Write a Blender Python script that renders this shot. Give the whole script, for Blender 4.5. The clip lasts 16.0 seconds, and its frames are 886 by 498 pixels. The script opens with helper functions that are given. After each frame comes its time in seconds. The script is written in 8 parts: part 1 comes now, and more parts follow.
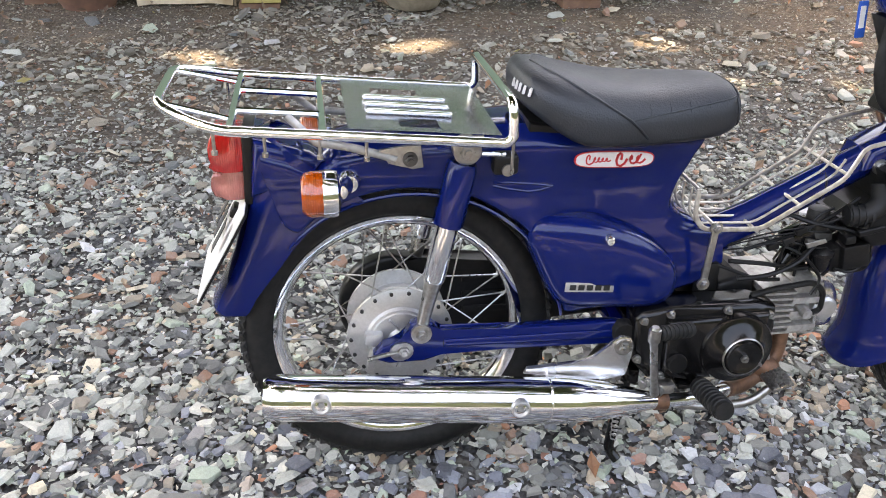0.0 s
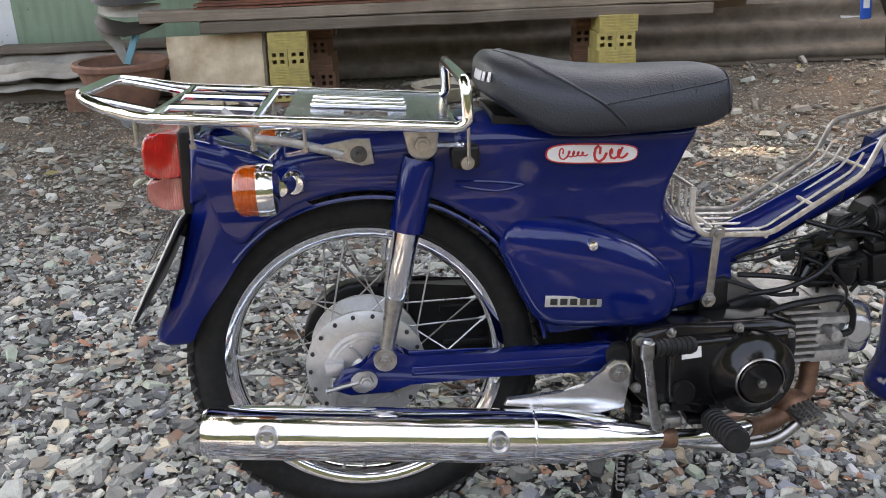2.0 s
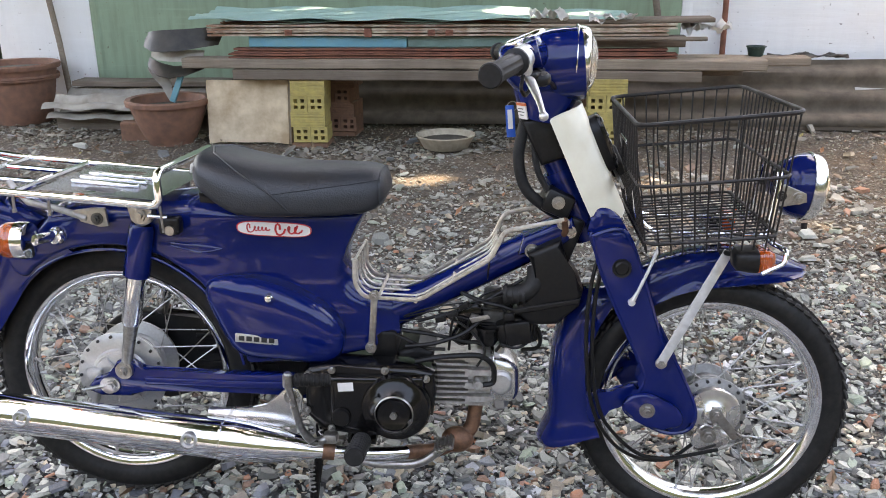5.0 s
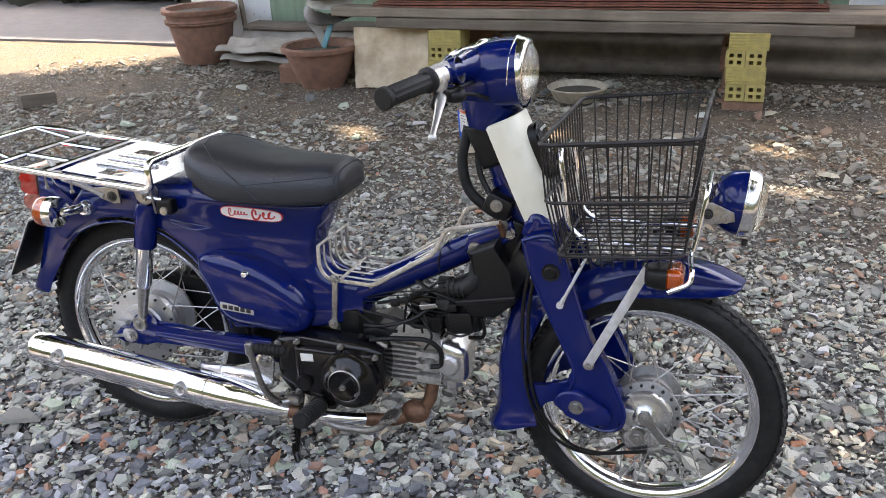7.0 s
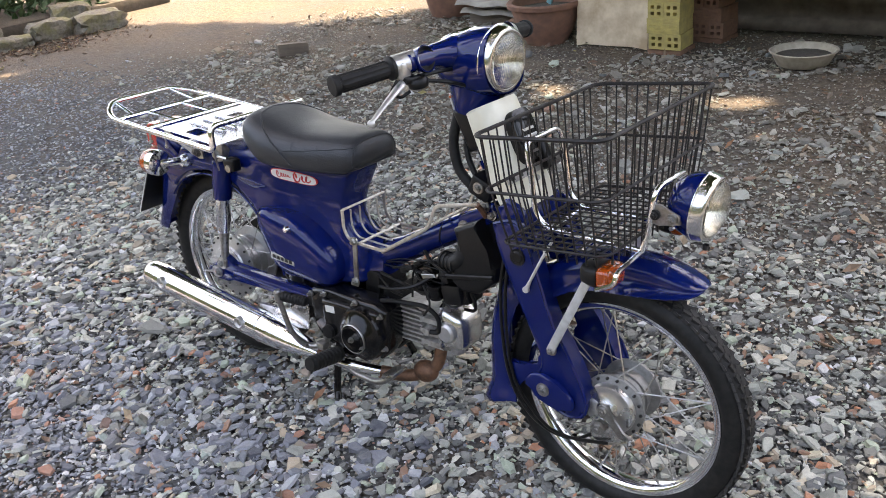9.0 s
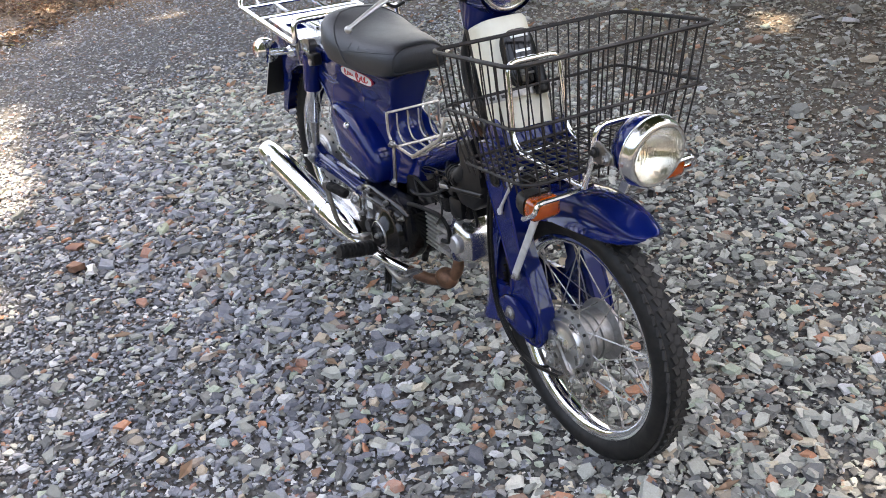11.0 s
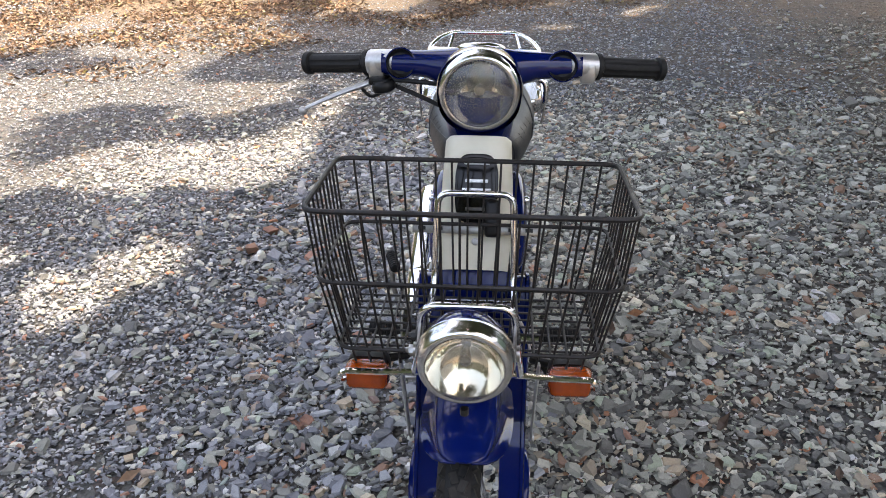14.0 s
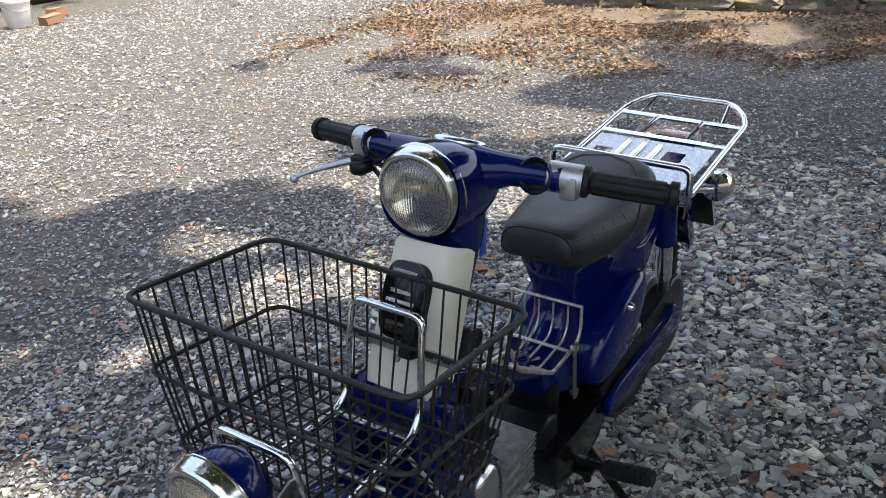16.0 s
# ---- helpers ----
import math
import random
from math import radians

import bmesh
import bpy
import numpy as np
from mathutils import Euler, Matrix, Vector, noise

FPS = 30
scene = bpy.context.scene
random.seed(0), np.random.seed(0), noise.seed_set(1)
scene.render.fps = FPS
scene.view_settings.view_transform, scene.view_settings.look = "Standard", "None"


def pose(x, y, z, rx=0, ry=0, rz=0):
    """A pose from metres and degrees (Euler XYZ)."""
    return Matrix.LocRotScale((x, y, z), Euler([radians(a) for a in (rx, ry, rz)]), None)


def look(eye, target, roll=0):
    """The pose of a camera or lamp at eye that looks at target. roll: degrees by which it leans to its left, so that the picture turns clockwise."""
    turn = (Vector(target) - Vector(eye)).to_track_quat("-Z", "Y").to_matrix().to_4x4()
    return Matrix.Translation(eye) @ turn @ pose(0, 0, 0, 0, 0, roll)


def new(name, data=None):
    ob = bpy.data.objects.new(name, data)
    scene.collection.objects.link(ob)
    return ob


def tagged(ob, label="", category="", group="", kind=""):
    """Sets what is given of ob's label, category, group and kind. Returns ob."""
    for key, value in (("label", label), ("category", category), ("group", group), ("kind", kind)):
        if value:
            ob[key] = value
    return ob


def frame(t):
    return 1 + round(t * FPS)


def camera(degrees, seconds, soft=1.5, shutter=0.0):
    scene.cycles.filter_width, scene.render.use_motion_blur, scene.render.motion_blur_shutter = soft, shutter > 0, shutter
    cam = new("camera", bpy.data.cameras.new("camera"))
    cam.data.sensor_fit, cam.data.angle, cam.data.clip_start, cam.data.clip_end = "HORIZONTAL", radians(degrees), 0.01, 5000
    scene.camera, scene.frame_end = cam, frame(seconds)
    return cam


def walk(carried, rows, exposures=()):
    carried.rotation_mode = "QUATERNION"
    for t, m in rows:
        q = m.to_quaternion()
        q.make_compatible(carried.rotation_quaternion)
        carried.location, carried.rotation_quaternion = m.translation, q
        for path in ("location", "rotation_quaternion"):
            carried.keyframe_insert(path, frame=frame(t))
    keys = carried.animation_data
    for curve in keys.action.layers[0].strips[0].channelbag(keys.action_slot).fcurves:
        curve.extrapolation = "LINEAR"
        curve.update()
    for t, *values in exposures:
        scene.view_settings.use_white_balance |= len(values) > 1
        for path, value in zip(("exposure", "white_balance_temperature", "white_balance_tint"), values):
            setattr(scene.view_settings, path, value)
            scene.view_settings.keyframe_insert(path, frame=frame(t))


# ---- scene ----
cam = camera(53.3, 16.0, soft=0.95)
# seconds, eye, target, roll
PATH = [
    (0, (-0.065, -1.319, 1.145), (0.131, 0.419, 0.177), 1.2),
    (0.5, (-0.052, -1.215, 0.975), (0.094, 0.586, 0.119), -0.2),
    (1, (-0.04, -1.187, 0.908), (0.069, 0.666, 0.165), -1.6),
    (1.5, (-0.02, -1.219, 0.914), (0.076, 0.642, 0.188), -2.3),
    (2, (0.088, -1.269, 0.928), (0.15, 0.599, 0.215), -2.2),
    (2.5, (0.243, -1.304, 0.948), (0.257, 0.572, 0.254), -1.5),
    (3, (0.314, -1.368, 0.963), (0.274, 0.519, 0.302), -1.5),
    (3.5, (0.4, -1.5, 1.024), (0.328, 0.407, 0.423), -0.8),
    (4, (0.518, -1.563, 1.062), (0.449, 0.355, 0.498), 0.1),
    (4.5, (0.686, -1.594, 1.063), (0.561, 0.314, 0.475), 0.4),
    (4.7, (0.742, -1.597, 1.072), (0.584, 0.301, 0.46), 0.0),
    (6.8, (1.315, -1.563, 1.245), (0.679, 0.169, 0.473), -2.6),
    (7, (1.341, -1.55, 1.251), (0.671, 0.161, 0.461), -2.6),
    (7.5, (1.41, -1.464, 1.269), (0.662, 0.175, 0.399), -3.6),
    (8, (1.571, -1.414, 1.29), (0.626, 0.105, 0.396), -6.4),
    (8.2, (1.676, -1.404, 1.303), (0.659, 0.072, 0.415), -6.8),
    (10.3, (2.194, -0.993, 1.302), (0.668, -0.026, 0.444), -6.1),
    (10.5, (2.276, -0.953, 1.297), (0.711, -0.066, 0.423), -6.7),
    (11, (2.352, -0.85, 1.261), (0.763, -0.103, 0.303), -7.0),
    (11.5, (2.373, -0.684, 1.249), (0.757, -0.096, 0.228), -5.4),
    (12, (2.417, -0.516, 1.229), (0.768, -0.132, 0.164), -6.5),
    (12.5, (2.482, -0.353, 1.239), (0.814, -0.137, 0.157), -6.9),
    (13, (2.432, -0.235, 1.235), (0.733, -0.112, 0.188), -4.7),
    (13.5, (2.301, -0.067, 1.257), (0.554, -0.049, 0.284), -2.9),
    (14, (2.235, 0.126, 1.282), (0.449, -0.094, 0.408), -3.2),
    (14.5, (2.176, 0.342, 1.315), (0.414, -0.144, 0.503), -3.5),
    (15, (2.044, 0.443, 1.302), (0.343, -0.25, 0.51), -3.9),
    (15.5, (1.888, 0.534, 1.314), (0.262, -0.325, 0.529), -4.4),
    (16, (1.785, 0.721, 1.305), (0.311, -0.368, 0.504), -4.2),
]
walk(cam, [(t, look(e, g, r)) for t, e, g, r in PATH], exposures=[(0, 3.57, 9050, 15), (0.45, 3.29, 9050, 15), (2, 3.18, 9050, 15), (3, 3.32, 8850, 15), (4.5, 3.34, 8700, 15), (7.5, 3.11, 8650, 15), (10.5, 3.04, 8600, 15), (11.5, 3.14, 8600, 15), (12.8, 3.05, 8500, 15), (13.5, 2.79, 8500, 15), (14.0, 2.65, 8400, 14), (14.5, 2.3, 8250, 13), (16, 2.08, 7600, 9)])

# ---- world, sun, exposure ----
SUN_WAY = Vector((-0.12, 0.30, 1.0)).normalized()
world = bpy.data.worlds.new("sky")
scene.world = world
world.use_nodes = True
wn = world.node_tree
wn.nodes.clear()
w_out = wn.nodes.new("ShaderNodeOutputWorld")
w_bg = wn.nodes.new("ShaderNodeBackground")
w_sky = wn.nodes.new("ShaderNodeTexSky")
w_sky.sky_type = "NISHITA"
w_sky.sun_disc = False
w_sky.sun_elevation = math.asin(SUN_WAY.z)
w_sky.sun_rotation = math.atan2(SUN_WAY.x, SUN_WAY.y)
w_sky.dust_density = 3.5
w_sky.air_density = 1.0
w_bg.inputs["Strength"].default_value = 0.14
wn.links.new(w_sky.outputs[0], w_bg.inputs["Color"])
wn.links.new(w_bg.outputs[0], w_out.inputs["Surface"])
sun = new("sun", bpy.data.lights.new("sun", "SUN"))
sun.data.energy = 2.35
sun.data.angle = radians(1.0)
sun.data.color = (1.0, 0.96, 0.89)
sun.matrix_world = look(SUN_WAY * 30, (0, 0, 0))


# ---- materials ----
class Nodes:
    """Short hand for building one node material."""

    def __init__(self, name):
        self.mat = bpy.data.materials.new(name)
        self.mat.use_nodes = True
        self.t = self.mat.node_tree
        self.bsdf = self.t.nodes["Principled BSDF"]
        self.co = self.t.nodes.new("ShaderNodeTexCoord").outputs["Object"]

    def n(self, kind, **values):
        node = self.t.nodes.new(kind)
        for key, value in values.items():
            if key in node.inputs:
                node.inputs[key].default_value = value
        return node

    def link(self, a, b):
        self.t.links.new(a, b)

    def put(self, **values):
        for key, value in values.items():
            self.bsdf.inputs[key.replace("_", " ")].default_value = value
        return self

    def noise(self, scale, detail=4.0, rough=0.6, distort=0.0):
        node = self.n("ShaderNodeTexNoise", Scale=scale, Detail=detail, Roughness=rough, Distortion=distort)
        self.link(self.co, node.inputs["Vector"])
        return node.outputs["Fac"]

    def ramp(self, fac, stops, smooth=True):
        node = self.t.nodes.new("ShaderNodeValToRGB")
        el = node.color_ramp.elements
        while len(el) < len(stops):
            el.new(0.5)
        for e, (p, c) in zip(el, stops):
            e.position = p
            e.color = (*c, 1) if len(c) == 3 else c
        if not smooth:
            node.color_ramp.interpolation = "CONSTANT"
        self.link(fac, node.inputs["Fac"])
        return node.outputs["Color"]

    def mix(self, fac, a, b, blend="MIX"):
        node = self.t.nodes.new("ShaderNodeMix")
        node.data_type = "RGBA"
        node.blend_type = blend
        for socket, value in ((node.inputs[0], fac), (node.inputs[6], a), (node.inputs[7], b)):
            if isinstance(value, (int, float)):
                socket.default_value = value
            elif isinstance(value, tuple):
                socket.default_value = (*value, 1)
            else:
                self.link(value, socket)
        return node.outputs[2]

    def map(self, fac, lo, hi, a=0.3, b=0.7):
        node = self.n("ShaderNodeMapRange")
        for k, v in ((1, a), (2, b), (3, lo), (4, hi)):
            node.inputs[k].default_value = v
        self.link(fac, node.inputs[0])
        return node.outputs[0]

    def color(self, c):
        self.link(c, self.bsdf.inputs["Base Color"])
        return self

    def rough(self, fac, lo, hi):
        self.link(self.map(fac, lo, hi), self.bsdf.inputs["Roughness"])
        return self

    def bump(self, fac, strength, distance=0.002):
        node = self.n("ShaderNodeBump", Strength=strength, Distance=distance)
        self.link(fac, node.inputs["Height"])
        self.link(node.outputs[0], self.bsdf.inputs["Normal"])
        return self


def eased_at(pairs, x):
    """Like curve_at, with soft bends."""
    if x <= pairs[0][0]:
        return pairs[0][1]
    for (a, u), (b, v) in zip(pairs, pairs[1:]):
        if x <= b:
            k = (x - a) / (b - a)
            return u + (v - u) * k * k * (3 - 2 * k)
    return pairs[-1][1]


def plain(name, base, other, scale=40.0, rough=(0.4, 0.6), metal=0.0, bump=0.15, distance=0.001, coat=0.0, spread=(0.35, 0.65), gloss=0.5):
    """A surface in two tones with fine grain and larger wear."""
    m = Nodes(name)
    fine, wide = m.noise(scale), m.noise(scale * 0.13, 3)
    c = m.ramp(fine, [(spread[0], base), (spread[1], other)])
    c = m.mix(m.map(wide, 0.0, 0.45), c, tuple(x * 0.7 for x in base))
    m.color(c).rough(wide, *rough).bump(fine, bump, distance)
    m.put(Metallic=metal, Coat_Weight=coat, Coat_Roughness=0.06, Specular_IOR_Level=gloss)
    return m.mat


def paint_blue():
    m = Nodes("blue_paint")
    dust, wide = m.noise(220, 5), m.noise(9, 4)
    c = m.mix(m.map(wide, 0, 0.5), (0.0004, 0.0066, 0.075), (0.0006, 0.0084, 0.090))
    c = m.mix(m.map(dust, 0, 0.012, 0.55, 0.8), c, (0.20, 0.19, 0.18))
    m.color(c).rough(wide, 0.05, 0.10)
    m.put(Specular_IOR_Level=0.40)
    wave = m.noise(14, 2)
    m.bump(wave, 0.025, 0.004)
    return m.mat


def chrome_mat():
    m = Nodes("chrome")
    spot, wide = m.noise(160, 5), m.noise(16, 3)
    c = m.mix(m.map(spot, 0, 0.4, 0.64, 0.8), (0.82, 0.84, 0.87), (0.42, 0.33, 0.25))
    m.color(c).rough(wide, 0.03, 0.12)
    m.put(Metallic=1.0)
    m.bump(wide, 0.04, 0.003)
    return m.mat


BLUE = paint_blue()
CHROME = chrome_mat()
STEEL = plain("steel", (0.46, 0.45, 0.43), (0.3, 0.29, 0.27), 120, (0.22, 0.42), 1.0, 0.1)
ALLOY = plain("cast_alloy", (0.58, 0.575, 0.56), (0.50, 0.495, 0.48), 190, (0.34, 0.5), 0.85, 0.10, 0.0006)
BEZEL = plain("plated_ring", (0.82, 0.83, 0.84), (0.75, 0.76, 0.77), 90, (0.13, 0.22), 1.0, 0.02)
GREASY = plain("dirty_alloy", (0.52, 0.505, 0.475), (0.29, 0.275, 0.25), 60, (0.45, 0.65), 0.7, 0.3)
BLACK_GLOSS = plain("black_enamel", (0.003, 0.003, 0.0035), (0.008, 0.0075, 0.007), 90, (0.10, 0.22), 0.0, 0.05, 0.001, 0.0, gloss=0.35)
BLACK_PLASTIC = plain("black_plastic", (0.004, 0.004, 0.0045), (0.009, 0.0088, 0.0085), 150, (0.3, 0.5), 0.0, 0.15, gloss=0.28)
RUBBER = plain("rubber", (0.007, 0.007, 0.007), (0.015, 0.0145, 0.014), 90, (0.5, 0.7), 0.0, 0.25, gloss=0.3)
TYRE_MAT = plain("tyre_rubber", (0.006, 0.0059, 0.0057), (0.017, 0.0158, 0.0145), 70, (0.5, 0.75), 0.0, 0.3, gloss=0.32)
TREAD_MAT = plain("dusty_tread", (0.014, 0.0135, 0.013), (0.040, 0.037, 0.033), 50, (0.6, 0.85), 0.0, 0.3, gloss=0.35)
CREAM = plain("cream_plastic", (0.78, 0.74, 0.60), (0.72, 0.67, 0.52), 30, (0.3, 0.5), 0.0, 0.06)
DULL_ALLOY = plain("dull_alloy", (0.36, 0.355, 0.345), (0.25, 0.245, 0.235), 90, (0.45, 0.62), 0.8, 0.15)
POLISHED = plain("polished_alloy", (0.74, 0.73, 0.71), (0.60, 0.59, 0.57), 60, (0.18, 0.34), 0.95, 0.06)
GALV = plain("galvanised_steel", (0.66, 0.66, 0.64), (0.52, 0.51, 0.49), 80, (0.35, 0.5), 0.35, 0.1)
GRIME = plain("grimy_casting", (0.13, 0.125, 0.115), (0.05, 0.045, 0.04), 60, (0.4, 0.6), 0.6, 0.3)
RUST_PIPE = plain("rusty_pipe", (0.26, 0.13, 0.075), (0.11, 0.062, 0.042), 50, (0.45, 0.7), 0.55, 0.4)
RUST_WIRE = plain("rusty_black_wire", (0.010, 0.0092, 0.009), (0.045, 0.027, 0.019), 130, (0.4, 0.65), 0.2, 0.4, spread=(0.5, 0.75))
OLD_WHITE = plain("worn_plated_wire", (0.66, 0.62, 0.55), (0.42, 0.36, 0.29), 90, (0.28, 0.5), 0.65, 0.25)


def vinyl():
    m = Nodes("seat_vinyl")
    v = m.n("ShaderNodeTexVoronoi", Scale=330.0)
    m.link(m.co, v.inputs["Vector"])
    wide = m.noise(12, 3)
    # blue tint in the black stands in for reflected sky
    m.color(m.mix(m.map(wide, 0, 1), (0.0075, 0.0098, 0.013), (0.0125, 0.0155, 0.020))).rough(wide, 0.40, 0.52)
    m.put(Specular_IOR_Level=0.55)
    m.bump(v.outputs["Distance"], 0.45, 0.0009)
    return m.mat


SEAT_MAT = vinyl()


def lens_mat(name, color, rough=0.12, trans=0.5):
    m = Nodes(name)
    w = m.n("ShaderNodeTexWave", Scale=95.0)
    m.link(m.co, w.inputs["Vector"])
    m.color(m.mix(m.map(m.noise(55, 3), 0.0, 0.6), color, tuple(x * 0.45 for x in color)))
    m.put(Roughness=rough, Transmission_Weight=trans, IOR=1.45, Coat_Weight=1.0, Coat_Roughness=0.03)
    m.bump(w.outputs["Fac"], 0.35, 0.0015)
    return m.mat


RED_LENS = lens_mat("red_lens", (0.60, 0.006, 0.010), 0.10, 0.25)
ORANGE_LENS = lens_mat("orange_lens", (0.72, 0.098, 0.003), 0.10, 0.45)


def glass_mat():
    m = Nodes("lamp_glass")
    w = m.n("ShaderNodeTexWave", Scale=75.0)
    w.bands_direction = "Y"
    m.link(m.co, w.inputs["Vector"])
    m.put(Base_Color=(0.95, 0.92, 0.84, 1), Roughness=0.0, Transmission_Weight=0.96, IOR=1.45)
    m.bump(w.outputs["Fac"], 0.22, 0.0010)
    return m.mat


LAMP_GLASS = glass_mat()
MIRROR = Nodes("lamp_reflector").put(Base_Color=(0.86, 0.84, 0.78, 1), Metallic=1.0, Roughness=0.06).mat
LABEL_WHITE = plain("label_white", (0.8, 0.78, 0.74), (0.72, 0.7, 0.66), 60, (0.35, 0.5), 0, 0.05)
LABEL_RED = plain("label_red", (0.62, 0.03, 0.03), (0.55, 0.025, 0.025), 60, (0.35, 0.5), 0, 0.05)
LABEL_ORANGE = plain("label_orange", (0.70, 0.16, 0.05), (0.62, 0.14, 0.045), 60, (0.35, 0.5), 0, 0.05)
LABEL_BLUE = plain("tag_blue", (0.015, 0.12, 0.55), (0.012, 0.1, 0.45), 60, (0.25, 0.4), 0, 0.05)
SILVER = plain("badge_silver", (0.7, 0.7, 0.68), (0.6, 0.6, 0.58), 90, (0.25, 0.4), 0.8, 0.05)
BLACK_INK = plain("badge_black", (0.012, 0.012, 0.012), (0.02, 0.02, 0.02), 90, (0.35, 0.5), 0, 0.05)


# Gravel: each stone has its own tone.
def tones(m, fac, stops, chroma=1.2, gain=1.03, cast=(1.045, 1.0, 0.955)):
    """Stones far apart in tone: the dark ones darker, the pale ones paler."""
    wide = []
    for p, c in stops:
        k = 0.89 + 0.65 * sum(c) / 3
        mean = sum(c) / 3
        wide.append((p, tuple(max(0.01, min(0.66, (mean + (x - mean) * chroma) * k * q * gain)) for x, q in zip(c, cast))))
    return m.ramp(fac, wide, False)


def stone_tones(m, fac, fine=False):
    if fine:
        return tones(m, fac, [(0.0, (0.10, 0.11, 0.135)), (0.13, (0.20, 0.215, 0.25)), (0.28, (0.28, 0.30, 0.335)), (0.42, (0.145, 0.155, 0.185)), (0.52, (0.36, 0.38, 0.40)),
                            (0.64, (0.235, 0.255, 0.28)), (0.76, (0.43, 0.45, 0.44)), (0.83, (0.33, 0.31, 0.28)), (0.875, (0.55, 0.56, 0.54)), (0.915, (0.44, 0.20, 0.125)),
                            (0.94, (0.42, 0.33, 0.25)), (0.96, (0.26, 0.16, 0.13)), (0.975, (0.78, 0.76, 0.72)), (0.99, (0.30, 0.37, 0.32))], 0.9, 0.93, (1.0, 1.0, 1.02))
    return tones(m, fac, [(0.0, (0.10, 0.105, 0.105)), (0.10, (0.20, 0.21, 0.20)), (0.22, (0.33, 0.35, 0.325)), (0.36, (0.13, 0.14, 0.145)), (0.45, (0.40, 0.425, 0.395)),
                        (0.56, (0.23, 0.25, 0.235)), (0.64, (0.48, 0.49, 0.45)), (0.72, (0.28, 0.25, 0.205)), (0.77, (0.19, 0.20, 0.185)), (0.82, (0.40, 0.345, 0.27)), (0.855, (0.42, 0.21, 0.135)),
                        (0.87, (0.27, 0.165, 0.12)), (0.90, (0.35, 0.41, 0.34)), (0.955, (0.70, 0.69, 0.64)), (0.975, (0.52, 0.47, 0.38))])


def gravel_mat(name, whole, fine=False):
    m = Nodes(name)
    if whole:
        rnd = m.t.nodes.new("ShaderNodeObjectInfo").outputs["Random"]
    else:
        rnd = m.t.nodes.new("ShaderNodeNewGeometry").outputs["Random Per Island"]
    c = stone_tones(m, rnd, fine)
    vein, grain = m.noise(38, 4, 0.7, 0.6), m.noise(300, 4)
    c = m.mix(m.map(vein, 0.0, 0.34, 0.45, 0.75), c, (0.36, 0.355, 0.33), "MIX")
    c = m.mix(m.map(m.noise(90, 4, 0.7), 0.0, 0.32, 0.46, 0.78), c, (0.11, 0.11, 0.105))
    c = m.mix(m.map(grain, 0.0, 0.22), c, (0.11, 0.105, 0.095))
    if not whole and not fine:
        # brown dust, thicker towards the bare soil by the wall
        place = m.t.nodes.new("ShaderNodeSeparateXYZ")
        m.link(m.co, place.inputs[0])
        veil = m.n("ShaderNodeMath")
        veil.operation = "MULTIPLY"
        m.link(m.map(place.outputs["Y"], 0.03, 0.8, 0.7, 2.7), veil.inputs[0])
        m.link(m.map(m.noise(4, 4), 0.3, 1.0), veil.inputs[1])
        c = m.mix(veil.outputs[0], c, (0.215, 0.168, 0.118))
    m.color(c).rough(grain, 0.55, 0.85).bump(m.noise(170, 5, 0.7), 0.7, 0.003)
    return m.mat


GRAVEL = gravel_mat("gravel_stone", False)
GRAVEL_FINE = gravel_mat("slate_gravel", False, True)
STONE = gravel_mat("loose_stone", True)


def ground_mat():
    """Dusty soil packed with fine gravel, gap shade painted in, browner under the fallen leaves."""
    m = Nodes("packed_gravel_gap_shade")
    v = m.n("ShaderNodeTexVoronoi", Scale=85.0)
    m.link(m.co, v.inputs["Vector"])
    v2 = m.n("ShaderNodeTexVoronoi", Scale=38.0)
    m.link(m.co, v2.inputs["Vector"])
    sep = m.t.nodes.new("ShaderNodeSeparateColor")
    m.link(v.outputs["Color"], sep.inputs[0])
    sep2 = m.t.nodes.new("ShaderNodeSeparateColor")
    m.link(v2.outputs["Color"], sep2.inputs[0])
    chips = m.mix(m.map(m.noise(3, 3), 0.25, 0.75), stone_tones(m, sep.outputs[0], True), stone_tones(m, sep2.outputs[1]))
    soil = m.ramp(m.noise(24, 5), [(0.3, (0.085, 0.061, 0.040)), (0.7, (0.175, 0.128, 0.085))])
    place = m.t.nodes.new("ShaderNodeSeparateXYZ")
    m.link(m.co, place.inputs[0])
    far = m.n("ShaderNodeMath")
    far.operation = "MAXIMUM"
    m.link(m.map(place.outputs["Y"], 0.0, 1.0, 0.3, 2.4), far.inputs[0])
    verge = m.n("ShaderNodeMath")
    verge.operation = "MULTIPLY"
    m.link(m.map(place.outputs["X"], 1.0, 0.0, -4.4, -3.0), verge.inputs[0])
    m.link(m.map(place.outputs["Y"], 0.0, 1.0, -4.6, -3.4), verge.inputs[1])
    m.link(verge.outputs[0], far.inputs[1])
    far = far.outputs[0]
    patch = m.n("ShaderNodeMath")
    patch.operation = "MULTIPLY_ADD"
    m.link(far, patch.inputs[0])
    patch.inputs[1].default_value = 0.85
    m.link(m.map(m.noise(1.7, 5), -0.4, 0.35), patch.inputs[2])
    patch.use_clamp = True
    # chips darkened far down, as painted shade for the gaps between stones
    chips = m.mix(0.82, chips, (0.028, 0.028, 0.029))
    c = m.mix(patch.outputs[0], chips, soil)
    m.color(c).put(Roughness=0.9)
    both = m.n("ShaderNodeMath")
    both.operation = "ADD"
    m.link(v.outputs["Distance"], both.inputs[0])
    m.link(v2.outputs["Distance"], both.inputs[1])
    m.bump(both.outputs[0], 0.8, 0.012)
    return m.mat


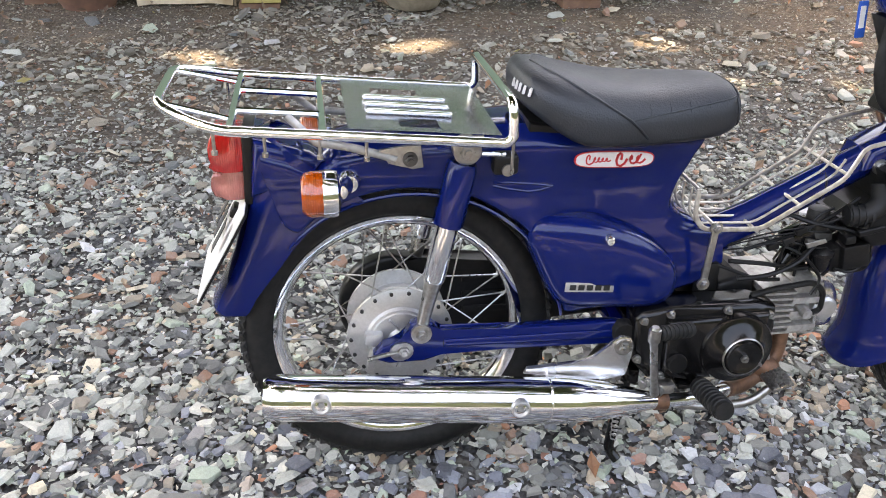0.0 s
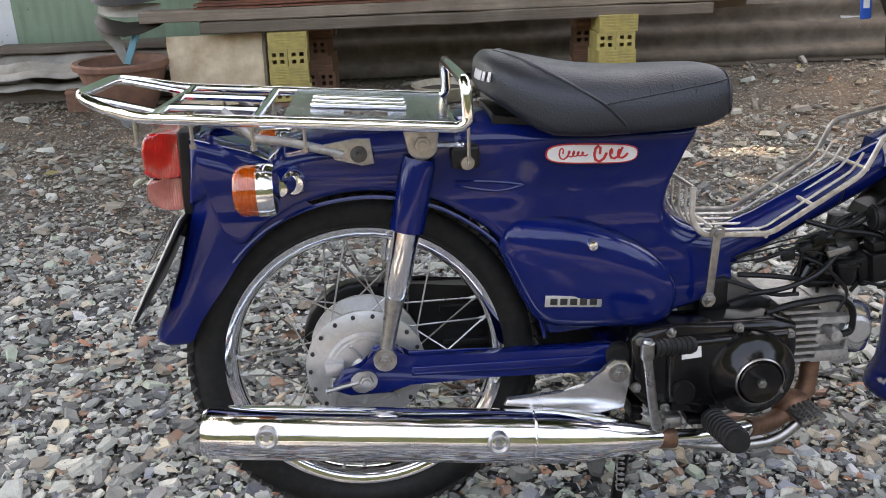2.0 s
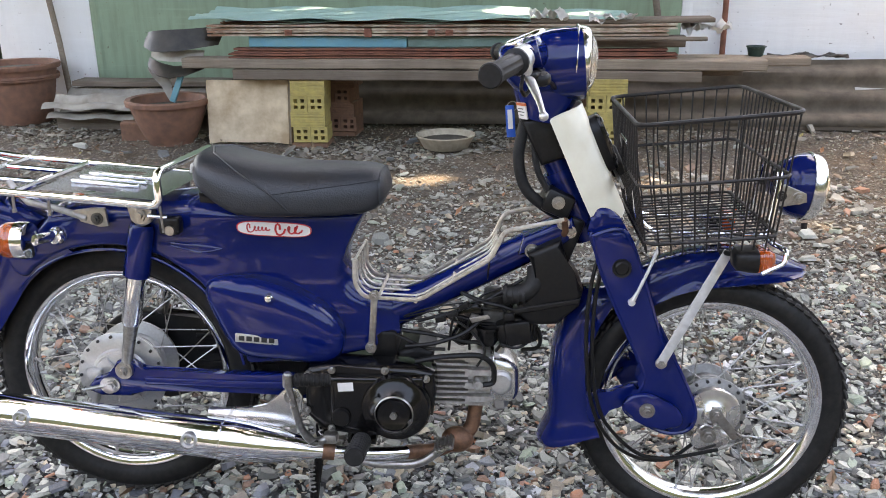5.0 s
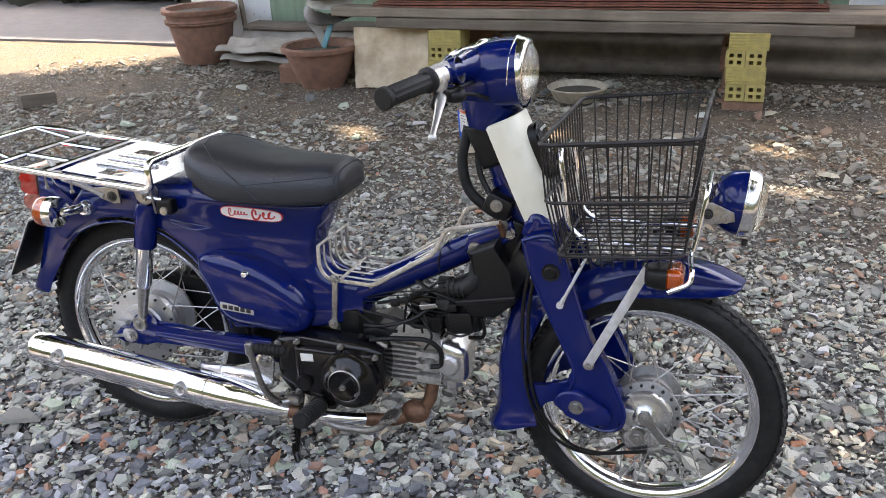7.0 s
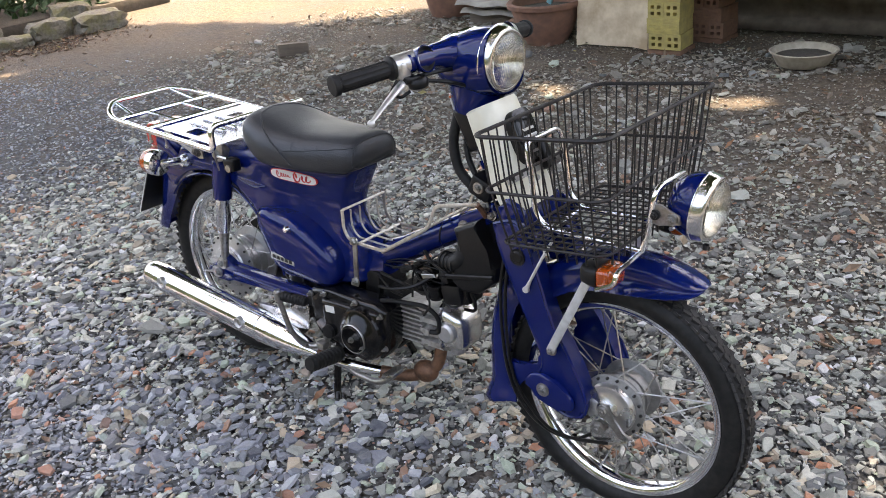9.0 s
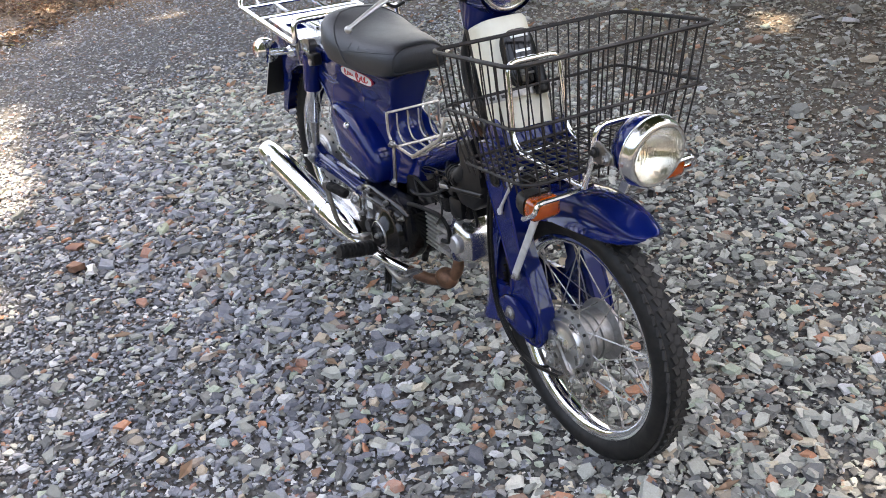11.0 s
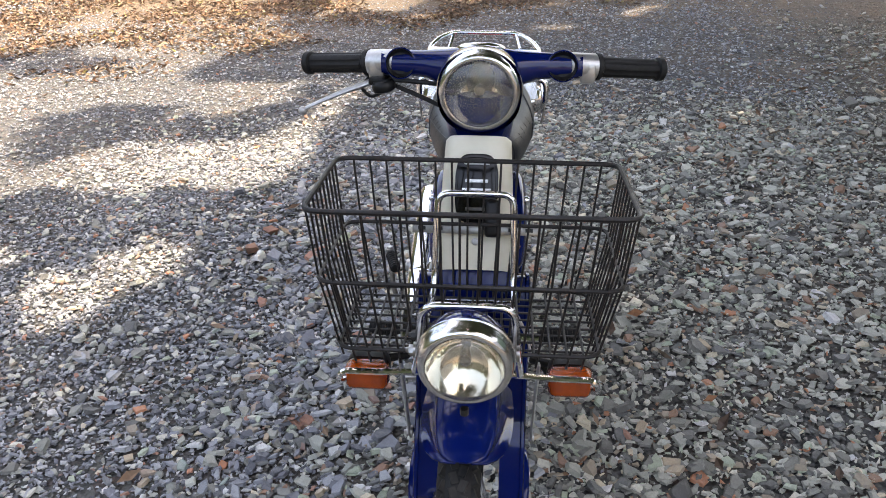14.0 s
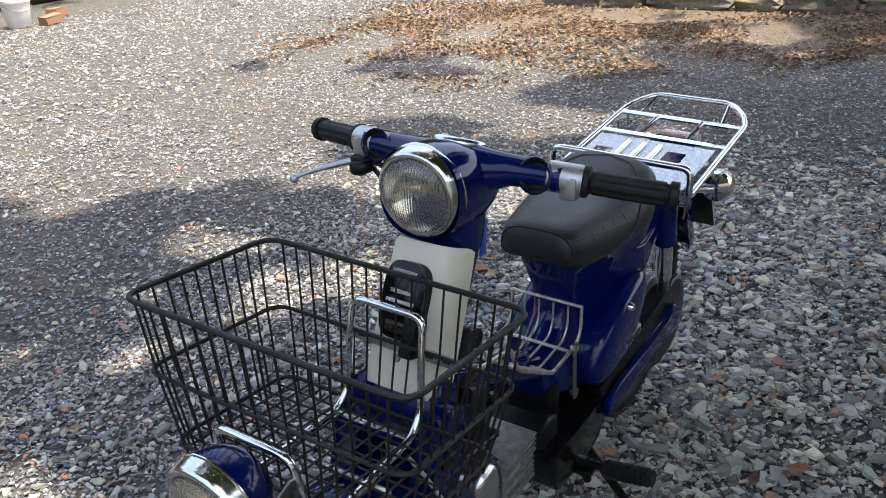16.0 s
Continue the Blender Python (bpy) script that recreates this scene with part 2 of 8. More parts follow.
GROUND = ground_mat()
TERRACOTTA = plain("terracotta", (0.285, 0.138, 0.088), (0.19, 0.10, 0.072), 22, (0.7, 0.9), 0, 0.3, 0.003)
YELLOW_BRICK = plain("yellow_brick", (0.55, 0.43, 0.14), (0.38, 0.30, 0.12), 26, (0.75, 0.9), 0, 0.4, 0.003)
RED_BRICK = plain("red_brick", (0.30, 0.16, 0.10), (0.22, 0.12, 0.085), 45, (0.75, 0.9), 0, 0.4, 0.003)
ASPHALT = plain("worn_asphalt", (0.16, 0.16, 0.165), (0.11, 0.11, 0.115), 60, (0.75, 0.9), 0, 0.4, 0.002)
PALE_SHEET = plain("pale_fibre_cement", (0.56, 0.55, 0.525), (0.33, 0.305, 0.275), 5, (0.7, 0.85), 0, 0.3, 0.003)
DULL_SHEET = plain("dull_fibre_cement", (0.47, 0.43, 0.375), (0.25, 0.215, 0.175), 6, (0.75, 0.9), 0, 0.3, 0.003)
BOARD_MAT = plain("stained_board", (0.80, 0.65, 0.46), (0.46, 0.31, 0.18), 7, (0.7, 0.85), 0, 0.2, 0.002)
# brown-grey taken darker to paint in the shade under the timber
FIBRE_SHADED = plain("fibre_cement", (0.17, 0.138, 0.104), (0.085, 0.068, 0.052), 9, (0.8, 0.9), 0, 0.3, 0.003)
BLUE_BOARD = plain("blue_board", (0.12, 0.36, 0.46), (0.17, 0.37, 0.40), 18, (0.55, 0.7), 0, 0.2)
PALE_BOARD = plain("pale_green_board", (0.17, 0.27, 0.235), (0.12, 0.19, 0.165), 12, (0.6, 0.75), 0, 0.2)
RUST = plain("rusty_steel", (0.30, 0.115, 0.07), (0.15, 0.06, 0.042), 14, (0.7, 0.85), 0.2, 0.5, 0.002)
DUSTY_STEEL = plain("dusty_steel", (0.56, 0.48, 0.37), (0.26, 0.12, 0.065), 11, (0.6, 0.8), 0.2, 0.4, 0.002)
ENAMEL = plain("enamel_bowl", (0.56, 0.48, 0.36), (0.40, 0.33, 0.24), 30, (0.5, 0.7), 0.0, 0.15)
TARP_SCRAP = plain("white_scrap", (0.80, 0.79, 0.75), (0.66, 0.64, 0.60), 18, (0.5, 0.7), 0, 0.3, 0.004)
BLACK_SHEET = plain("dark_sheet", (0.03, 0.027, 0.024), (0.075, 0.064, 0.05), 9, (0.3, 0.5), 0.15, 0.2, 0.003)
SOIL = plain("soil", (0.10, 0.08, 0.06), (0.06, 0.05, 0.04), 30, (0.85, 0.95), 0, 0.6, 0.01)


def wood_mat(name, a, b):
    m = Nodes(name)
    st = m.n("ShaderNodeMapping")
    st.inputs["Scale"].default_value = (1.5, 40, 40)
    m.link(m.co, st.inputs[0])
    g = m.n("ShaderNodeTexNoise", Scale=3.0, Detail=6.0, Roughness=0.7)
    m.link(st.outputs[0], g.inputs["Vector"])
    wide = m.noise(4, 4)
    c = m.ramp(g.outputs["Fac"], [(0.3, a), (0.7, b)])
    c = m.mix(m.map(wide, 0, 0.6), c, tuple(x * 0.55 for x in a))
    m.color(c).rough(wide, 0.75, 0.9).bump(g.outputs["Fac"], 0.5, 0.004)
    return m.mat


WOOD = wood_mat("weathered_wood", (0.22, 0.165, 0.12), (0.36, 0.29, 0.22))
WOOD_DARK = wood_mat("dark_wood", (0.14, 0.105, 0.078), (0.24, 0.19, 0.145))


def sheet_mat(name, base, stain, streak, crease):
    """Painted sheet metal with runs of dirt down it and rust specks."""
    m = Nodes(name)
    st = m.n("ShaderNodeMapping")
    st.inputs["Scale"].default_value = (9, 9, 0.9)
    m.link(m.co, st.inputs[0])
    run = m.n("ShaderNodeTexNoise", Scale=2.2, Detail=6.0, Roughness=0.65)
    m.link(st.outputs[0], run.inputs["Vector"])
    wide, speck = m.noise(1.2, 4), m.noise(34, 4)
    c = m.mix(m.map(run.outputs["Fac"], 0, streak, 0.45, 0.8), base, stain)
    c = m.mix(m.map(wide, 0, 0.35), c, tuple(x * 0.78 for x in base))
    c = m.mix(m.map(speck, 0, 0.7, 0.68, 0.78), c, (0.22, 0.12, 0.07))
    # long scratches along the sheet, faded patches and small chips through to rust
    along = m.n("ShaderNodeMapping")
    along.inputs["Scale"].default_value = (0.8, 0.8, 26) if crease < 1 else (0.5, 0.5, 6)
    m.link(m.co, along.inputs[0])
    scratch = m.n("ShaderNodeTexNoise", Scale=2.0, Detail=5.0, Roughness=0.7)
    m.link(along.outputs[0], scratch.inputs["Vector"])
    c = m.mix(m.map(scratch.outputs["Fac"], 0, 0.35, 0.56, 0.72), c, tuple(min(0.9, x * 1.35) for x in base))
    c = m.mix(m.map(m.noise(3.3, 5, 0.7), 0, 0.28, 0.52, 0.7), c, tuple(min(0.88, x * 1.25) for x in base))
    c = m.mix(m.map(m.noise(17, 3, 0.6), 0, 0.75, 0.70, 0.745), c, (0.085, 0.06, 0.035))
    high = m.n("ShaderNodeMath")
    high.operation = "MULTIPLY_ADD"
    m.link(scratch.outputs["Fac"], high.inputs[0])
    high.inputs[1].default_value = crease
    m.link(run.outputs["Fac"], high.inputs[2])
    m.color(c).rough(wide, 0.45, 0.65).bump(high.outputs[0], 0.22, 0.005)
    return m.mat


GREEN_SHEET = sheet_mat("green_painted_sheet", (0.245, 0.335, 0.225), (0.16, 0.19, 0.12), 0.8, 0.3)
WHITE_SHEET = sheet_mat("white_sheet", (0.82, 0.81, 0.79), (0.66, 0.64, 0.61), 0.22, 4.0)
TEAL_ROOFING = sheet_mat("teal_roofing", (0.27, 0.42, 0.37), (0.40, 0.50, 0.45), 0.6, 0.2)


def mossy():
    m = Nodes("mossy_stone")
    a, b = m.noise(7, 5), m.noise(40, 5)
    c = m.ramp(b, [(0.3, (0.105, 0.092, 0.072)), (0.7, (0.25, 0.22, 0.175))])
    c = m.mix(m.map(a, 0, 0.6, 0.48, 0.68), c, (0.175, 0.165, 0.035))
    m.color(c).put(Roughness=0.9)
    m.bump(b, 0.6, 0.01)
    return m.mat


MOSSY = mossy()


def leaf_mat(name, stops, trans=0.0):
    m = Nodes(name)
    rnd = m.t.nodes.new("ShaderNodeNewGeometry").outputs["Random Per Island"]
    c = m.mix(m.map(m.noise(60, 3), 0, 0.4), m.ramp(rnd, stops, False), stops[0][1])
    m.color(c).put(Roughness=0.6)
    return m.mat


DRY_LEAF = leaf_mat("dry_leaf", [(0.0, (0.165, 0.098, 0.062)), (0.22, (0.262, 0.176, 0.114)), (0.42, (0.092, 0.061, 0.043)), (0.60, (0.296, 0.191, 0.120)), (0.72, (0.204, 0.161, 0.122)), (0.84, (0.398, 0.312, 0.210)), (0.93, (0.359, 0.172, 0.086)), (0.97, (0.368, 0.314, 0.118))])
GREEN_LEAF = leaf_mat("green_leaf", [(0.0, (0.035, 0.075, 0.02)), (0.4, (0.05, 0.10, 0.03)), (0.7, (0.04, 0.085, 0.035)), (0.9, (0.08, 0.12, 0.035))])
HEDGE_LEAF = leaf_mat("hedge_leaf", [(0.0, (0.035, 0.037, 0.026)), (0.4, (0.052, 0.05, 0.036)), (0.7, (0.043, 0.04, 0.03)), (0.9, (0.07, 0.06, 0.042))])
BARK = plain("bark", (0.13, 0.10, 0.075), (0.075, 0.06, 0.045), 18, (0.85, 0.95), 0, 0.8, 0.012)


# ---- shaping helpers ----
def finish(name, bm, material, parent=None, label="", smooth=40):
    me = bpy.data.meshes.new(name)
    bmesh.ops.recalc_face_normals(bm, faces=bm.faces[:])
    bm.to_mesh(me)
    bm.free()
    if smooth:
        me.polygons.foreach_set("use_smooth", [True] * len(me.polygons))
        me.set_sharp_from_angle(angle=radians(smooth))
    for mat in material if isinstance(material, (list, tuple)) else [material]:
        me.materials.append(mat)
    ob = new(name, me)
    if parent is not None:
        ob.parent = parent
    if label:
        ob["label"] = label
    return ob


def part(name, bm, material, parent, label="", smooth=40):
    """One mesh under a thing or under a part."""
    return finish(name, bm, material, parent, label, smooth)


def thing(name, label, category, m=None, group="", kind=""):
    ob = new(name)
    ob.empty_display_size = 0.1
    if m is not None:
        ob.matrix_world = m
    return tagged(ob, label, category, group, kind)


def rounded(points, radius, n=4, closed=False):
    """A polyline with its corners bent round."""
    pts = [Vector(p) for p in points]
    out = []
    last = len(pts)
    for i, p in enumerate(pts):
        if not closed and i in (0, last - 1):
            out.append(p)
            continue
        a, b = pts[i - 1] - p, pts[(i + 1) % last] - p
        r = min(radius, a.length * 0.45, b.length * 0.45)
        a, b = p + a.normalized() * r, p + b.normalized() * r
        for k in range(n + 1):
            u = k / n
            out.append(a * (1 - u) ** 2 + p * 2 * u * (1 - u) + b * u * u)
    return out


def tube(bm, points, r, seg=8, closed=False, caps=True, flat=None):
    """A round (or, with flat, flattened) bar along points. r: one radius or one a point."""
    pts = [Vector(p) for p in points]
    n = len(pts)
    rad = r if isinstance(r, (list, tuple)) else [r] * n
    side = None
    rings = []
    for i, p in enumerate(pts):
        if closed:
            way = pts[(i + 1) % n] - pts[i - 1]
        else:
            way = pts[min(i + 1, n - 1)] - pts[max(i - 1, 0)]
        way.normalize()
        if side is None:
            side = way.cross(Vector((0, 0, 1)) if abs(way.z) < 0.9 else Vector((1, 0, 0))).normalized()
        side = (side - way * side.dot(way)).normalized()
        up = way.cross(side)
        k = flat or 1.0
        rings.append([bm.verts.new(p + (side * math.cos(a) + up * math.sin(a) * k) * rad[i]) for a in [2 * math.pi * j / seg for j in range(seg)]])
    for i in range(n if closed else n - 1):
        a, b = rings[i], rings[(i + 1) % n]
        for j in range(seg):
            bm.faces.new((a[j], a[(j + 1) % seg], b[(j + 1) % seg], b[j]))
    if caps and not closed:
        bm.faces.new(rings[0][::-1])
        bm.faces.new(rings[-1])
    return bm


def lathe(bm, profile, m, seg=32, closed=False):
    """Turns (radius, height) pairs round the z axis of m."""
    rings = []
    for r, h in profile:
        if r < 1e-6:
            rings.append([bm.verts.new(m @ Vector((0, 0, h)))])
        else:
            rings.append([bm.verts.new(m @ Vector((r * math.cos(a), r * math.sin(a), h))) for a in [2 * math.pi * j / seg for j in range(seg)]])
    pairs = list(zip(rings, rings[1:])) + ([(rings[-1], rings[0])] if closed else [])
    for a, b in pairs:
        for j in range(seg):
            k = (j + 1) % seg
            q = [a[j % len(a)], a[k % len(a)], b[k % len(b)], b[j % len(b)]]
            q = list(dict.fromkeys(q))
            if len(q) > 2:
                bm.faces.new(q)
    return bm


def box(bm, size, m=None, bevel=0.0, seg=2):
    made = bmesh.ops.create_cube(bm, size=1.0)["verts"]
    for v in made:
        v.co = Vector((v.co.x * size[0], v.co.y * size[1], v.co.z * size[2]))
        if m is not None:
            v.co = m @ v.co
    if bevel:
        edges = list({e for v in made for e in v.link_edges})
        bmesh.ops.bevel(bm, geom=edges, offset=bevel, segments=seg, affect="EDGES", profile=0.5)
    return bm


def slab(size, m=None, bevel=0.0, seg=2):
    return box(bmesh.new(), size, m, bevel, seg)


def prism(bm, outline, y0, y1, bevel=0.0, seg=3, width=None):
    """A side view (x, z) given thickness from y0 to y1; width(x, z) scales the thickness."""
    a = [bm.verts.new((x, y0, z)) for x, z in outline]
    b = [bm.verts.new((x, y1, z)) for x, z in outline]
    n = len(outline)
    fa, fb = bm.faces.new(a), bm.faces.new(b[::-1])
    for i in range(n):
        bm.faces.new((a[i], b[i], b[(i + 1) % n], a[(i + 1) % n]))
    if width:
        for v in a + b:
            v.co.y *= width(v.co.x, v.co.z)
    if bevel:
        edges = list(fa.edges) + list(fb.edges)
        bmesh.ops.bevel(bm, geom=edges, offset=bevel, segments=seg, affect="EDGES", profile=0.5, clamp_overlap=True)
    return bm


def loft(bm, rings, caps=True):
    rows = [[bm.verts.new(p) for p in ring] for ring in rings]
    for a, b in zip(rows, rows[1:]):
        for j in range(len(a)):
            k = (j + 1) % len(a)
            bm.faces.new((a[j], a[k], b[k], b[j]))
    if caps:
        bm.faces.new(rows[0][::-1])
        bm.faces.new(rows[-1])
    return bm


def curve_at(pairs, x):
    """Smooth value at x of a list of (x, value)."""
    if x <= pairs[0][0]:
        return pairs[0][1]
    for (a, u), (b, v) in zip(pairs, pairs[1:]):
        if x <= b:
            k = (x - a) / (b - a)
            return u + (v - u) * k
    return pairs[-1][1]


def lettering(text, size, m, material, parent, name="lettering", shear=0.0, bold=0.0, depth=0.0006, width=1.0):
    """Raised letters, turned into a mesh."""
    cu = bpy.data.curves.new(name, "FONT")
    cu.body, cu.size, cu.shear, cu.extrude, cu.offset = text, size, shear, depth, bold
    cu.align_x, cu.align_y = "CENTER", "CENTER"
    cu.resolution_u = 3
    tmp = new(name, cu)
    me = bpy.data.meshes.new_from_object(tmp.evaluated_get(bpy.context.evaluated_depsgraph_get()))
    bpy.data.objects.remove(tmp)
    me.materials.clear()
    me.materials.append(material)
    ob = new(name, me)
    ob.parent = parent
    ob.matrix_basis = m @ Matrix.Diagonal((width, 1, 1, 1))
    return ob


AXLE = Euler((radians(90), 0, 0)).to_matrix().to_4x4()


# ---- ground ----
def lie(x, y):
    """Height of the uneven ground."""
    return 0.012 * noise.noise(Vector((x * 1.3, y * 1.3, 0))) + 0.006 * noise.noise(Vector((x * 5, y * 5, 3)))


def build_ground():
    steps = [-200, -60, -25, -14, -10] + [-8 + 0.16 * k for k in range(100)] + [8, 10, 14, 25, 60, 200]
    n = len(steps)
    verts, faces = [], []
    for y in steps:
        for x in steps:
            near = max(abs(x), abs(y)) < 9
            verts.append((x, y, lie(x, y) - 0.004 if near else -0.01))
    for j in range(n - 1):
        for i in range(n - 1):
            a = j * n + i
            faces.append((a, a + 1, a + 1 + n, a + n))
    me = bpy.data.meshes.new("ground")
    me.from_pydata(verts, [], faces)
    me.polygons.foreach_set("use_smooth", [True] * len(me.polygons))
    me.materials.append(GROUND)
    return tagged(new("ground", me), "yard of crushed grey gravel over dusty soil", "ground", kind="structure")


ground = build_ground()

road_bed = slab((24, 2.3, 0.06), pose(-11.0, 5.75, -0.012), 0.01)
tagged(finish("road", road_bed, ASPHALT), "smooth grey asphalt road beside the yard", "road", kind="structure")

# ---- the back of the yard: sheet walls ----
WALL_Y = 4.4


def sheet_wall(name, x0, x1, z1, material, label, pitch=0.25, depth=0.012):
    """Folded sheet metal with shallow ribs, two sheets thick at the back."""
    bm = bmesh.new()
    n = int((x1 - x0) / pitch)
    line = []
    for k in range(n + 1):
        x = x0 + (x1 - x0) * k / n
        line += [(x, 0.0), (x + 0.02, -depth), (x + 0.045, -depth), (x + 0.065, 0.0)] if k < n else [(x1, 0.0)]
    front = [(bm.verts.new((x, WALL_Y + y, -0.05)), bm.verts.new((x, WALL_Y + y, z1))) for x, y in line]
    back = [(bm.verts.new((x, WALL_Y + 0.04, -0.05)), bm.verts.new((x, WALL_Y + 0.04, z1))) for x in (x0, x1)]
    for (a, b), (c, d) in zip(front, front[1:]):
        bm.faces.new((a, c, d, b))
    (a, b), (c, d) = back
    bm.faces.new((c, a, b, d))
    bm.faces.new((front[0][0], front[0][1], b, a))
    bm.faces.new((front[-1][1], front[-1][0], c, d))
    bm.faces.new([f[1] for f in front] + [d, b])
    ob = finish(name, bm, material, smooth=0)
    return tagged(ob, label, "wall", kind="structure")


sheet_wall("wall_1", -3.0, -2.3, 2.6, WHITE_SHEET, "white sheet wall with grey dirt runs", 0.7, 0.004)
sheet_wall("wall_2", -2.297, 1.70, 2.6, GREEN_SHEET, "faded green painted sheet wall with rust specks", 1.0, 0.006)
sheet_wall("wall_3", 1.703, 7.5, 2.6, WHITE_SHEET, "white sheet wall with crumpled dirty foot", 1.45, 0.004)


def post(name, points, r, material, label):
    bm = tube(bmesh.new(), points, r, 10)
    return tagged(finish(name, bm, material), label, "post", group="posts against the wall")


post("bamboo_pole", [(-2.48, 4.33, 0.0), (-2.52, 4.34, 0.5), (-2.60, 4.36, 1.1), (-2.7, 4.372, 2.2)], 0.02, WOOD, "weathered bamboo pole leaning against white sheet")
post("steel_post", [(1.97, 4.35, 0.0), (1.95, 4.35, 2.5)], 0.018, RUST, "thin rusty steel post by the white wall")
post("wooden_pole", [(1.62, 4.2, 0.1), (1.55, 4.28, 0.6), (1.40, 4.36, 1.5)], 0.022, WOOD_DARK, "dark wooden pole leaning on green wall")


# ---- brick pillars ----
def hollow_brick():
    """End-on hollow brick, 0.1 x 0.2 x 0.09, with four square holes through it."""
    bm = bmesh.new()
    xs, zs, d = (-0.049, -0.031, -0.009, 0.009, 0.031, 0.049), (-0.045, -0.028, -0.008, 0.008, 0.028, 0.045), 0.095
    grid = {(i, j, s): bm.verts.new((xs[i], s * d, zs[j])) for i in range(6) for j in range(6) for s in (-1, 1)}
    hole = {(i, j) for i in (1, 3) for j in (1, 3)}
    solid = {(i, j) for i in range(5) for j in range(5)} - hole
    for i, j in solid:
        for s in (-1, 1):
            bm.faces.new([grid[a, b, s] for a, b in ((i, j), (i + 1, j), (i + 1, j + 1), (i, j + 1))])
        for (di, dj), ((a, b), (c, e)) in (((-1, 0), ((i, j), (i, j + 1))), ((1, 0), ((i + 1, j), (i + 1, j + 1))), ((0, -1), ((i, j), (i + 1, j))), ((0, 1), ((i, j + 1), (i + 1, j + 1)))):
            if (i + di, j + dj) not in solid:
                bm.faces.new((grid[a, b, -1], grid[c, e, -1], grid[c, e, 1], grid[a, b, 1]))
    return bm


def ribbed_brick():
    """The same brick seen along its grooved side."""
    ring = []
    for k in range(6):
        z = -0.043 + k * 0.0155
        ring += [(-0.049, z), (-0.049, z + 0.0085), (-0.0455, z + 0.0095), (-0.0455, z + 0.0145)] if k < 5 else [(-0.049, z), (-0.049, 0.043)]
    ring += [(-y, -z) for y, z in ring]
    return loft(bmesh.new(), [[(x, y, z) for y, z in ring] for x in (-0.1, 0.1)])


def brick_stack(x, y, turn, z_base, layers, material, label):
    top = thing("brick_stack", label, "bricks", pose(x, y, 0, 0, 0, turn), "brick pillars under the timber")
    z = z_base
    if z_base:
        part("base_brick", slab((0.21, 0.2, z_base - 0.002), pose(0, 0.02, z_base / 2 - 0.006), 0.004), RED_BRICK, top, "plain red brick")
    for k in range(layers):
        wob, dx = random.uniform(-4, 4), random.uniform(-0.014, 0.014)
        if k % 2 == 0:
            for s in (-1, 1):
                ob = part("brick", hollow_brick(), material, top, smooth=0)
                ob.matrix_basis = pose(dx + s * 0.0505, random.uniform(-0.006, 0.006), z + 0.045, 0, 0, wob)
            z += 0.091
        else:
            for s in (-1, 1):
                ob = part("brick", ribbed_brick(), material, top, smooth=0)
                ob.matrix_basis = pose(dx + random.uniform(-0.006, 0.006), s * 0.0505, z + 0.0435, 0, 0, wob)
            z += 0.0865
    return top


brick_stack(-0.525, 3.46, 2, 0.03, 4, YELLOW_BRICK, "stack of yellow hollow bricks holding timber")
brick_stack(-0.42, 3.80, -5, 0.03, 4, RED_BRICK, "stack of dull red hollow bricks holding timber")
brick_stack(1.175, 3.42, 4, 0.05, 4, YELLOW_BRICK, "stack of yellow hollow bricks on red brick")
brick_stack(1.135, 3.80, -2, 0.03, 4, RED_BRICK, "stack of dull red hollow bricks behind yellow ones")


# ---- timber, steel and roofing on the pillars ----
def beam(name, x0, x1, y, z, d, h, material, label, turn=0.0, cat="timber", roll=0.0):
    bm = bmesh.new()
    n = max(3, int((x1 - x0) / 0.25))
    rings = []
    for k in range(n + 1):
        x = x0 + (x1 - x0) * k / n
        wy, wz = random.uniform(-0.004, 0.004), random.uniform(-0.003, 0.003)
        c = 0.006
        ring = [(-d / 2, -h / 2 + c), (-d / 2 + c, -h / 2), (d / 2 - c, -h / 2), (d / 2, -h / 2 + c), (d / 2, h / 2 - c), (d / 2 - c, h / 2), (-d / 2 + c, h / 2), (-d / 2, h / 2 - c)]
        rings.append([(x, wy + a, wz + b) for a, b in ring])
    loft(bm, rings)
    ob = finish(name, bm, material, smooth=25)
    ob.matrix_world = pose(0, y, z + h / 2, roll, 0, turn)
    return tagged(ob, label, cat, group="stacked timber and steel")


def channel(name, x0, x1, y, z, d, h, material, label, turn=0.0):
    """A lipped steel channel, open to the front and a little bent."""
    t, lip = 0.004, h * 0.36
    outline = [(-d / 2, -h / 2), (d / 2, -h / 2), (d / 2, h / 2), (-d / 2, h / 2), (-d / 2, h / 2 - lip), (-d / 2 + t, h / 2 - lip), (-d / 2 + t, h / 2 - t), (d / 2 - t, h / 2 - t), (d / 2 - t, -h / 2 + t), (-d / 2 + t, -h / 2 + t), (-d / 2 + t, -h / 2 + lip), (-d / 2, -h / 2 + lip)]
    rings = []
    for k in range(9):
        bend = 0.004 * math.sin(2.1 * k + x0 * 5 + h * 300)
        rings.append([(x0 + (x1 - x0) * k / 8, a + bend, b + bend * 0.4) for a, b in outline])
    bm = loft(bmesh.new(), rings)
    ob = finish(name, bm, material, smooth=0)
    ob.matrix_world = pose(0, y, z + h / 2, 0, 0, turn)
    return tagged(ob, label, "steel channel", group="stacked timber and steel")


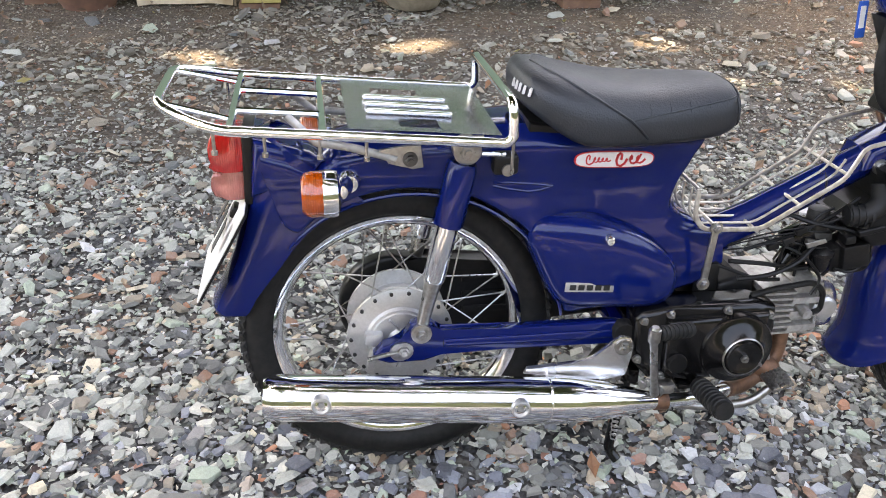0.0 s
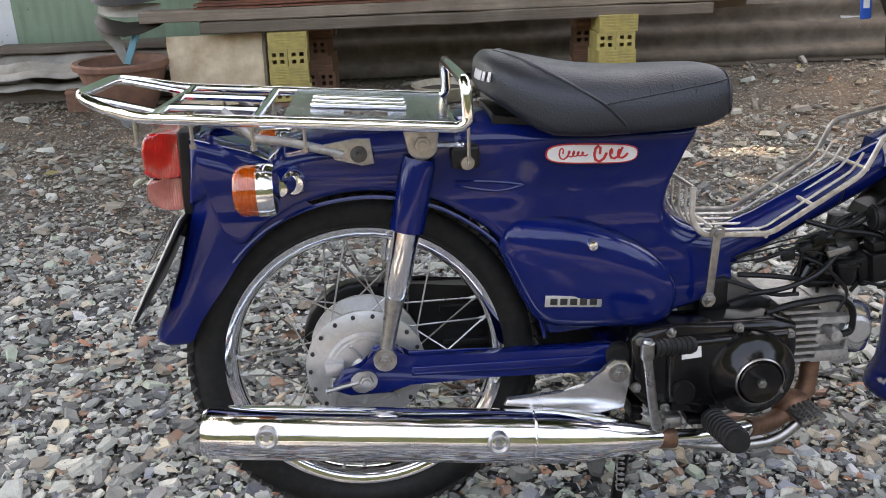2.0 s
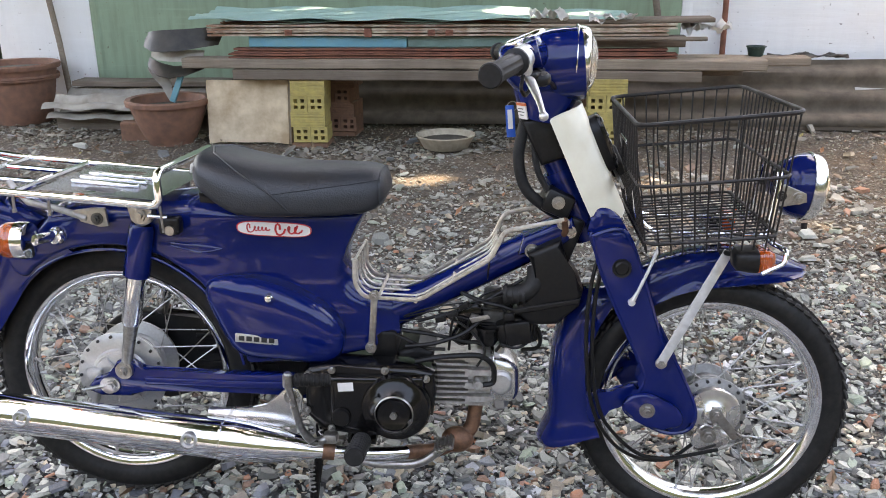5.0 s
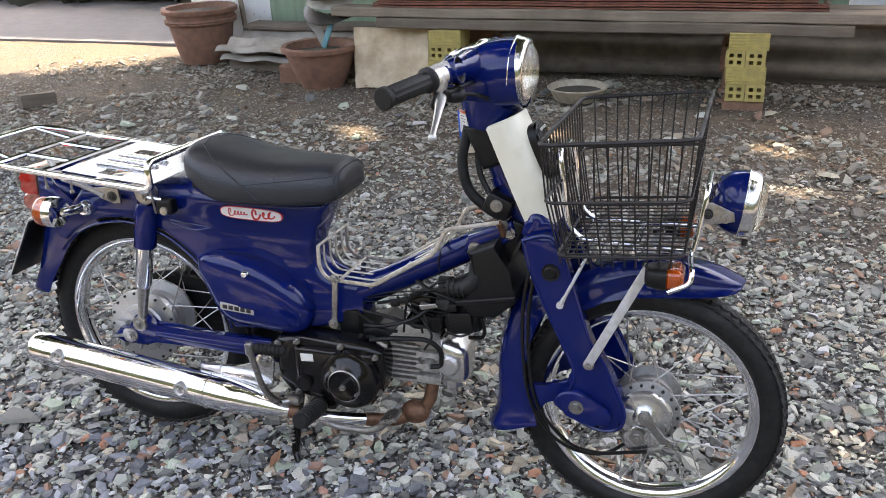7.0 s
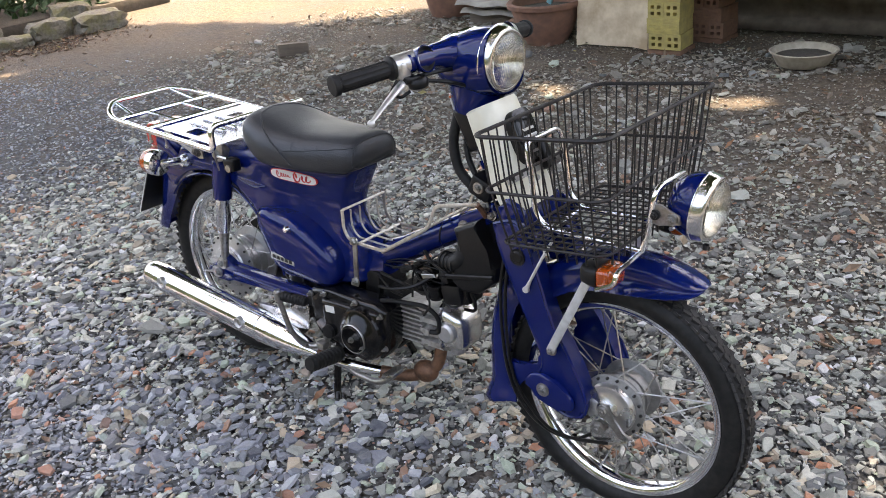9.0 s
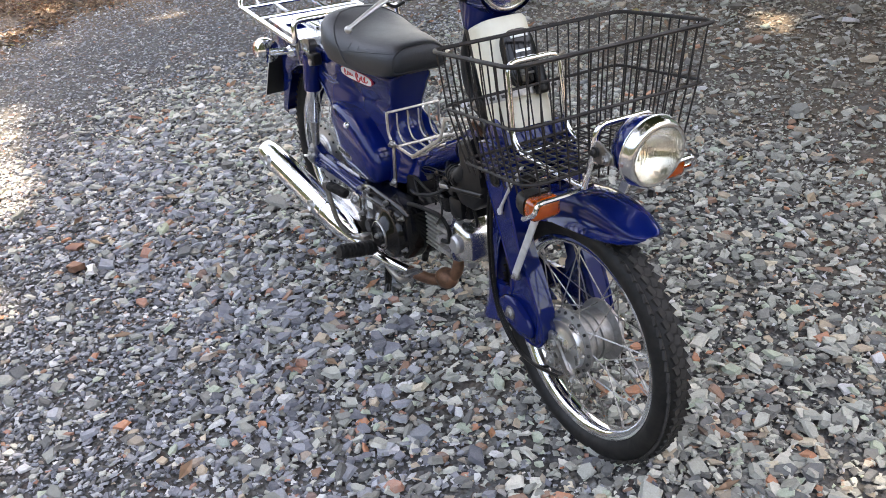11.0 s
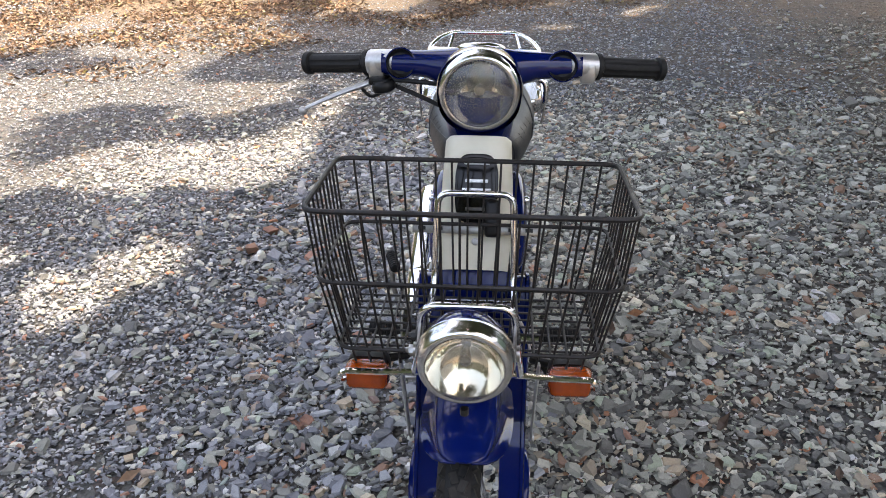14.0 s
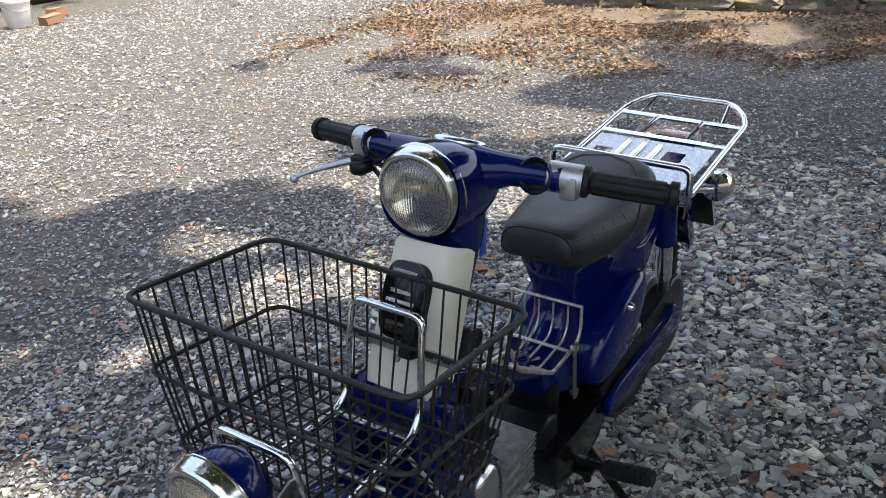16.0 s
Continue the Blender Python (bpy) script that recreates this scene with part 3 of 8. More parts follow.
beam("timber_beam", -0.95, 1.68, 3.42, 0.390, 0.12, 0.058, WOOD_DARK, "grey weathered beam across the brick pillars", -0.6)
beam("timber_beam", -0.8, 1.95, 3.66, 0.390, 0.14, 0.060, WOOD_DARK, "grey weathered beam across the brick pillars", 0.5)
beam("timber_beam", -1.25, 2.02, 3.44, 0.452, 0.14, 0.056, WOOD, "broad grey plank with split ends", -0.4)
beam("timber_beam", -0.6, 2.30, 3.68, 0.454, 0.16, 0.045, WOOD, "long grey plank sticking out of the stack", -1.2)
channel("steel_channel", -0.97, 1.55, 3.43, 0.511, 0.09, 0.025, RUST, "rusty brown steel channel", 0.3)
channel("steel_channel", -0.95, 1.5, 3.455, 0.537, 0.08, 0.024, RUST, "rusty brown steel channel", -0.2)
beam("blue_board", -0.87, 0.05, 3.50, 0.563, 0.06, 0.064, BLUE_BOARD, "chipped sky-blue board on edge", 0.2, "board")
beam("green_board", 0.06, 0.78, 3.50, 0.563, 0.06, 0.063, PALE_BOARD, "faded green board streaked with rust", 0.1, "board")
beam("timber_beam", 0.80, 1.6, 3.52, 0.563, 0.1, 0.06, WOOD_DARK, "dark grey plank end", 0.2)
upper = channel("steel_channel", -1.10, 1.5, 3.47, 0.630, 0.09, 0.030, DUSTY_STEEL, "dusty pale steel channel with rusty edges", -0.2)
channel("steel_channel", -1.11, 1.55, 3.49, 0.661, 0.08, 0.030, DUSTY_STEEL, "dusty pale steel channel with rusty edges", 0.2)
channel("steel_channel", -1.05, 1.35, 3.56, 0.692, 0.08, 0.012, RUST, "rusty brown steel channel", 0.1)
for x, h in ((-0.16, 0.050), (0.20, 0.034), (0.30, 0.030), (-0.62, 0.030)):
    part("cleat", slab((0.042, 0.006, h), pose(x, -0.049, 0.004), 0.001, 1), RUST, upper, "rusty welded cleat")
beam("short_rail", 0.9, 1.7, 3.45, 0.607, 0.05, 0.02, WOOD_DARK, "dark strip of wood across the stack", -2)


def ridged_sheet(name, x0, x1, y0, y1, material, label, cat, m, pitch=0.08, deep=0.012, along=True, category="sheet"):
    """Corrugated sheet with thickness."""
    bm = bmesh.new()
    nx, ny = 24, int((y1 - y0) / pitch * 6)
    up, low = [], []
    for j in range(ny + 1):
        y = y0 + (y1 - y0) * j / ny
        h = deep * math.sin(2 * math.pi * (y - y0) / pitch)
        up.append([bm.verts.new((x0 + (x1 - x0) * i / nx, y, h + 0.008 * math.sin(i * 0.9 + j * 0.3))) for i in range(nx + 1)])
        low.append([bm.verts.new((v.co.x, y, v.co.z - 0.004)) for v in up[-1]])
    for g, flip in ((up, False), (low, True)):
        for j in range(ny):
            for i in range(nx):
                q = (g[j][i], g[j][i + 1], g[j + 1][i + 1], g[j + 1][i])
                bm.faces.new(q[::-1] if flip else q)
    for j in range(ny):
        bm.faces.new((up[j][0], up[j + 1][0], low[j + 1][0], low[j][0]))
        bm.faces.new((up[j + 1][nx], up[j][nx], low[j][nx], low[j + 1][nx]))
    for i in range(nx):
        bm.faces.new((up[0][i + 1], up[0][i], low[0][i], low[0][i + 1]))
        bm.faces.new((up[ny][i], up[ny][i + 1], low[ny][i + 1], low[ny][i]))
    ob = finish(name, bm, material, smooth=60)
    ob.matrix_world = m
    return tagged(ob, label, category, group=cat)


ridged_sheet("roofing_sheet", -1.2, 0.74, 0, 0.55, TEAL_ROOFING, "corrugated pale green roofing sheet on the stack", "roofing sheets", pose(0, 3.40, 0.726, 3.2, 0, -0.5), 0.11, 0.009)
ridged_sheet("roofing_sheet", -1.0, 1.3, 0, 0.5, TEAL_ROOFING, "corrugated pale green roofing sheet under another", "roofing sheets", pose(0, 3.47, 0.712, 2, 0, 0.4), 0.11, 0.007)
ridged_sheet("fibre_sheet", -0.95, 3.1, 0, 0.44, FIBRE_SHADED, "old brown-grey fibre cement sheet leaning under timber", "fibre cement sheets", pose(0, 3.98, 0.03, 62, 0, 0.6), 0.15, 0.028)
ridged_sheet("fibre_sheet", 2.75, 5.6, 0, 0.37, PALE_SHEET, "whitish fibre cement sheet along the white wall", "fibre cement sheets", pose(0, 4.1, 0.065, 66, 0, 0), 0.14, 0.024)
# added beam: its dark wood stands in for the gap below the sheets
beam("timber_beam", 1.2, 4.6, 4.08, 0.0, 0.16, 0.07, WOOD_DARK, "dark beam added to fill the gap under pale sheet", 0.3)
ridged_sheet("fibre_sheet", -2.33, -1.25, 0, 0.6, DULL_SHEET, "dull grey-brown fibre cement sheet lying behind the planter", "fibre cement sheets", pose(0, 3.72, 0.16, 8, 0, 1.5), 0.19, 0.022)
ridged_sheet("fibre_sheet", -2.34, -1.35, 0, 0.6, DULL_SHEET, "dull grey-brown fibre cement sheet lying behind the planter", "fibre cement sheets", pose(0, 3.68, 0.09, 6, 0, -1.0), 0.19, 0.022)
beam("timber_beam", -2.32, -1.0, 3.98, 0.0, 0.3, 0.1, WOOD_DARK, "dark plank under the fibre sheets", 0.5)
beam("timber_beam", -2.30, -1.1, 4.16, 0.245, 0.2, 0.035, WOOD_DARK, "dark plank lying on the fibre sheets", 0.8)


def crumpled(name, x, y, z, sx, sy, sz, material, label, seed, category="scrap"):
    bm = bmesh.new()
    nx, ny = 27, 11
    g = [[bm.verts.new((sx * (i / nx - 0.5), sy * (j / ny - 0.5) + 0.02 * noise.noise(Vector((i * 0.3, seed, 4))), sz * (noise.noise(Vector((i * 0.20 + seed, j * 0.2, seed))) + 0.25 * noise.noise(Vector((i * 0.6, j * 0.5, seed)))))) for i in range(nx + 1)] for j in range(ny + 1)]
    for j in range(ny):
        for i in range(nx):
            bm.faces.new((g[j][i], g[j][i + 1], g[j + 1][i + 1], g[j + 1][i]))
    bmesh.ops.solidify(bm, geom=bm.faces[:], thickness=0.004)
    ob = finish(name, bm, material, smooth=50)
    ob.matrix_world = pose(x, y, z)
    return tagged(ob, label, category, group="crumpled scraps")


crumpled("plastic_scrap", 0.85, 3.50, 0.745, 0.22, 0.16, 0.055, TARP_SCRAP, "crumpled white plastic scrap on the stack", 2.2)
crumpled("plastic_scrap", 1.20, 3.52, 0.722, 0.26, 0.18, 0.045, TARP_SCRAP, "crumpled white plastic scrap on the stack", 7.4)
crumpled("plastic_scrap", 1.72, 3.58, 0.665, 0.26, 0.14, 0.07, TARP_SCRAP, "crumpled white plastic scrap on the stack", 4.9)
beam("plank_end", 0.75, 1.75, 3.56, 0.693, 0.2, 0.024, WOOD_DARK, "dark plank under the plastic scraps", 0.6)
crumpled("dark_scrap", 2.32, 3.72, 0.492, 0.42, 0.14, 0.03, BLACK_SHEET, "dark scrap on a plank end", 9.0)


# ---- leaning board, planters, bent sheet, feeding bowl ----
def leaning_board():
    top = thing("leaning_board", "stained pale board leaning on bricks", "board", pose(-0.905, 3.44, 0.0, -7, 0, 1.0))
    bm = bmesh.new()
    rings = []
    for k in range(9):
        z = 0.375 * k / 8
        e = [random.uniform(-0.004, 0.004) for _ in range(2)]
        across = [-0.245 + e[0]] + [-0.245 + 0.07 * q for q in range(1, 7)] + [0.245 + e[1]]
        worn = [0.0] + [random.uniform(-0.004, 0.016) for _ in range(6)] + [0.0]
        foot = [z + w if k == 0 else z for w in worn]
        rings.append([(x, -0.012, h) for x, h in zip(across, foot)] + [(x, 0.012, h) for x, h in list(zip(across, foot))[::-1]])
    loft(bm, rings)
    bmesh.ops.bevel(bm, geom=[e for e in bm.edges if e.calc_face_angle(0) > 1], offset=0.003, segments=2, affect="EDGES")
    part("panel", bm, BOARD_MAT, top)
    part("edge_strip", slab((0.014, 0.03, 0.385), pose(0.254, 0.0, 0.19), 0.003), WOOD, top, "grey wooden edge strip")
    return top


leaning_board()


def planter(name, x, y, r, h, foot, label, rim=0.02, soil=0.8):
    top = thing(name, label, "planter", pose(x, y, 0, 0, 0, random.uniform(0, 360)), "clay planters")
    prof = [(0.0, 0.0), (foot, 0.0), (foot * 1.02, 0.012)]
    for k in range(1, 9):
        u = k / 8
        prof.append((foot + (r - foot) * u ** 0.72, 0.012 + (h - 0.05) * u))
    prof += [(r + rim, h - 0.035), (r + rim + 0.004, h - 0.01), (r + rim - 0.004, h), (r - 0.012, h - 0.004), (r - 0.022, h - 0.04), (r * 0.86, h * soil - 0.004), (0.0, h * soil - 0.02)]
    part("pot", lathe(bmesh.new(), prof, Matrix.Identity(4), 40), TERRACOTTA, top)
    part("soil", lathe(bmesh.new(), [(0.0, h * soil + 0.012), (r * 0.5, h * soil + 0.006), (r * 0.87, h * soil)], Matrix.Identity(4), 24), SOIL, top, "dry dark soil")
    return top


planter("planter", -1.395, 3.46, 0.226, 0.270, 0.132, "wide shallow clay bowl planter, dull brown")
tall_planter = planter("planter", -2.70, 4.07, 0.25, 0.40, 0.17, "tall clay planter with banded rim", 0.025, 0.9)
bm = bmesh.new()
for zz, rr in ((0.300, 0.252), (0.314, 0.255)):
    tube(bm, [(rr * math.cos(a), rr * math.sin(a), zz) for a in [2 * math.pi * k / 40 for k in range(40)]], 0.012, 6, True)
part("band", bm, TERRACOTTA, tall_planter)


def bent_sheet():
    """A strip of dark sheet twisted like an S standing in the bowl planter."""
    top = thing("bent_sheet", "twisted dark sheet metal strip standing in planter", "scrap metal", pose(-1.42, 3.5, 0.24))
    def ribbon(pts, w, material, name, label=""):
        bm = bmesh.new()
        rows = []
        for (x, y, z), (wx, wy, wz) in zip(pts, w):
            rows.append([bm.verts.new((x - wx, y - wy, z - wz)), bm.verts.new((x, y, z)), bm.verts.new((x + wx, y + wy, z + wz))])
        for a, b in zip(rows, rows[1:]):
            bm.faces.new((a[0], a[1], b[1], b[0]))
            bm.faces.new((a[1], a[2], b[2], b[1]))
        bmesh.ops.subdivide_edges(bm, edges=bm.edges[:], cuts=1, smooth=0.4)
        bmesh.ops.solidify(bm, geom=bm.faces[:], thickness=0.003)
        return part(name, bm, material, top, label, 60)
    ribbon([(-0.085, 0.03, 0.385), (-0.075, -0.02, 0.365), (-0.02, -0.06, 0.36), (0.06, -0.08, 0.362), (0.17, -0.07, 0.368), (0.28, -0.02, 0.378), (0.35, 0.05, 0.36)], [(0.01, 0.02, 0.02), (0.01, 0.02, 0.04), (0.0, 0.03, 0.055), (0.0, 0.035, 0.060), (0.0, 0.03, 0.058), (0.01, 0.02, 0.055), (0.01, 0.02, 0.03)], BLACK_SHEET, "upper_fold", "dark glossy folded sheet")
    ribbon([(-0.07, 0.03, 0.295), (-0.01, -0.01, 0.282), (0.08, -0.03, 0.275), (0.17, -0.02, 0.272), (0.25, 0.02, 0.275)], [(0.0, 0.02, 0.032), (0.0, 0.03, 0.034), (0.0, 0.03, 0.034), (0.0, 0.03, 0.030), (0.0, 0.02, 0.02)], DULL_SHEET, "middle_fold", "dusty grey-brown fold")
    ribbon([(-0.10, 0.04, 0.235), (-0.06, -0.01, 0.215), (0.0, -0.05, 0.195), (0.08, -0.07, 0.182), (0.17, -0.06, 0.190), (0.25, -0.02, 0.210), (0.30, 0.03, 0.225)], [(0.0, 0.02, 0.02), (0.0, 0.03, 0.03), (0.0, 0.04, 0.032), (0.0, 0.045, 0.030), (0.0, 0.04, 0.026), (0.0, 0.03, 0.018), (0.0, 0.02, 0.006)], BLACK_SHEET, "lower_fold")
    ribbon([(-0.06, 0.02, 0.20), (-0.03, 0.01, 0.15), (0.01, 0.0, 0.09), (0.035, 0.0, 0.0)], [(0.035, 0.03, 0.0), (0.04, 0.02, 0.0), (0.028, 0.01, 0.0), (0.014, 0.0, 0.0)], DULL_SHEET, "tail", "pale tan tail of the sheet")
    part("stick", slab((0.034, 0.02, 0.17), pose(0.090, -0.045, 0.085, 0, 24, 0), 0.003), BLUE_BOARD, top, "pale blue painted stick")
    return top


bent_sheet()


def small_pot():
    top = thing("small_pot", "small dark green plastic pot standing on plank", "pot", pose(2.02, 3.66, 0.497))
    part("cup", lathe(bmesh.new(), [(0.0, 0.0), (0.038, 0.0), (0.050, 0.048), (0.056, 0.050), (0.056, 0.056), (0.048, 0.056), (0.037, 0.006), (0.0, 0.005)], Matrix.Identity(4), 24), plain("green_plastic", (0.012, 0.035, 0.028), (0.02, 0.05, 0.04), 60, (0.35, 0.5), 0, 0.1), top)


small_pot()


def feeding_bowl():
    top = thing("feeding_bowl", "shallow cream enamel bowl with rolled rim", "bowl", pose(0.28, 3.38, 0.004))
    prof = [(0.0, 0.0), (0.112, 0.0), (0.130, 0.008), (0.160, 0.066), (0.170, 0.074), (0.174, 0.079), (0.168, 0.083), (0.158, 0.079), (0.152, 0.066), (0.122, 0.014), (0.0, 0.01)]
    part("dish", lathe(bmesh.new(), prof, Matrix.Identity(4), 40), ENAMEL, top)
    part("feed", lathe(bmesh.new(), [(0.0, 0.058), (0.07, 0.054), (0.145, 0.050)], Matrix.Identity(4), 24), SOIL, top, "dark mash in the bowl")
    return top


feeding_bowl()


def broken_brick(x, y, z, size, turn, material, label):
    bm = slab(size, None, 0.004, 1)
    for v in bm.verts:
        v.co += Vector([random.uniform(-0.008, 0.008) for _ in range(3)])
    ob = finish("broken_brick", bm, material, smooth=25)
    ob.matrix_world = pose(x, y, z + size[2] / 2, 0, random.uniform(-6, 6), turn)
    return tagged(ob, label, "brick", group="broken bricks on the gravel")


broken_brick(-1.66, 3.55, 0.0, (0.16, 0.1, 0.1), 15, RED_BRICK, "broken dull red brick beside planter")
broken_brick(-0.36, -0.84, 0.004, (0.05, 0.036, 0.024), 20, RED_BRICK, "piece of orange brick on gravel")
broken_brick(-0.30, -0.80, 0.004, (0.048, 0.03, 0.018), -15, LABEL_WHITE, "piece of pale tile on gravel")
broken_brick(-0.52, -0.82, 0.004, (0.05, 0.035, 0.014), 40, TERRACOTTA, "flat piece of pink tile on gravel")
broken_brick(-2.95, 2.62, 0.0, (0.2, 0.09, 0.08), 60, WOOD_DARK, "dark lump of wood on gravel")


def bucket():
    top = thing("bucket", "white plastic bucket standing on the drive", "bucket", pose(-3.47, -8.55, 0.0))
    part("pail", lathe(bmesh.new(), [(0.0, 0.0), (0.115, 0.0), (0.12, 0.01), (0.15, 0.255), (0.162, 0.258), (0.162, 0.285), (0.148, 0.285), (0.118, 0.015), (0.0, 0.012)], Matrix.Identity(4), 32), LABEL_WHITE, top)
    part("handle", tube(bmesh.new(), [(0.155 * math.cos(a), 0.155 * math.sin(a), 0.25 - 0.09 * math.sin(a)) for a in [math.pi * k / 12 for k in range(13)]], 0.004, 6), STEEL, top)


bucket()
broken_brick(-3.72, -8.35, 0.0, (0.24, 0.12, 0.09), 10, RED_BRICK, "red brick lying beside bucket")
broken_brick(-3.22, -8.85, 0.0, (0.22, 0.12, 0.10), -25, RED_BRICK, "red brick lying behind bucket")
broken_brick(-4.05, -8.75, 0.0, (0.24, 0.13, 0.10), 30, RED_BRICK, "red brick on the edge of the drive")
broken_brick(-3.30, -9.0, 0.0, (0.26, 0.14, 0.2), 5, TERRACOTTA, "stacked orange bricks behind bucket")


# ---- stone edging and planting beyond the drive ----
def edging_stone(x, y, sx, sy, sz, turn, seed):
    bm = bmesh.new()
    bmesh.ops.create_icosphere(bm, subdivisions=3, radius=1.0)
    for v in bm.verts:
        p = v.co.copy()
        m = max(abs(p.x), abs(p.y), abs(p.z))
        p = p.lerp(p / m, 0.78)
        p *= 1 + 0.28 * noise.noise(p * 1.5 + Vector((seed * 7.1, seed, 0))) + 0.09 * noise.noise(p * 5 + Vector((0, seed * 3, 0)))
        v.co = Vector((p.x * sx / 2, p.y * sy / 2, p.z * sz / 2))
    ob = finish("edging_stone", bm, MOSSY, smooth=22)
    ob.matrix_world = pose(x, y, sz * 0.34, 0, 0, turn)
    return tagged(ob, "long rough edging stone with moss", "stone", group="stone edging of the drive")


ey = -3.5
k = 0
while ey < 2.6:
    ln = random.uniform(0.30, 0.85)
    edging_stone(-5.95 + 0.06 * ey * (ey > 0.3) + random.uniform(-0.05, 0.05), ey + ln / 2, random.uniform(0.2, 0.32), ln, random.uniform(0.12, 0.2), random.uniform(-8, 8), k)
    if random.random() < 0.8:
        edging_stone(-6.22 + random.uniform(-0.06, 0.06), ey + ln / 2 + random.uniform(-0.1, 0.1), 0.32, ln * random.uniform(0.6, 1.0), random.uniform(0.24, 0.42), random.uniform(-25, 25), k + 40)
    ey += ln + 0.03
    k += 1
part_bed = slab((7.0, 9.0, 0.2), pose(-9.85, -0.6, 0.02), 0.05)
tagged(finish("planting_bed", part_bed, SOIL), "raised bed of dark soil behind edging stones", "ground", kind="structure")


def leaf_cloud(name, spots, size, material, seed, cup=0.25, tilt=None):
    """Many small pointed leaves, each of four triangles, as one mesh."""
    rng = np.random.default_rng(seed)
    n = len(spots)
    base = np.array([[-0.5, 0, 0], [0, -0.22, 0.03], [0.5, 0, 0.0], [0, 0.22, 0.03], [0.02, 0, -cup * 0.3]])
    q = rng.normal(size=(n, 4))
    if tilt is not None:
        a = rng.uniform(0, np.pi, n)
        q = np.stack([np.cos(a), tilt * q[:, 1], tilt * q[:, 2], np.sin(a)], 1)
    q /= np.linalg.norm(q, axis=1)[:, None]
    w, x, y, z = q.T
    rot = np.stack([1 - 2 * (y * y + z * z), 2 * (x * y - z * w), 2 * (x * z + y * w), 2 * (x * y + z * w), 1 - 2 * (x * x + z * z), 2 * (y * z - x * w), 2 * (x * z - y * w), 2 * (y * z + x * w), 1 - 2 * (x * x + y * y)], 1).reshape(n, 3, 3)
    s = size * rng.uniform(0.6, 1.3, n)
    pts = np.einsum("nij,kj->nki", rot, base) * s[:, None, None] + spots[:, None, :]
    tri = np.array([[0, 1, 4], [1, 2, 4], [2, 3, 4], [3, 0, 4]])
    faces = (tri[None] + (np.arange(n) * 5)[:, None, None]).reshape(-1, 3)
    me = bpy.data.meshes.new(name)
    me.from_pydata(pts.reshape(-1, 3).tolist(), [], faces.tolist())
    me.materials.append(material)
    return new(name, me)


def shrub(x, y, r, seed):
    top = thing("shrub", "dark green leafy shrub behind the edging", "shrub", pose(x, y, 0.1), "shrubs behind the edging")
    rng = np.random.default_rng(seed)
    bm = bmesh.new()
    for k in range(7):
        a = rng.uniform(0, 6.28)
        tube(bm, [(0, 0, 0), (0.25 * r * math.cos(a), 0.25 * r * math.sin(a), r * 0.6), (0.6 * r * math.cos(a), 0.6 * r * math.sin(a), r * 1.1)], [0.02, 0.014, 0.005], 6)
    part("branches", bm, BARK, top)
    d = rng.normal(size=(1500, 3))
    d /= np.linalg.norm(d, axis=1)[:, None]
    d *= (r * rng.uniform(0.45, 1.0, 1500) * (1 + 0.25 * np.sin(d[:, 0] * 5 + seed) * np.cos(d[:, 1] * 4)))[:, None]
    d[:, 2] = np.abs(d[:, 2] + r * 0.25) * 1.1
    leaves = leaf_cloud("leaves", d, 0.12, GREEN_LEAF, seed)
    leaves.parent = top
    return top


for j, (sx, sy, sr) in enumerate(((-7.2, -2.8, 0.7), (-7.0, -1.2, 0.6), (-7.3, 0.2, 0.75), (-7.0, 1.5, 0.65), (-7.1, 2.9, 0.8))):
    shrub(sx, sy, sr, j + 5)


# ---- trees behind the wall, which shade the yard ----
SPOTS = ((0.10, -1.26, 0.16), (-0.3, -1.2, 0.15), (0.48, -1.15, 0.06), (0.42, -1.48, 0.09), (0.85, -1.45, 0.06), (0.2, -1.75, 0.08), (0.6, -1.8, 0.06), (-0.15, -1.5, 0.09), (1.55, 0.35, 0.06), (1.75, 0.65, 0.07), (0.25, 2.62, 0.13), (-0.65, 2.48, 0.14), (1.3, 2.63, 0.10), (2.0, 2.0, 0.08), (1.44, 2.06, 0.08), (0.9, 3.6, 0.2), (-0.5, 3.75, 0.22))


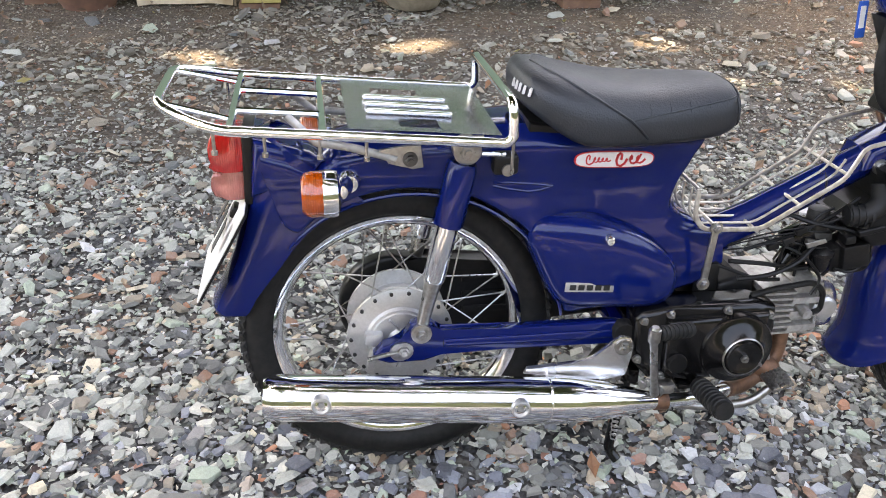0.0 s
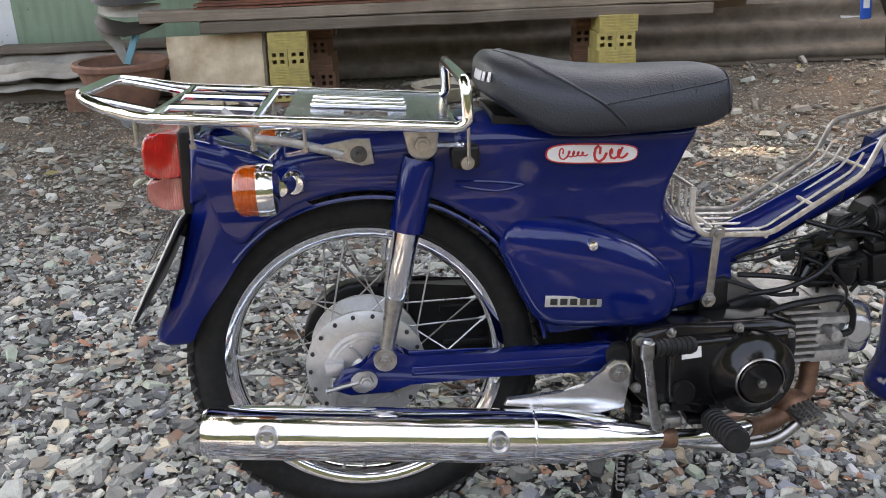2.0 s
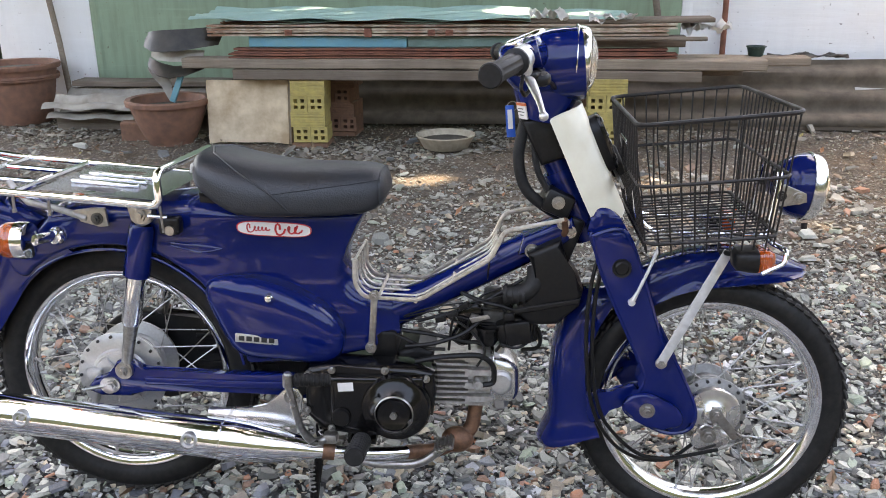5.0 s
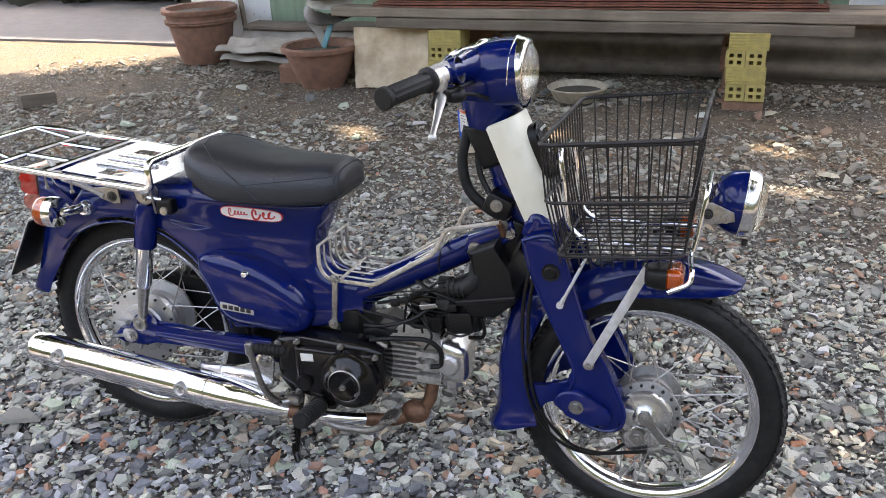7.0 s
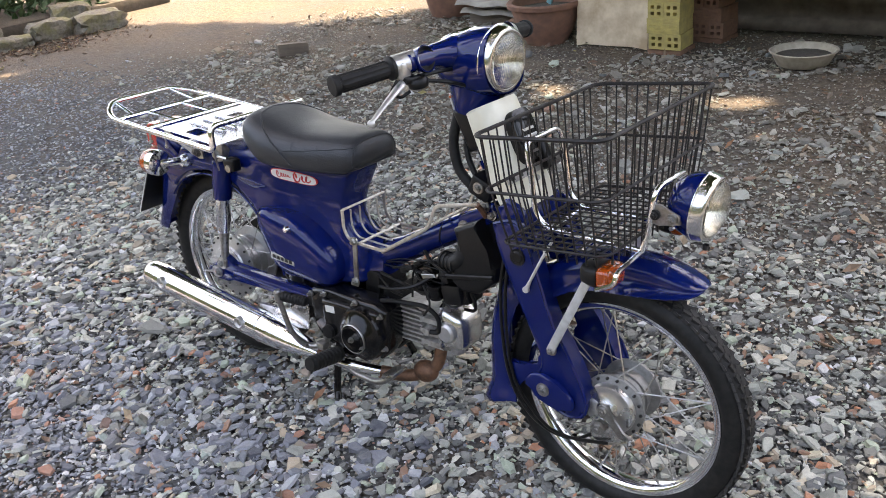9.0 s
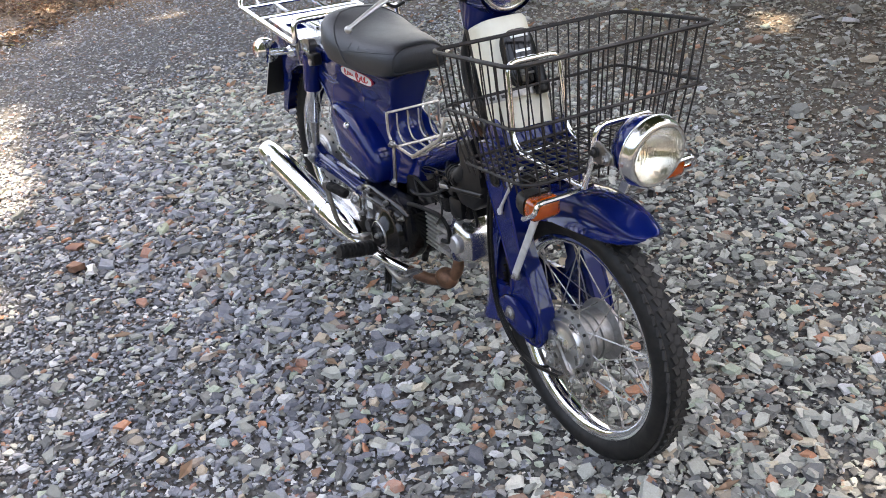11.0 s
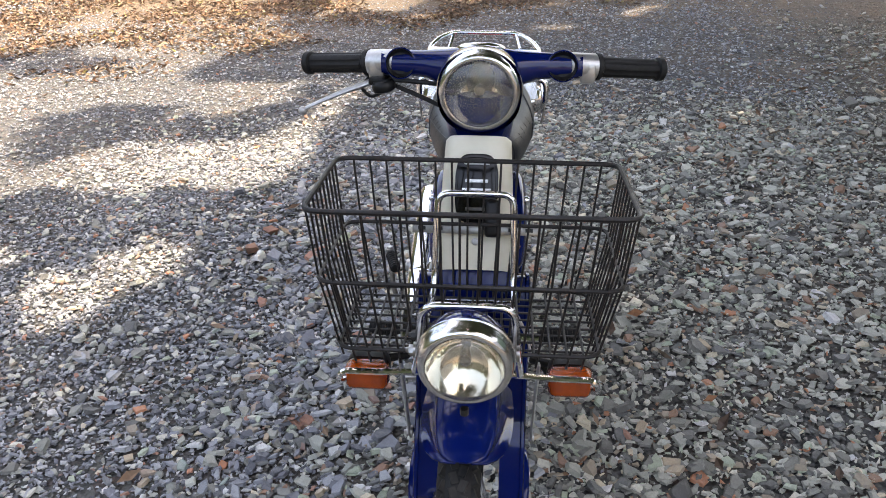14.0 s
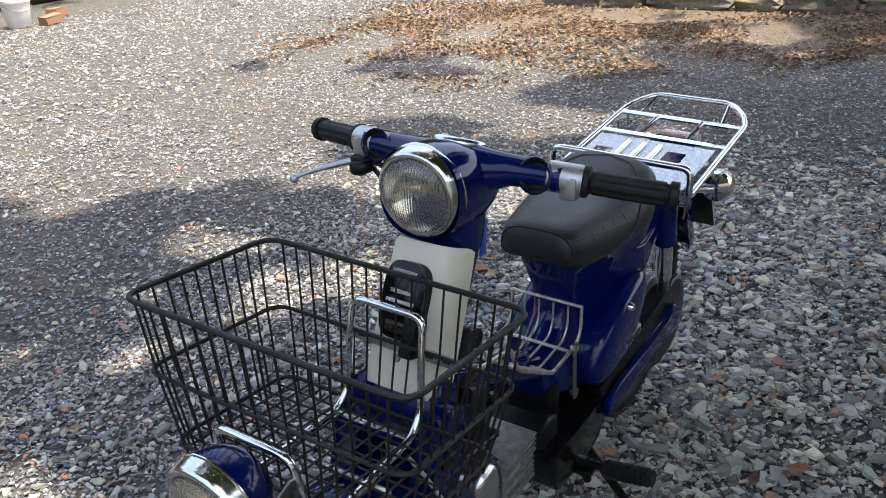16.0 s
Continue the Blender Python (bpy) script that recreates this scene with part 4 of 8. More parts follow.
def lit(gx, gy):
    """True where the crowns leave the ground to the sun."""
    n = noise.noise(Vector((gx * 1.2, gy * 1.2, 5)))
    f = noise.noise(Vector((gx * 3.1, gy * 3.1, 8)))
    for x, y, r in SPOTS:
        if ((gx - x) / 1.5) ** 2 + (gy - y) ** 2 < (r * (1 + 0.9 * f)) ** 2:
            return True
    if gx > 4.5 + 1.1 * noise.noise(Vector((gx * 0.5, gy * 0.5, 17))) or gy < -4.4 + 0.7 * noise.noise(Vector((gx * 0.6, gy * 0.6, 19))):
        return True
    if gx > 3.15 + 0.4 * n:
        return gy > 0.4 + 0.5 * n or n + 0.5 * f > 0.22
    if gx < -2.95 + 0.3 * n and 3.75 + 0.3 * (gx + 3) + 0.3 * f < gy < 4.68:
        return True
    if gy > 1.6:
        return False
    if gx < -3.7 + 0.3 * n and gy > -0.9 + 0.4 * n:
        return noise.noise(Vector((gx * 2.4, gy * 2.0, 2))) + 0.5 * f > 0.26
    if gx < -3.9 + 0.3 * n:
        return gy < -2.2 or noise.noise(Vector((gx * 0.9, gy * 0.9, 2))) + 0.4 * f > -0.12
    if gx < -2.6:
        return gy < -1.7 + 0.6 * n and n + 0.5 * f > -0.3
    if ((gx + 1.8) / 0.42) ** 2 + ((gy + 2.05) / 0.28) ** 2 < (1 + 0.8 * f) ** 2:
        return False
    if gx < -0.9 - 0.35 * min(0.0, gy + 2.0) + 0.4 * n + 0.25 * f:
        return gy < -0.88 + 0.35 * n + 0.2 * f and (gy < -2.4 or noise.noise(Vector((gx * 1.4, gy * 1.4, 9))) + 0.4 * f > -0.30)
    if gy < -0.95 and noise.noise(Vector((gx * 2.3, gy * 2.3, 31))) + 0.35 * f > 0.27:
        return True
    return gy < -2.9 + 0.5 * n and n + 0.6 * f > -0.1


def shade_tree(name, x, y, x0, x1, y1, seed, label, count):
    """A trunk with limbs, and a crown of leaves whose gaps let patches of sun through."""
    top = thing(name, label, "tree", pose(x, y, 0), "trees behind the wall")
    rng = random.Random(seed)
    bm = bmesh.new()
    tube(bm, [(0, 0, -0.1), (0.05, -0.05, 1.5), (-0.05, -0.2, 3.2), (0.0, -0.4, 4.6)], [0.2, 0.16, 0.13, 0.09], 12)
    for k in range(9):
        a, ln = rng.uniform(0, 6.28), rng.uniform(1.2, 2.6)
        tube(bm, [(0, -0.2, 3.0 + k * 0.15), (ln * 0.5 * math.cos(a), ln * 0.5 * math.sin(a), 4.2 + k * 0.1), (ln * math.cos(a), ln * math.sin(a), 5.0 + k * 0.1)], [0.08, 0.05, 0.02], 7)
    part("trunk", bm, BARK, top)
    spots = []
    while len(spots) < count:
        gx, gy, h = rng.uniform(x0, x1), rng.uniform(-5.0, y1), rng.uniform(4.6, 6.6)
        if lit(gx, gy):
            continue
        p = Vector((gx, gy, 0)) + SUN_WAY * (h / SUN_WAY.z)
        spots.append((p.x - x, p.y - y, p.z))
    crown = leaf_cloud("crown", np.array(spots), 0.28, GREEN_LEAF, seed)
    crown.parent = top
    return top


shade_tree("tree", -3.6, 8.4, -8.0, -1.2, 7.4, 3, "broad leafy tree behind the sheet wall", 29000)
shade_tree("tree", 0.9, 7.6, -1.2, 5.5, 4.9, 4, "broad leafy tree behind the sheet wall", 26000)


# ---- planting added to close the unseen sides of the yard and darken reflections ----
def hedge(name, points, high, count, seed):
    """A tall dense hedge: a dark leafy mass along a line."""
    rng = np.random.default_rng(seed)
    bm = bmesh.new()
    line = [Vector(p) for p in points]
    for a, b in zip(line, line[1:]):
        way = (b - a)
        box(bm, (way.length, 0.5, high * 0.94), Matrix.Translation((a + b) / 2 + Vector((0, 0, high * 0.47))) @ Matrix.Rotation(math.atan2(way.y, way.x), 4, "Z"), 0.1, 1)
    ob = finish(name, bm, plain("hedge_core", (0.03, 0.05, 0.02), (0.06, 0.075, 0.03), 3, (0.8, 0.95), 0, 0.5, 0.05), None)
    tagged(ob, "tall dark green hedge added to close the yard", "hedge", kind="structure")
    spots = []
    total = len(line) - 1
    for k in range(count):
        i = int(rng.integers(0, total))
        p = line[i].lerp(line[i + 1], float(rng.uniform(0, 1)))
        spots.append((p.x + rng.normal(0, 0.35), p.y + rng.normal(0, 0.35), high * rng.uniform(0.0, 1.0) ** 0.8 * (1.0 + 0.18 * math.sin(p.x * 1.3 + p.y))))
    leaves = leaf_cloud("hedge_leaves", np.array(spots), 0.45, HEDGE_LEAF, seed)
    tagged(leaves, "dense green leaves of the added hedge", "leaves", kind="stuff")


hedge("verge_hedge", [(-16, 7.35, 0), (-2.5, 7.35, 0)], 0.8, 2500, 43)
# unseen; keeps low bright sky out of the paint and chrome
hedge("hedge", [(-16, -7, 0), (-8, -10, 0), (0, -11, 0), (8, -9, 0), (12, -3, 0), (12, 5, 0)], 4.4, 9000, 41)


# ---- the motorcycle: x forward from the rear axle, y to its left, leaning on its stand ----
bike = thing("motorcycle", "dark blue step-through motorcycle leaning on its stand", "motorcycle", pose(0, -0.061, 0, -3.4, 0, 2.6))
STEER = -1.0
HEAD_AXIS = Vector((-0.42, 0, 0.907)).normalized()
TURN = Matrix.Translation((0.90, 0, 0.70)) @ Matrix.Rotation(radians(STEER), 4, HEAD_AXIS) @ Matrix.Translation((-0.90, 0, -0.70))


def fpart(name, bm, material, parent, label="", smooth=40):
    """A part of the front end, which turns with the handlebar."""
    ob = part(name, bm, material, parent, label, smooth)
    if parent is bike:
        ob.matrix_basis = TURN
    return ob


def hood(stations, thick=0.0025, prof=((0.0, 1.0), (0.35, 1.0), (0.62, 0.985), (0.8, 0.9), (0.92, 0.7), (0.985, 0.38))):
    """A U-shaped shell: stations of (outer x, z, inner x, z, half width, and how far its flanks are pinched)."""
    bm = bmesh.new()
    rows = []
    for ox, oz, ix, iz, w, *more in stations:
        o, i = Vector((ox, 0, oz)), Vector((ix, 0, iz))
        pinch = 0.24 * more[0] if more else 0.0
        row = []
        flank = [(u, k * (1 - pinch * math.sin(math.pi * min(1.0, u / 0.9)))) for u, k in prof]
        for u, k in flank:
            p = i.lerp(o, u)
            row.append(bm.verts.new((p.x, -w * k, p.z)))
        row.append(bm.verts.new(o))
        for u, k in flank[::-1]:
            p = i.lerp(o, u)
            row.append(bm.verts.new((p.x, w * k, p.z)))
        rows.append(row)
    for a, b in zip(rows, rows[1:]):
        for j in range(len(a) - 1):
            bm.faces.new((a[j], a[j + 1], b[j + 1], b[j]))
    bm.normal_update()
    o, i = Vector((stations[2][0], 0, stations[2][1])), Vector((stations[2][2], 0, stations[2][3]))
    sign = 1 if rows[2][len(prof)].normal.dot(o - i) > 0 else -1
    inner = [[bm.verts.new(v.co - v.normal * thick * sign) for v in row] for row in rows]
    for a, b in zip(inner, inner[1:]):
        for j in range(len(a) - 1):
            bm.faces.new((a[j], b[j], b[j + 1], a[j + 1]))
    last = len(rows[0]) - 1
    for a, b, c, d in zip(rows, rows[1:], inner, inner[1:]):
        bm.faces.new((a[0], b[0], d[0], c[0]))
        bm.faces.new((a[last], c[last], d[last], b[last]))
    for row, low in ((rows[0], inner[0]), (rows[-1], inner[-1])):
        for j in range(last):
            bm.faces.new((row[j], row[j + 1], low[j + 1], low[j]))
    return bm


# wheels
def wheel(name, cx, cy, cz, r, hub_r, hub_w, label, front):
    m = pose(cx, cy, cz) @ AXLE
    rim_r = 0.2125
    bm = lathe(bmesh.new(), [(rim_r, -0.021), (rim_r + 0.002, -0.018), (rim_r - 0.006, -0.0165), (rim_r - 0.013, -0.012), (rim_r - 0.017, 0.0), (rim_r - 0.013, 0.012), (rim_r - 0.006, 0.0165), (rim_r + 0.002, 0.018), (rim_r, 0.021), (rim_r - 0.009, 0.020), (rim_r - 0.0165, 0.014), (rim_r - 0.0205, 0.0), (rim_r - 0.0165, -0.014), (rim_r - 0.009, -0.020)], m, 72, True)
    rim = part(name, bm, CHROME, bike, "chrome rim")
    if front:
        rim.matrix_basis = TURN
    # tyre
    mid, half, tall = (r + rim_r) / 2 - 0.004, 0.031, (r - rim_r) / 2 + 0.004
    prof = []
    for k in range(20):
        a = 2 * math.pi * k / 20
        prof.append((mid + tall * math.cos(a) * (1 if math.cos(a) > 0 else 0.95), half * math.sin(a) * (0.8 if math.cos(a) < -0.6 else 1)))
    part("tyre", lathe(bmesh.new(), prof, m, 72, True), TYRE_MAT, rim, "black tyre with worn dusty tread")
    # tread: rows of low blocks round the tyre
    bm = bmesh.new()
    count = 78
    for k in range(count):
        for row, (off, wid, skew) in enumerate(((-0.0195, 0.013, 24), (-0.0065, 0.011, -18), (0.0065, 0.011, 18), (0.0195, 0.013, -24))):
            a = 2 * math.pi * (k + 0.5 * (row % 2)) / count
            rr = mid + tall * math.sqrt(max(0, 1 - (off / half) ** 2)) + (-0.0006 if abs(off) < 0.01 else -0.0014)
            tip = math.degrees(math.asin(off / half)) * 0.8
            box(bm, (wid, 0.0165, 0.005), m @ Matrix.Rotation(a, 4, "Z") @ Matrix.Translation((rr, 0, off)) @ Matrix.Rotation(radians(90), 4, "Y") @ Matrix.Rotation(radians(tip), 4, "Y") @ Matrix.Rotation(radians(skew), 4, "Z"))
    tread = part("tread", bm, TREAD_MAT, rim, smooth=0)
    tread["kind"] = "stuff"
    # hub
    h = hub_w
    prof = [(0.0, -h - 0.012), (0.018, -h - 0.012), (0.022, -h - 0.004), (hub_r * 0.62, -h - 0.002), (hub_r * 0.66, -h + 0.003), (hub_r * 0.82, -h + 0.004), (hub_r, -h + 0.010), (hub_r, -h + 0.016), (hub_r * 0.80, -h + 0.020), (hub_r * 0.76, -h + 0.034), (hub_r * 0.80, -h + 0.036), (hub_r * 0.80, -h + 0.042), (hub_r * 0.74, -h + 0.043), (hub_r * 0.73, -h + 0.052), (hub_r * 0.79, -h + 0.053), (hub_r * 0.79, -h + 0.058), (hub_r * 0.72, -h + 0.059), (hub_r * 0.72, h - 0.02), (hub_r * 0.96, h - 0.014), (hub_r * 0.96, h - 0.008), (hub_r * 0.6, h), (0.0, h)]
    part("hub", lathe(bmesh.new(), [(a, -b) for a, b in prof], m, 48), DULL_ALLOY if front else ALLOY, rim, "cast grey alloy drum hub")
    for k in range(18):
        a = 2 * math.pi * k / 18
        bm = lathe(bmesh.new(), [(0.0, 0.003), (0.0034, 0.002), (0.0034, -0.002), (0, -0.002)], m @ Matrix.Rotation(a, 4, "Z") @ Matrix.Translation((hub_r * 0.925, 0, h - 0.006)), 6)
        part("spoke_head", bm, BLACK_INK, rim)
    # spokes
    for k in range(36):
        s = 1 if k % 2 else -1
        a = 2 * math.pi * (k // 2) / 18 + (0.1 if s > 0 else 0.27)
        lean = 0.62 if (k // 2) % 2 else -0.62
        p0 = m @ Vector((hub_r * 0.925 * math.cos(a), hub_r * 0.925 * math.sin(a), s * (h - 0.012)))
        b = a + lean * 0.85
        p1 = m @ Vector((0.194 * math.cos(b), 0.194 * math.sin(b), s * 0.004))
        bm = tube(bmesh.new(), [p0, p1], 0.0014, 5)
        q = p0.lerp(p1, 0.93)
        tube(bm, [q, p1], 0.0026, 6)
        part("spoke", bm, STEEL, rim)
    return rim


rear_wheel = wheel("rear_wheel", 0.004, 0.0, 0.290, 0.2675, 0.090, 0.05, "", False)
FRONT_AXLE = Vector((1.165, -0.008, 0.246))
front_wheel = wheel("front_wheel", *FRONT_AXLE, 0.261, 0.067, 0.05, "", True)

# tyre valve and spokes aside, the rear brake plate
bm = lathe(bmesh.new(), [(0, 0.062), (0.02, 0.062), (0.024, 0.056), (0.05, 0.055), (0.055, 0.047), (0.058, 0.047)], pose(0.004, 0, 0.290) @ AXLE, 40)
plate = part("brake_plate", bm, ALLOY, bike, "ribbed alloy rear brake plate")
part("brake_lug", slab((0.012, 0.02, 0.05), pose(-0.045, -0.055, 0.262, 0, 12, 0), 0.003), ALLOY, plate)
part("cam_housing", slab((0.03, 0.02, 0.022), pose(-0.042, -0.058, 0.300), 0.004), ALLOY, plate)
for k in range(5):
    part("rib", slab((0.05, 0.006, 0.004), pose(0.02 + 0.03 * math.cos(k), -0.057, 0.29 - 0.03 * math.sin(k), 0, math.degrees(k), 0), 0.001), ALLOY, plate)

# chain case behind the wheel
outline = [(0.10 * math.cos(a) + 0.004, 0.29 + 0.10 * math.sin(a)) for a in [radians(60 + k * 15) for k in range(17)]] + [(0.2, 0.235), (0.40, 0.25), (0.42, 0.33), (0.3, 0.365)]
bm = prism(bmesh.new(), outline, 0.062, 0.098, 0.008)
for k in range(3):
    box(bm, (0.17, 0.006, 0.012), pose(0.21, 0.060, 0.275 + 0.03 * k, 0, 2, 0), 0.002)
part("chain_case", bm, BLACK_PLASTIC, bike, "dusty dark chain case")

# swing arm
arm = [(-0.045, 0.286), (-0.03, 0.303), (0.0, 0.306), (0.016, 0.338), (0.034, 0.345), (0.052, 0.338), (0.066, 0.319), (0.2, 0.318), (0.36, 0.318), (0.415, 0.306), (0.415, 0.270), (0.36, 0.276), (0.2, 0.280), (0.066, 0.283), (0.04, 0.266), (-0.02, 0.266), (-0.045, 0.276)]
bm = prism(bmesh.new(), arm, -0.088, -0.068, 0.005)
prism(bm, [(0.07, 0.308), (0.40, 0.304), (0.40, 0.287), (0.07, 0.293)], -0.093, -0.08, 0.004)
prism(bm, arm, 0.1, 0.115, 0.005)
box(bm, (0.06, 0.2, 0.03), pose(0.40, 0.0, 0.288), 0.008)
swing = part("swing_arm", bm, BLUE, bike)
bm = lathe(bmesh.new(), [(0, 0.008), (0.018, 0.008), (0.021, 0.0), (0.021, -0.01)], pose(0.378, -0.093, 0.300) @ AXLE, 20)
part("pivot_cap", bm, RUBBER, swing, "black rubber pivot cap")


def bolt(x, y, z, r, parent, front=False, depth=0.008, material=None):
    bm = lathe(bmesh.new(), [(0, depth + 0.004), (r * 0.45, depth + 0.004), (r * 0.5, depth)], pose(x, y, z) @ AXLE, 10)
    lathe(bm, [(r * 0.5, depth), (r * 0.85, depth), (r * 0.9, depth * 0.8), (r * 0.9, 0.002)], pose(x, y, z) @ AXLE, 6)
    lathe(bm, [(0.0, 0.0021), (r * 1.35, 0.002), (r * 1.35, -0.002)], pose(x, y, z) @ AXLE, 16)
    ob = part("bolt", bm, material or STEEL, parent, smooth=25)
    if front and parent is bike:
        ob.matrix_basis = TURN
    return ob


bolt(0.004, -0.090, 0.291, 0.012, bike)
bm = lathe(bmesh.new(), [(0.006, 0.004), (0.017, 0.004), (0.017, -0.002), (0.006, -0.002)], pose(-0.002, -0.089, 0.290) @ AXLE, 20)
tube(bm, [(-0.005, -0.09, 0.29), (-0.055, -0.09, 0.279)], 0.004, 8)
part("chain_adjuster", bm, STEEL, bike)


# rear shock absorbers
def shock(s):
    top, low = Vector((0.101, s * 0.090, 0.635)), Vector((0.033, s * 0.084, 0.323))
    way = (low - top)
    tilt = way.to_track_quat("Z", "X").to_matrix().to_4x4()
    m = Matrix.Translation(top) @ tilt
    L = way.length
    cover = part("shock_absorber", lathe(bmesh.new(), [(0, 0.02), (0.021, 0.02), (0.0245, 0.03), (0.0245, L * 0.385), (0.0215, L * 0.39), (0, L * 0.39)], m, 28), BLUE, bike, "blue shock absorber with chrome sleeve")
    part("sleeve", lathe(bmesh.new(), [(0.0, L * 0.38), (0.0185, L * 0.38), (0.0185, L * 0.68), (0.0165, L * 0.70), (0, L * 0.70)], m, 28), CHROME, cover)
    part("lower_tube", lathe(bmesh.new(), [(0, L * 0.69), (0.0150, L * 0.69), (0.012, L * 0.80), (0.0105, L * 0.97), (0, L * 0.97)], m, 20), STEEL, cover)
    for p, r in ((top, 0.021), (low, 0.017)):
        part("eye", lathe(bmesh.new(), [(r * 0.45, 0.014), (r, 0.012), (r, -0.012), (r * 0.45, -0.014)], Matrix.Translation(p) @ AXLE, 24), STEEL, cover)
        bolt(p.x, p.y - 0.012, p.z, r * 0.62, cover)
    return cover


shock(-1)
shock(1)

# pressed-steel frame body
ARC = [(160, 0.236), (150, 0.244), (135, 0.253), (118, 0.262), (100, 0.268), (82, 0.273), (64, 0.277), (46, 0.277), (30, 0.272), (18, 0.268), (9, 0.268)]
ARC = ARC[::-1]
arch = [(0.004 + curve_at(ARC, a) * math.cos(radians(a)), 0.29 + curve_at(ARC, a) * math.sin(radians(a))) for a in range(160, 8, -3)]
WIDE = [(-0.25, 0.72), (-0.1, 0.80), (0.05, 0.88), (0.2, 0.96), (0.27, 0.965), (0.34, 0.905), (0.41, 0.815), (0.445, 0.74), (0.458, 0.69), (0.466, 0.58), (0.469, 0.3)]
BODY_TOP = [(-0.204, 0.650), (-0.165, 0.637), (-0.135, 0.622), (-0.122, 0.613), (-0.108, 0.624), (-0.092, 0.638), (-0.06, 0.646), (0.0, 0.651), (0.08, 0.656), (0.15, 0.662), (0.22, 0.664), (0.32, 0.652), (0.42, 0.646), (0.47, 0.643)]
low = [(-0.204, 0.60), (-0.19, 0.55), (-0.175, 0.50)] + [p for p in arch if p[0] > -0.16] + [(0.28, 0.332), (0.335, 0.334), (0.40, 0.338), (0.47, 0.343)]
BODY_LOW = sorted(low)


def body_width(x, z):
    """Half width of the pressed body: a tank above a waist, swelling again below."""
    along = curve_at([(-0.25, 0.72), (-0.1, 0.80), (0.05, 0.88), (0.2, 0.955), (0.27, 0.955), (0.34, 0.905), (0.40, 0.845), (0.45, 0.775), (0.50, 0.68), (0.535, 0.57), (0.57, 0.46)], x)
    up = eased_at([(0.33, 1.05), (0.42, 1.05), (0.48, 1.035), (0.53, 0.985), (0.555, 0.955), (0.575, 0.955), (0.595, 0.985), (0.62, 0.995), (0.67, 0.97)], z)
    waist = eased_at([(0.33, 0.95), (0.38, 0.88), (0.44, 0.72), (0.50, 0.62), (0.545, 0.62), (0.59, 0.74), (0.63, 0.95), (0.67, 0.99)], z)
    up += (waist - up) * eased_at([(0.20, 0.0), (0.33, 1.0)], x)
    return 0.0935 * along * up


def smooth_pairs(keys, sub):
    """Points on a smooth line through the keys."""
    out = []
    n = len(keys)
    for i in range(n - 1):
        a, b, c, d = keys[max(i - 1, 0)], keys[i], keys[i + 1], keys[min(i + 2, n - 1)]
        for k in range(sub):
            t = k / sub
            out.append(tuple(0.5 * (2 * q + (r - p) * t + (2 * p - 5 * q + 4 * r - s) * t * t + (3 * q - p - 3 * r + s) * t ** 3) for p, q, r, s in zip(a, b, c, d)))
    return out + [tuple(keys[-1])]


# sections of the body: top x, z, bottom x, z, upper edge radius; they fan out round the throat
keys = [(x, curve_at(BODY_TOP, x), x, curve_at(BODY_LOW, x), 0.030) for x in [-0.202, -0.18, -0.165, -0.15, -0.135, -0.122, -0.108, -0.092, -0.076, -0.05, -0.01, 0.03, 0.07, 0.10, 0.13]]
lows = [p for p in arch if p[0] > 0.13]
heads = [(0.20, 0.663), (0.27, 0.657), (0.34, 0.651), (0.41, 0.646), (0.46, 0.644), (0.495, 0.642)]
for k, (hx, hz) in enumerate(heads):
    lx, lz = lows[min(len(lows) - 1, round((k + 1) / 6.5 * (len(lows) - 1)))]
    keys.append((hx, hz, lx, lz, 0.030 + 0.003 * k))
keys += [(0.508, 0.637, 0.272, 0.334, 0.050), (0.497, 0.612, 0.305, 0.333, 0.056), (0.481, 0.581, 0.34, 0.334, 0.060), (0.469, 0.552, 0.375, 0.336, 0.062), (0.466, 0.526, 0.41, 0.339, 0.060), (0.474, 0.502, 0.445, 0.343, 0.055), (0.492, 0.483, 0.483, 0.349, 0.050), (0.522, 0.469, 0.522, 0.357, 0.045), (0.563, 0.458, 0.565, 0.380, 0.038)]
rings = []
for hx, hz, lx, lz, rad in smooth_pairs(keys, 5):
    hi, lo = Vector((hx, 0, hz)), Vector((lx, 0, lz))
    tall = (hi - lo).length
    top_r, low_r = min(rad, tall * 0.48), min(0.014, tall * 0.3)
    side = []
    for k in range(7):
        a = math.pi / 2 * k / 6
        side.append((low_r * (1 - math.cos(a)), math.sin(a)))
    for k in range(1, 14):
        side.append((low_r + (tall - low_r - top_r) * k / 14, 1.0))
    for k in range(9):
        a = math.pi / 2 * k / 8
        side.append((tall - top_r * (1 - math.sin(a)), max(0.0, math.cos(a))))
    ring = []
    for s in (-1, 1):
        half = []
        for d, f in side:
            p = lo.lerp(hi, d / tall)
            half.append((p.x, s * max(0.0015, body_width(p.x, p.z) * f ** 0.85), p.z))
        ring += half if s < 0 else half[::-1]
    rings.append(ring)
bm = loft(bmesh.new(), rings)
bmesh.ops.recalc_face_normals(bm, faces=bm.faces[:])
body = part("frame_body", bm, BLUE, bike, "glossy dark blue pressed steel body", 60)
# rolled lip round the wheel arch and the swage line above it
bm = bmesh.new()
for s in (-1, 1):
    tube(bm, [(x, s * (0.0915 * curve_at(WIDE, x) - 0.004), z) for x, z in arch[9:]], 0.0030, 6)
    tube(bm, [(x, s * body_width(x, z), z) for x, z in ((0.145, 0.578), (0.17, 0.5765), (0.20, 0.574), (0.22, 0.571), (0.24, 0.566))], 0.0022, 6)
    tube(bm, [(x, s * body_width(x, z), z) for x, z in ((0.145, 0.572), (0.17, 0.566), (0.20, 0.561), (0.22, 0.562), (0.24, 0.566))], 0.0022, 6)
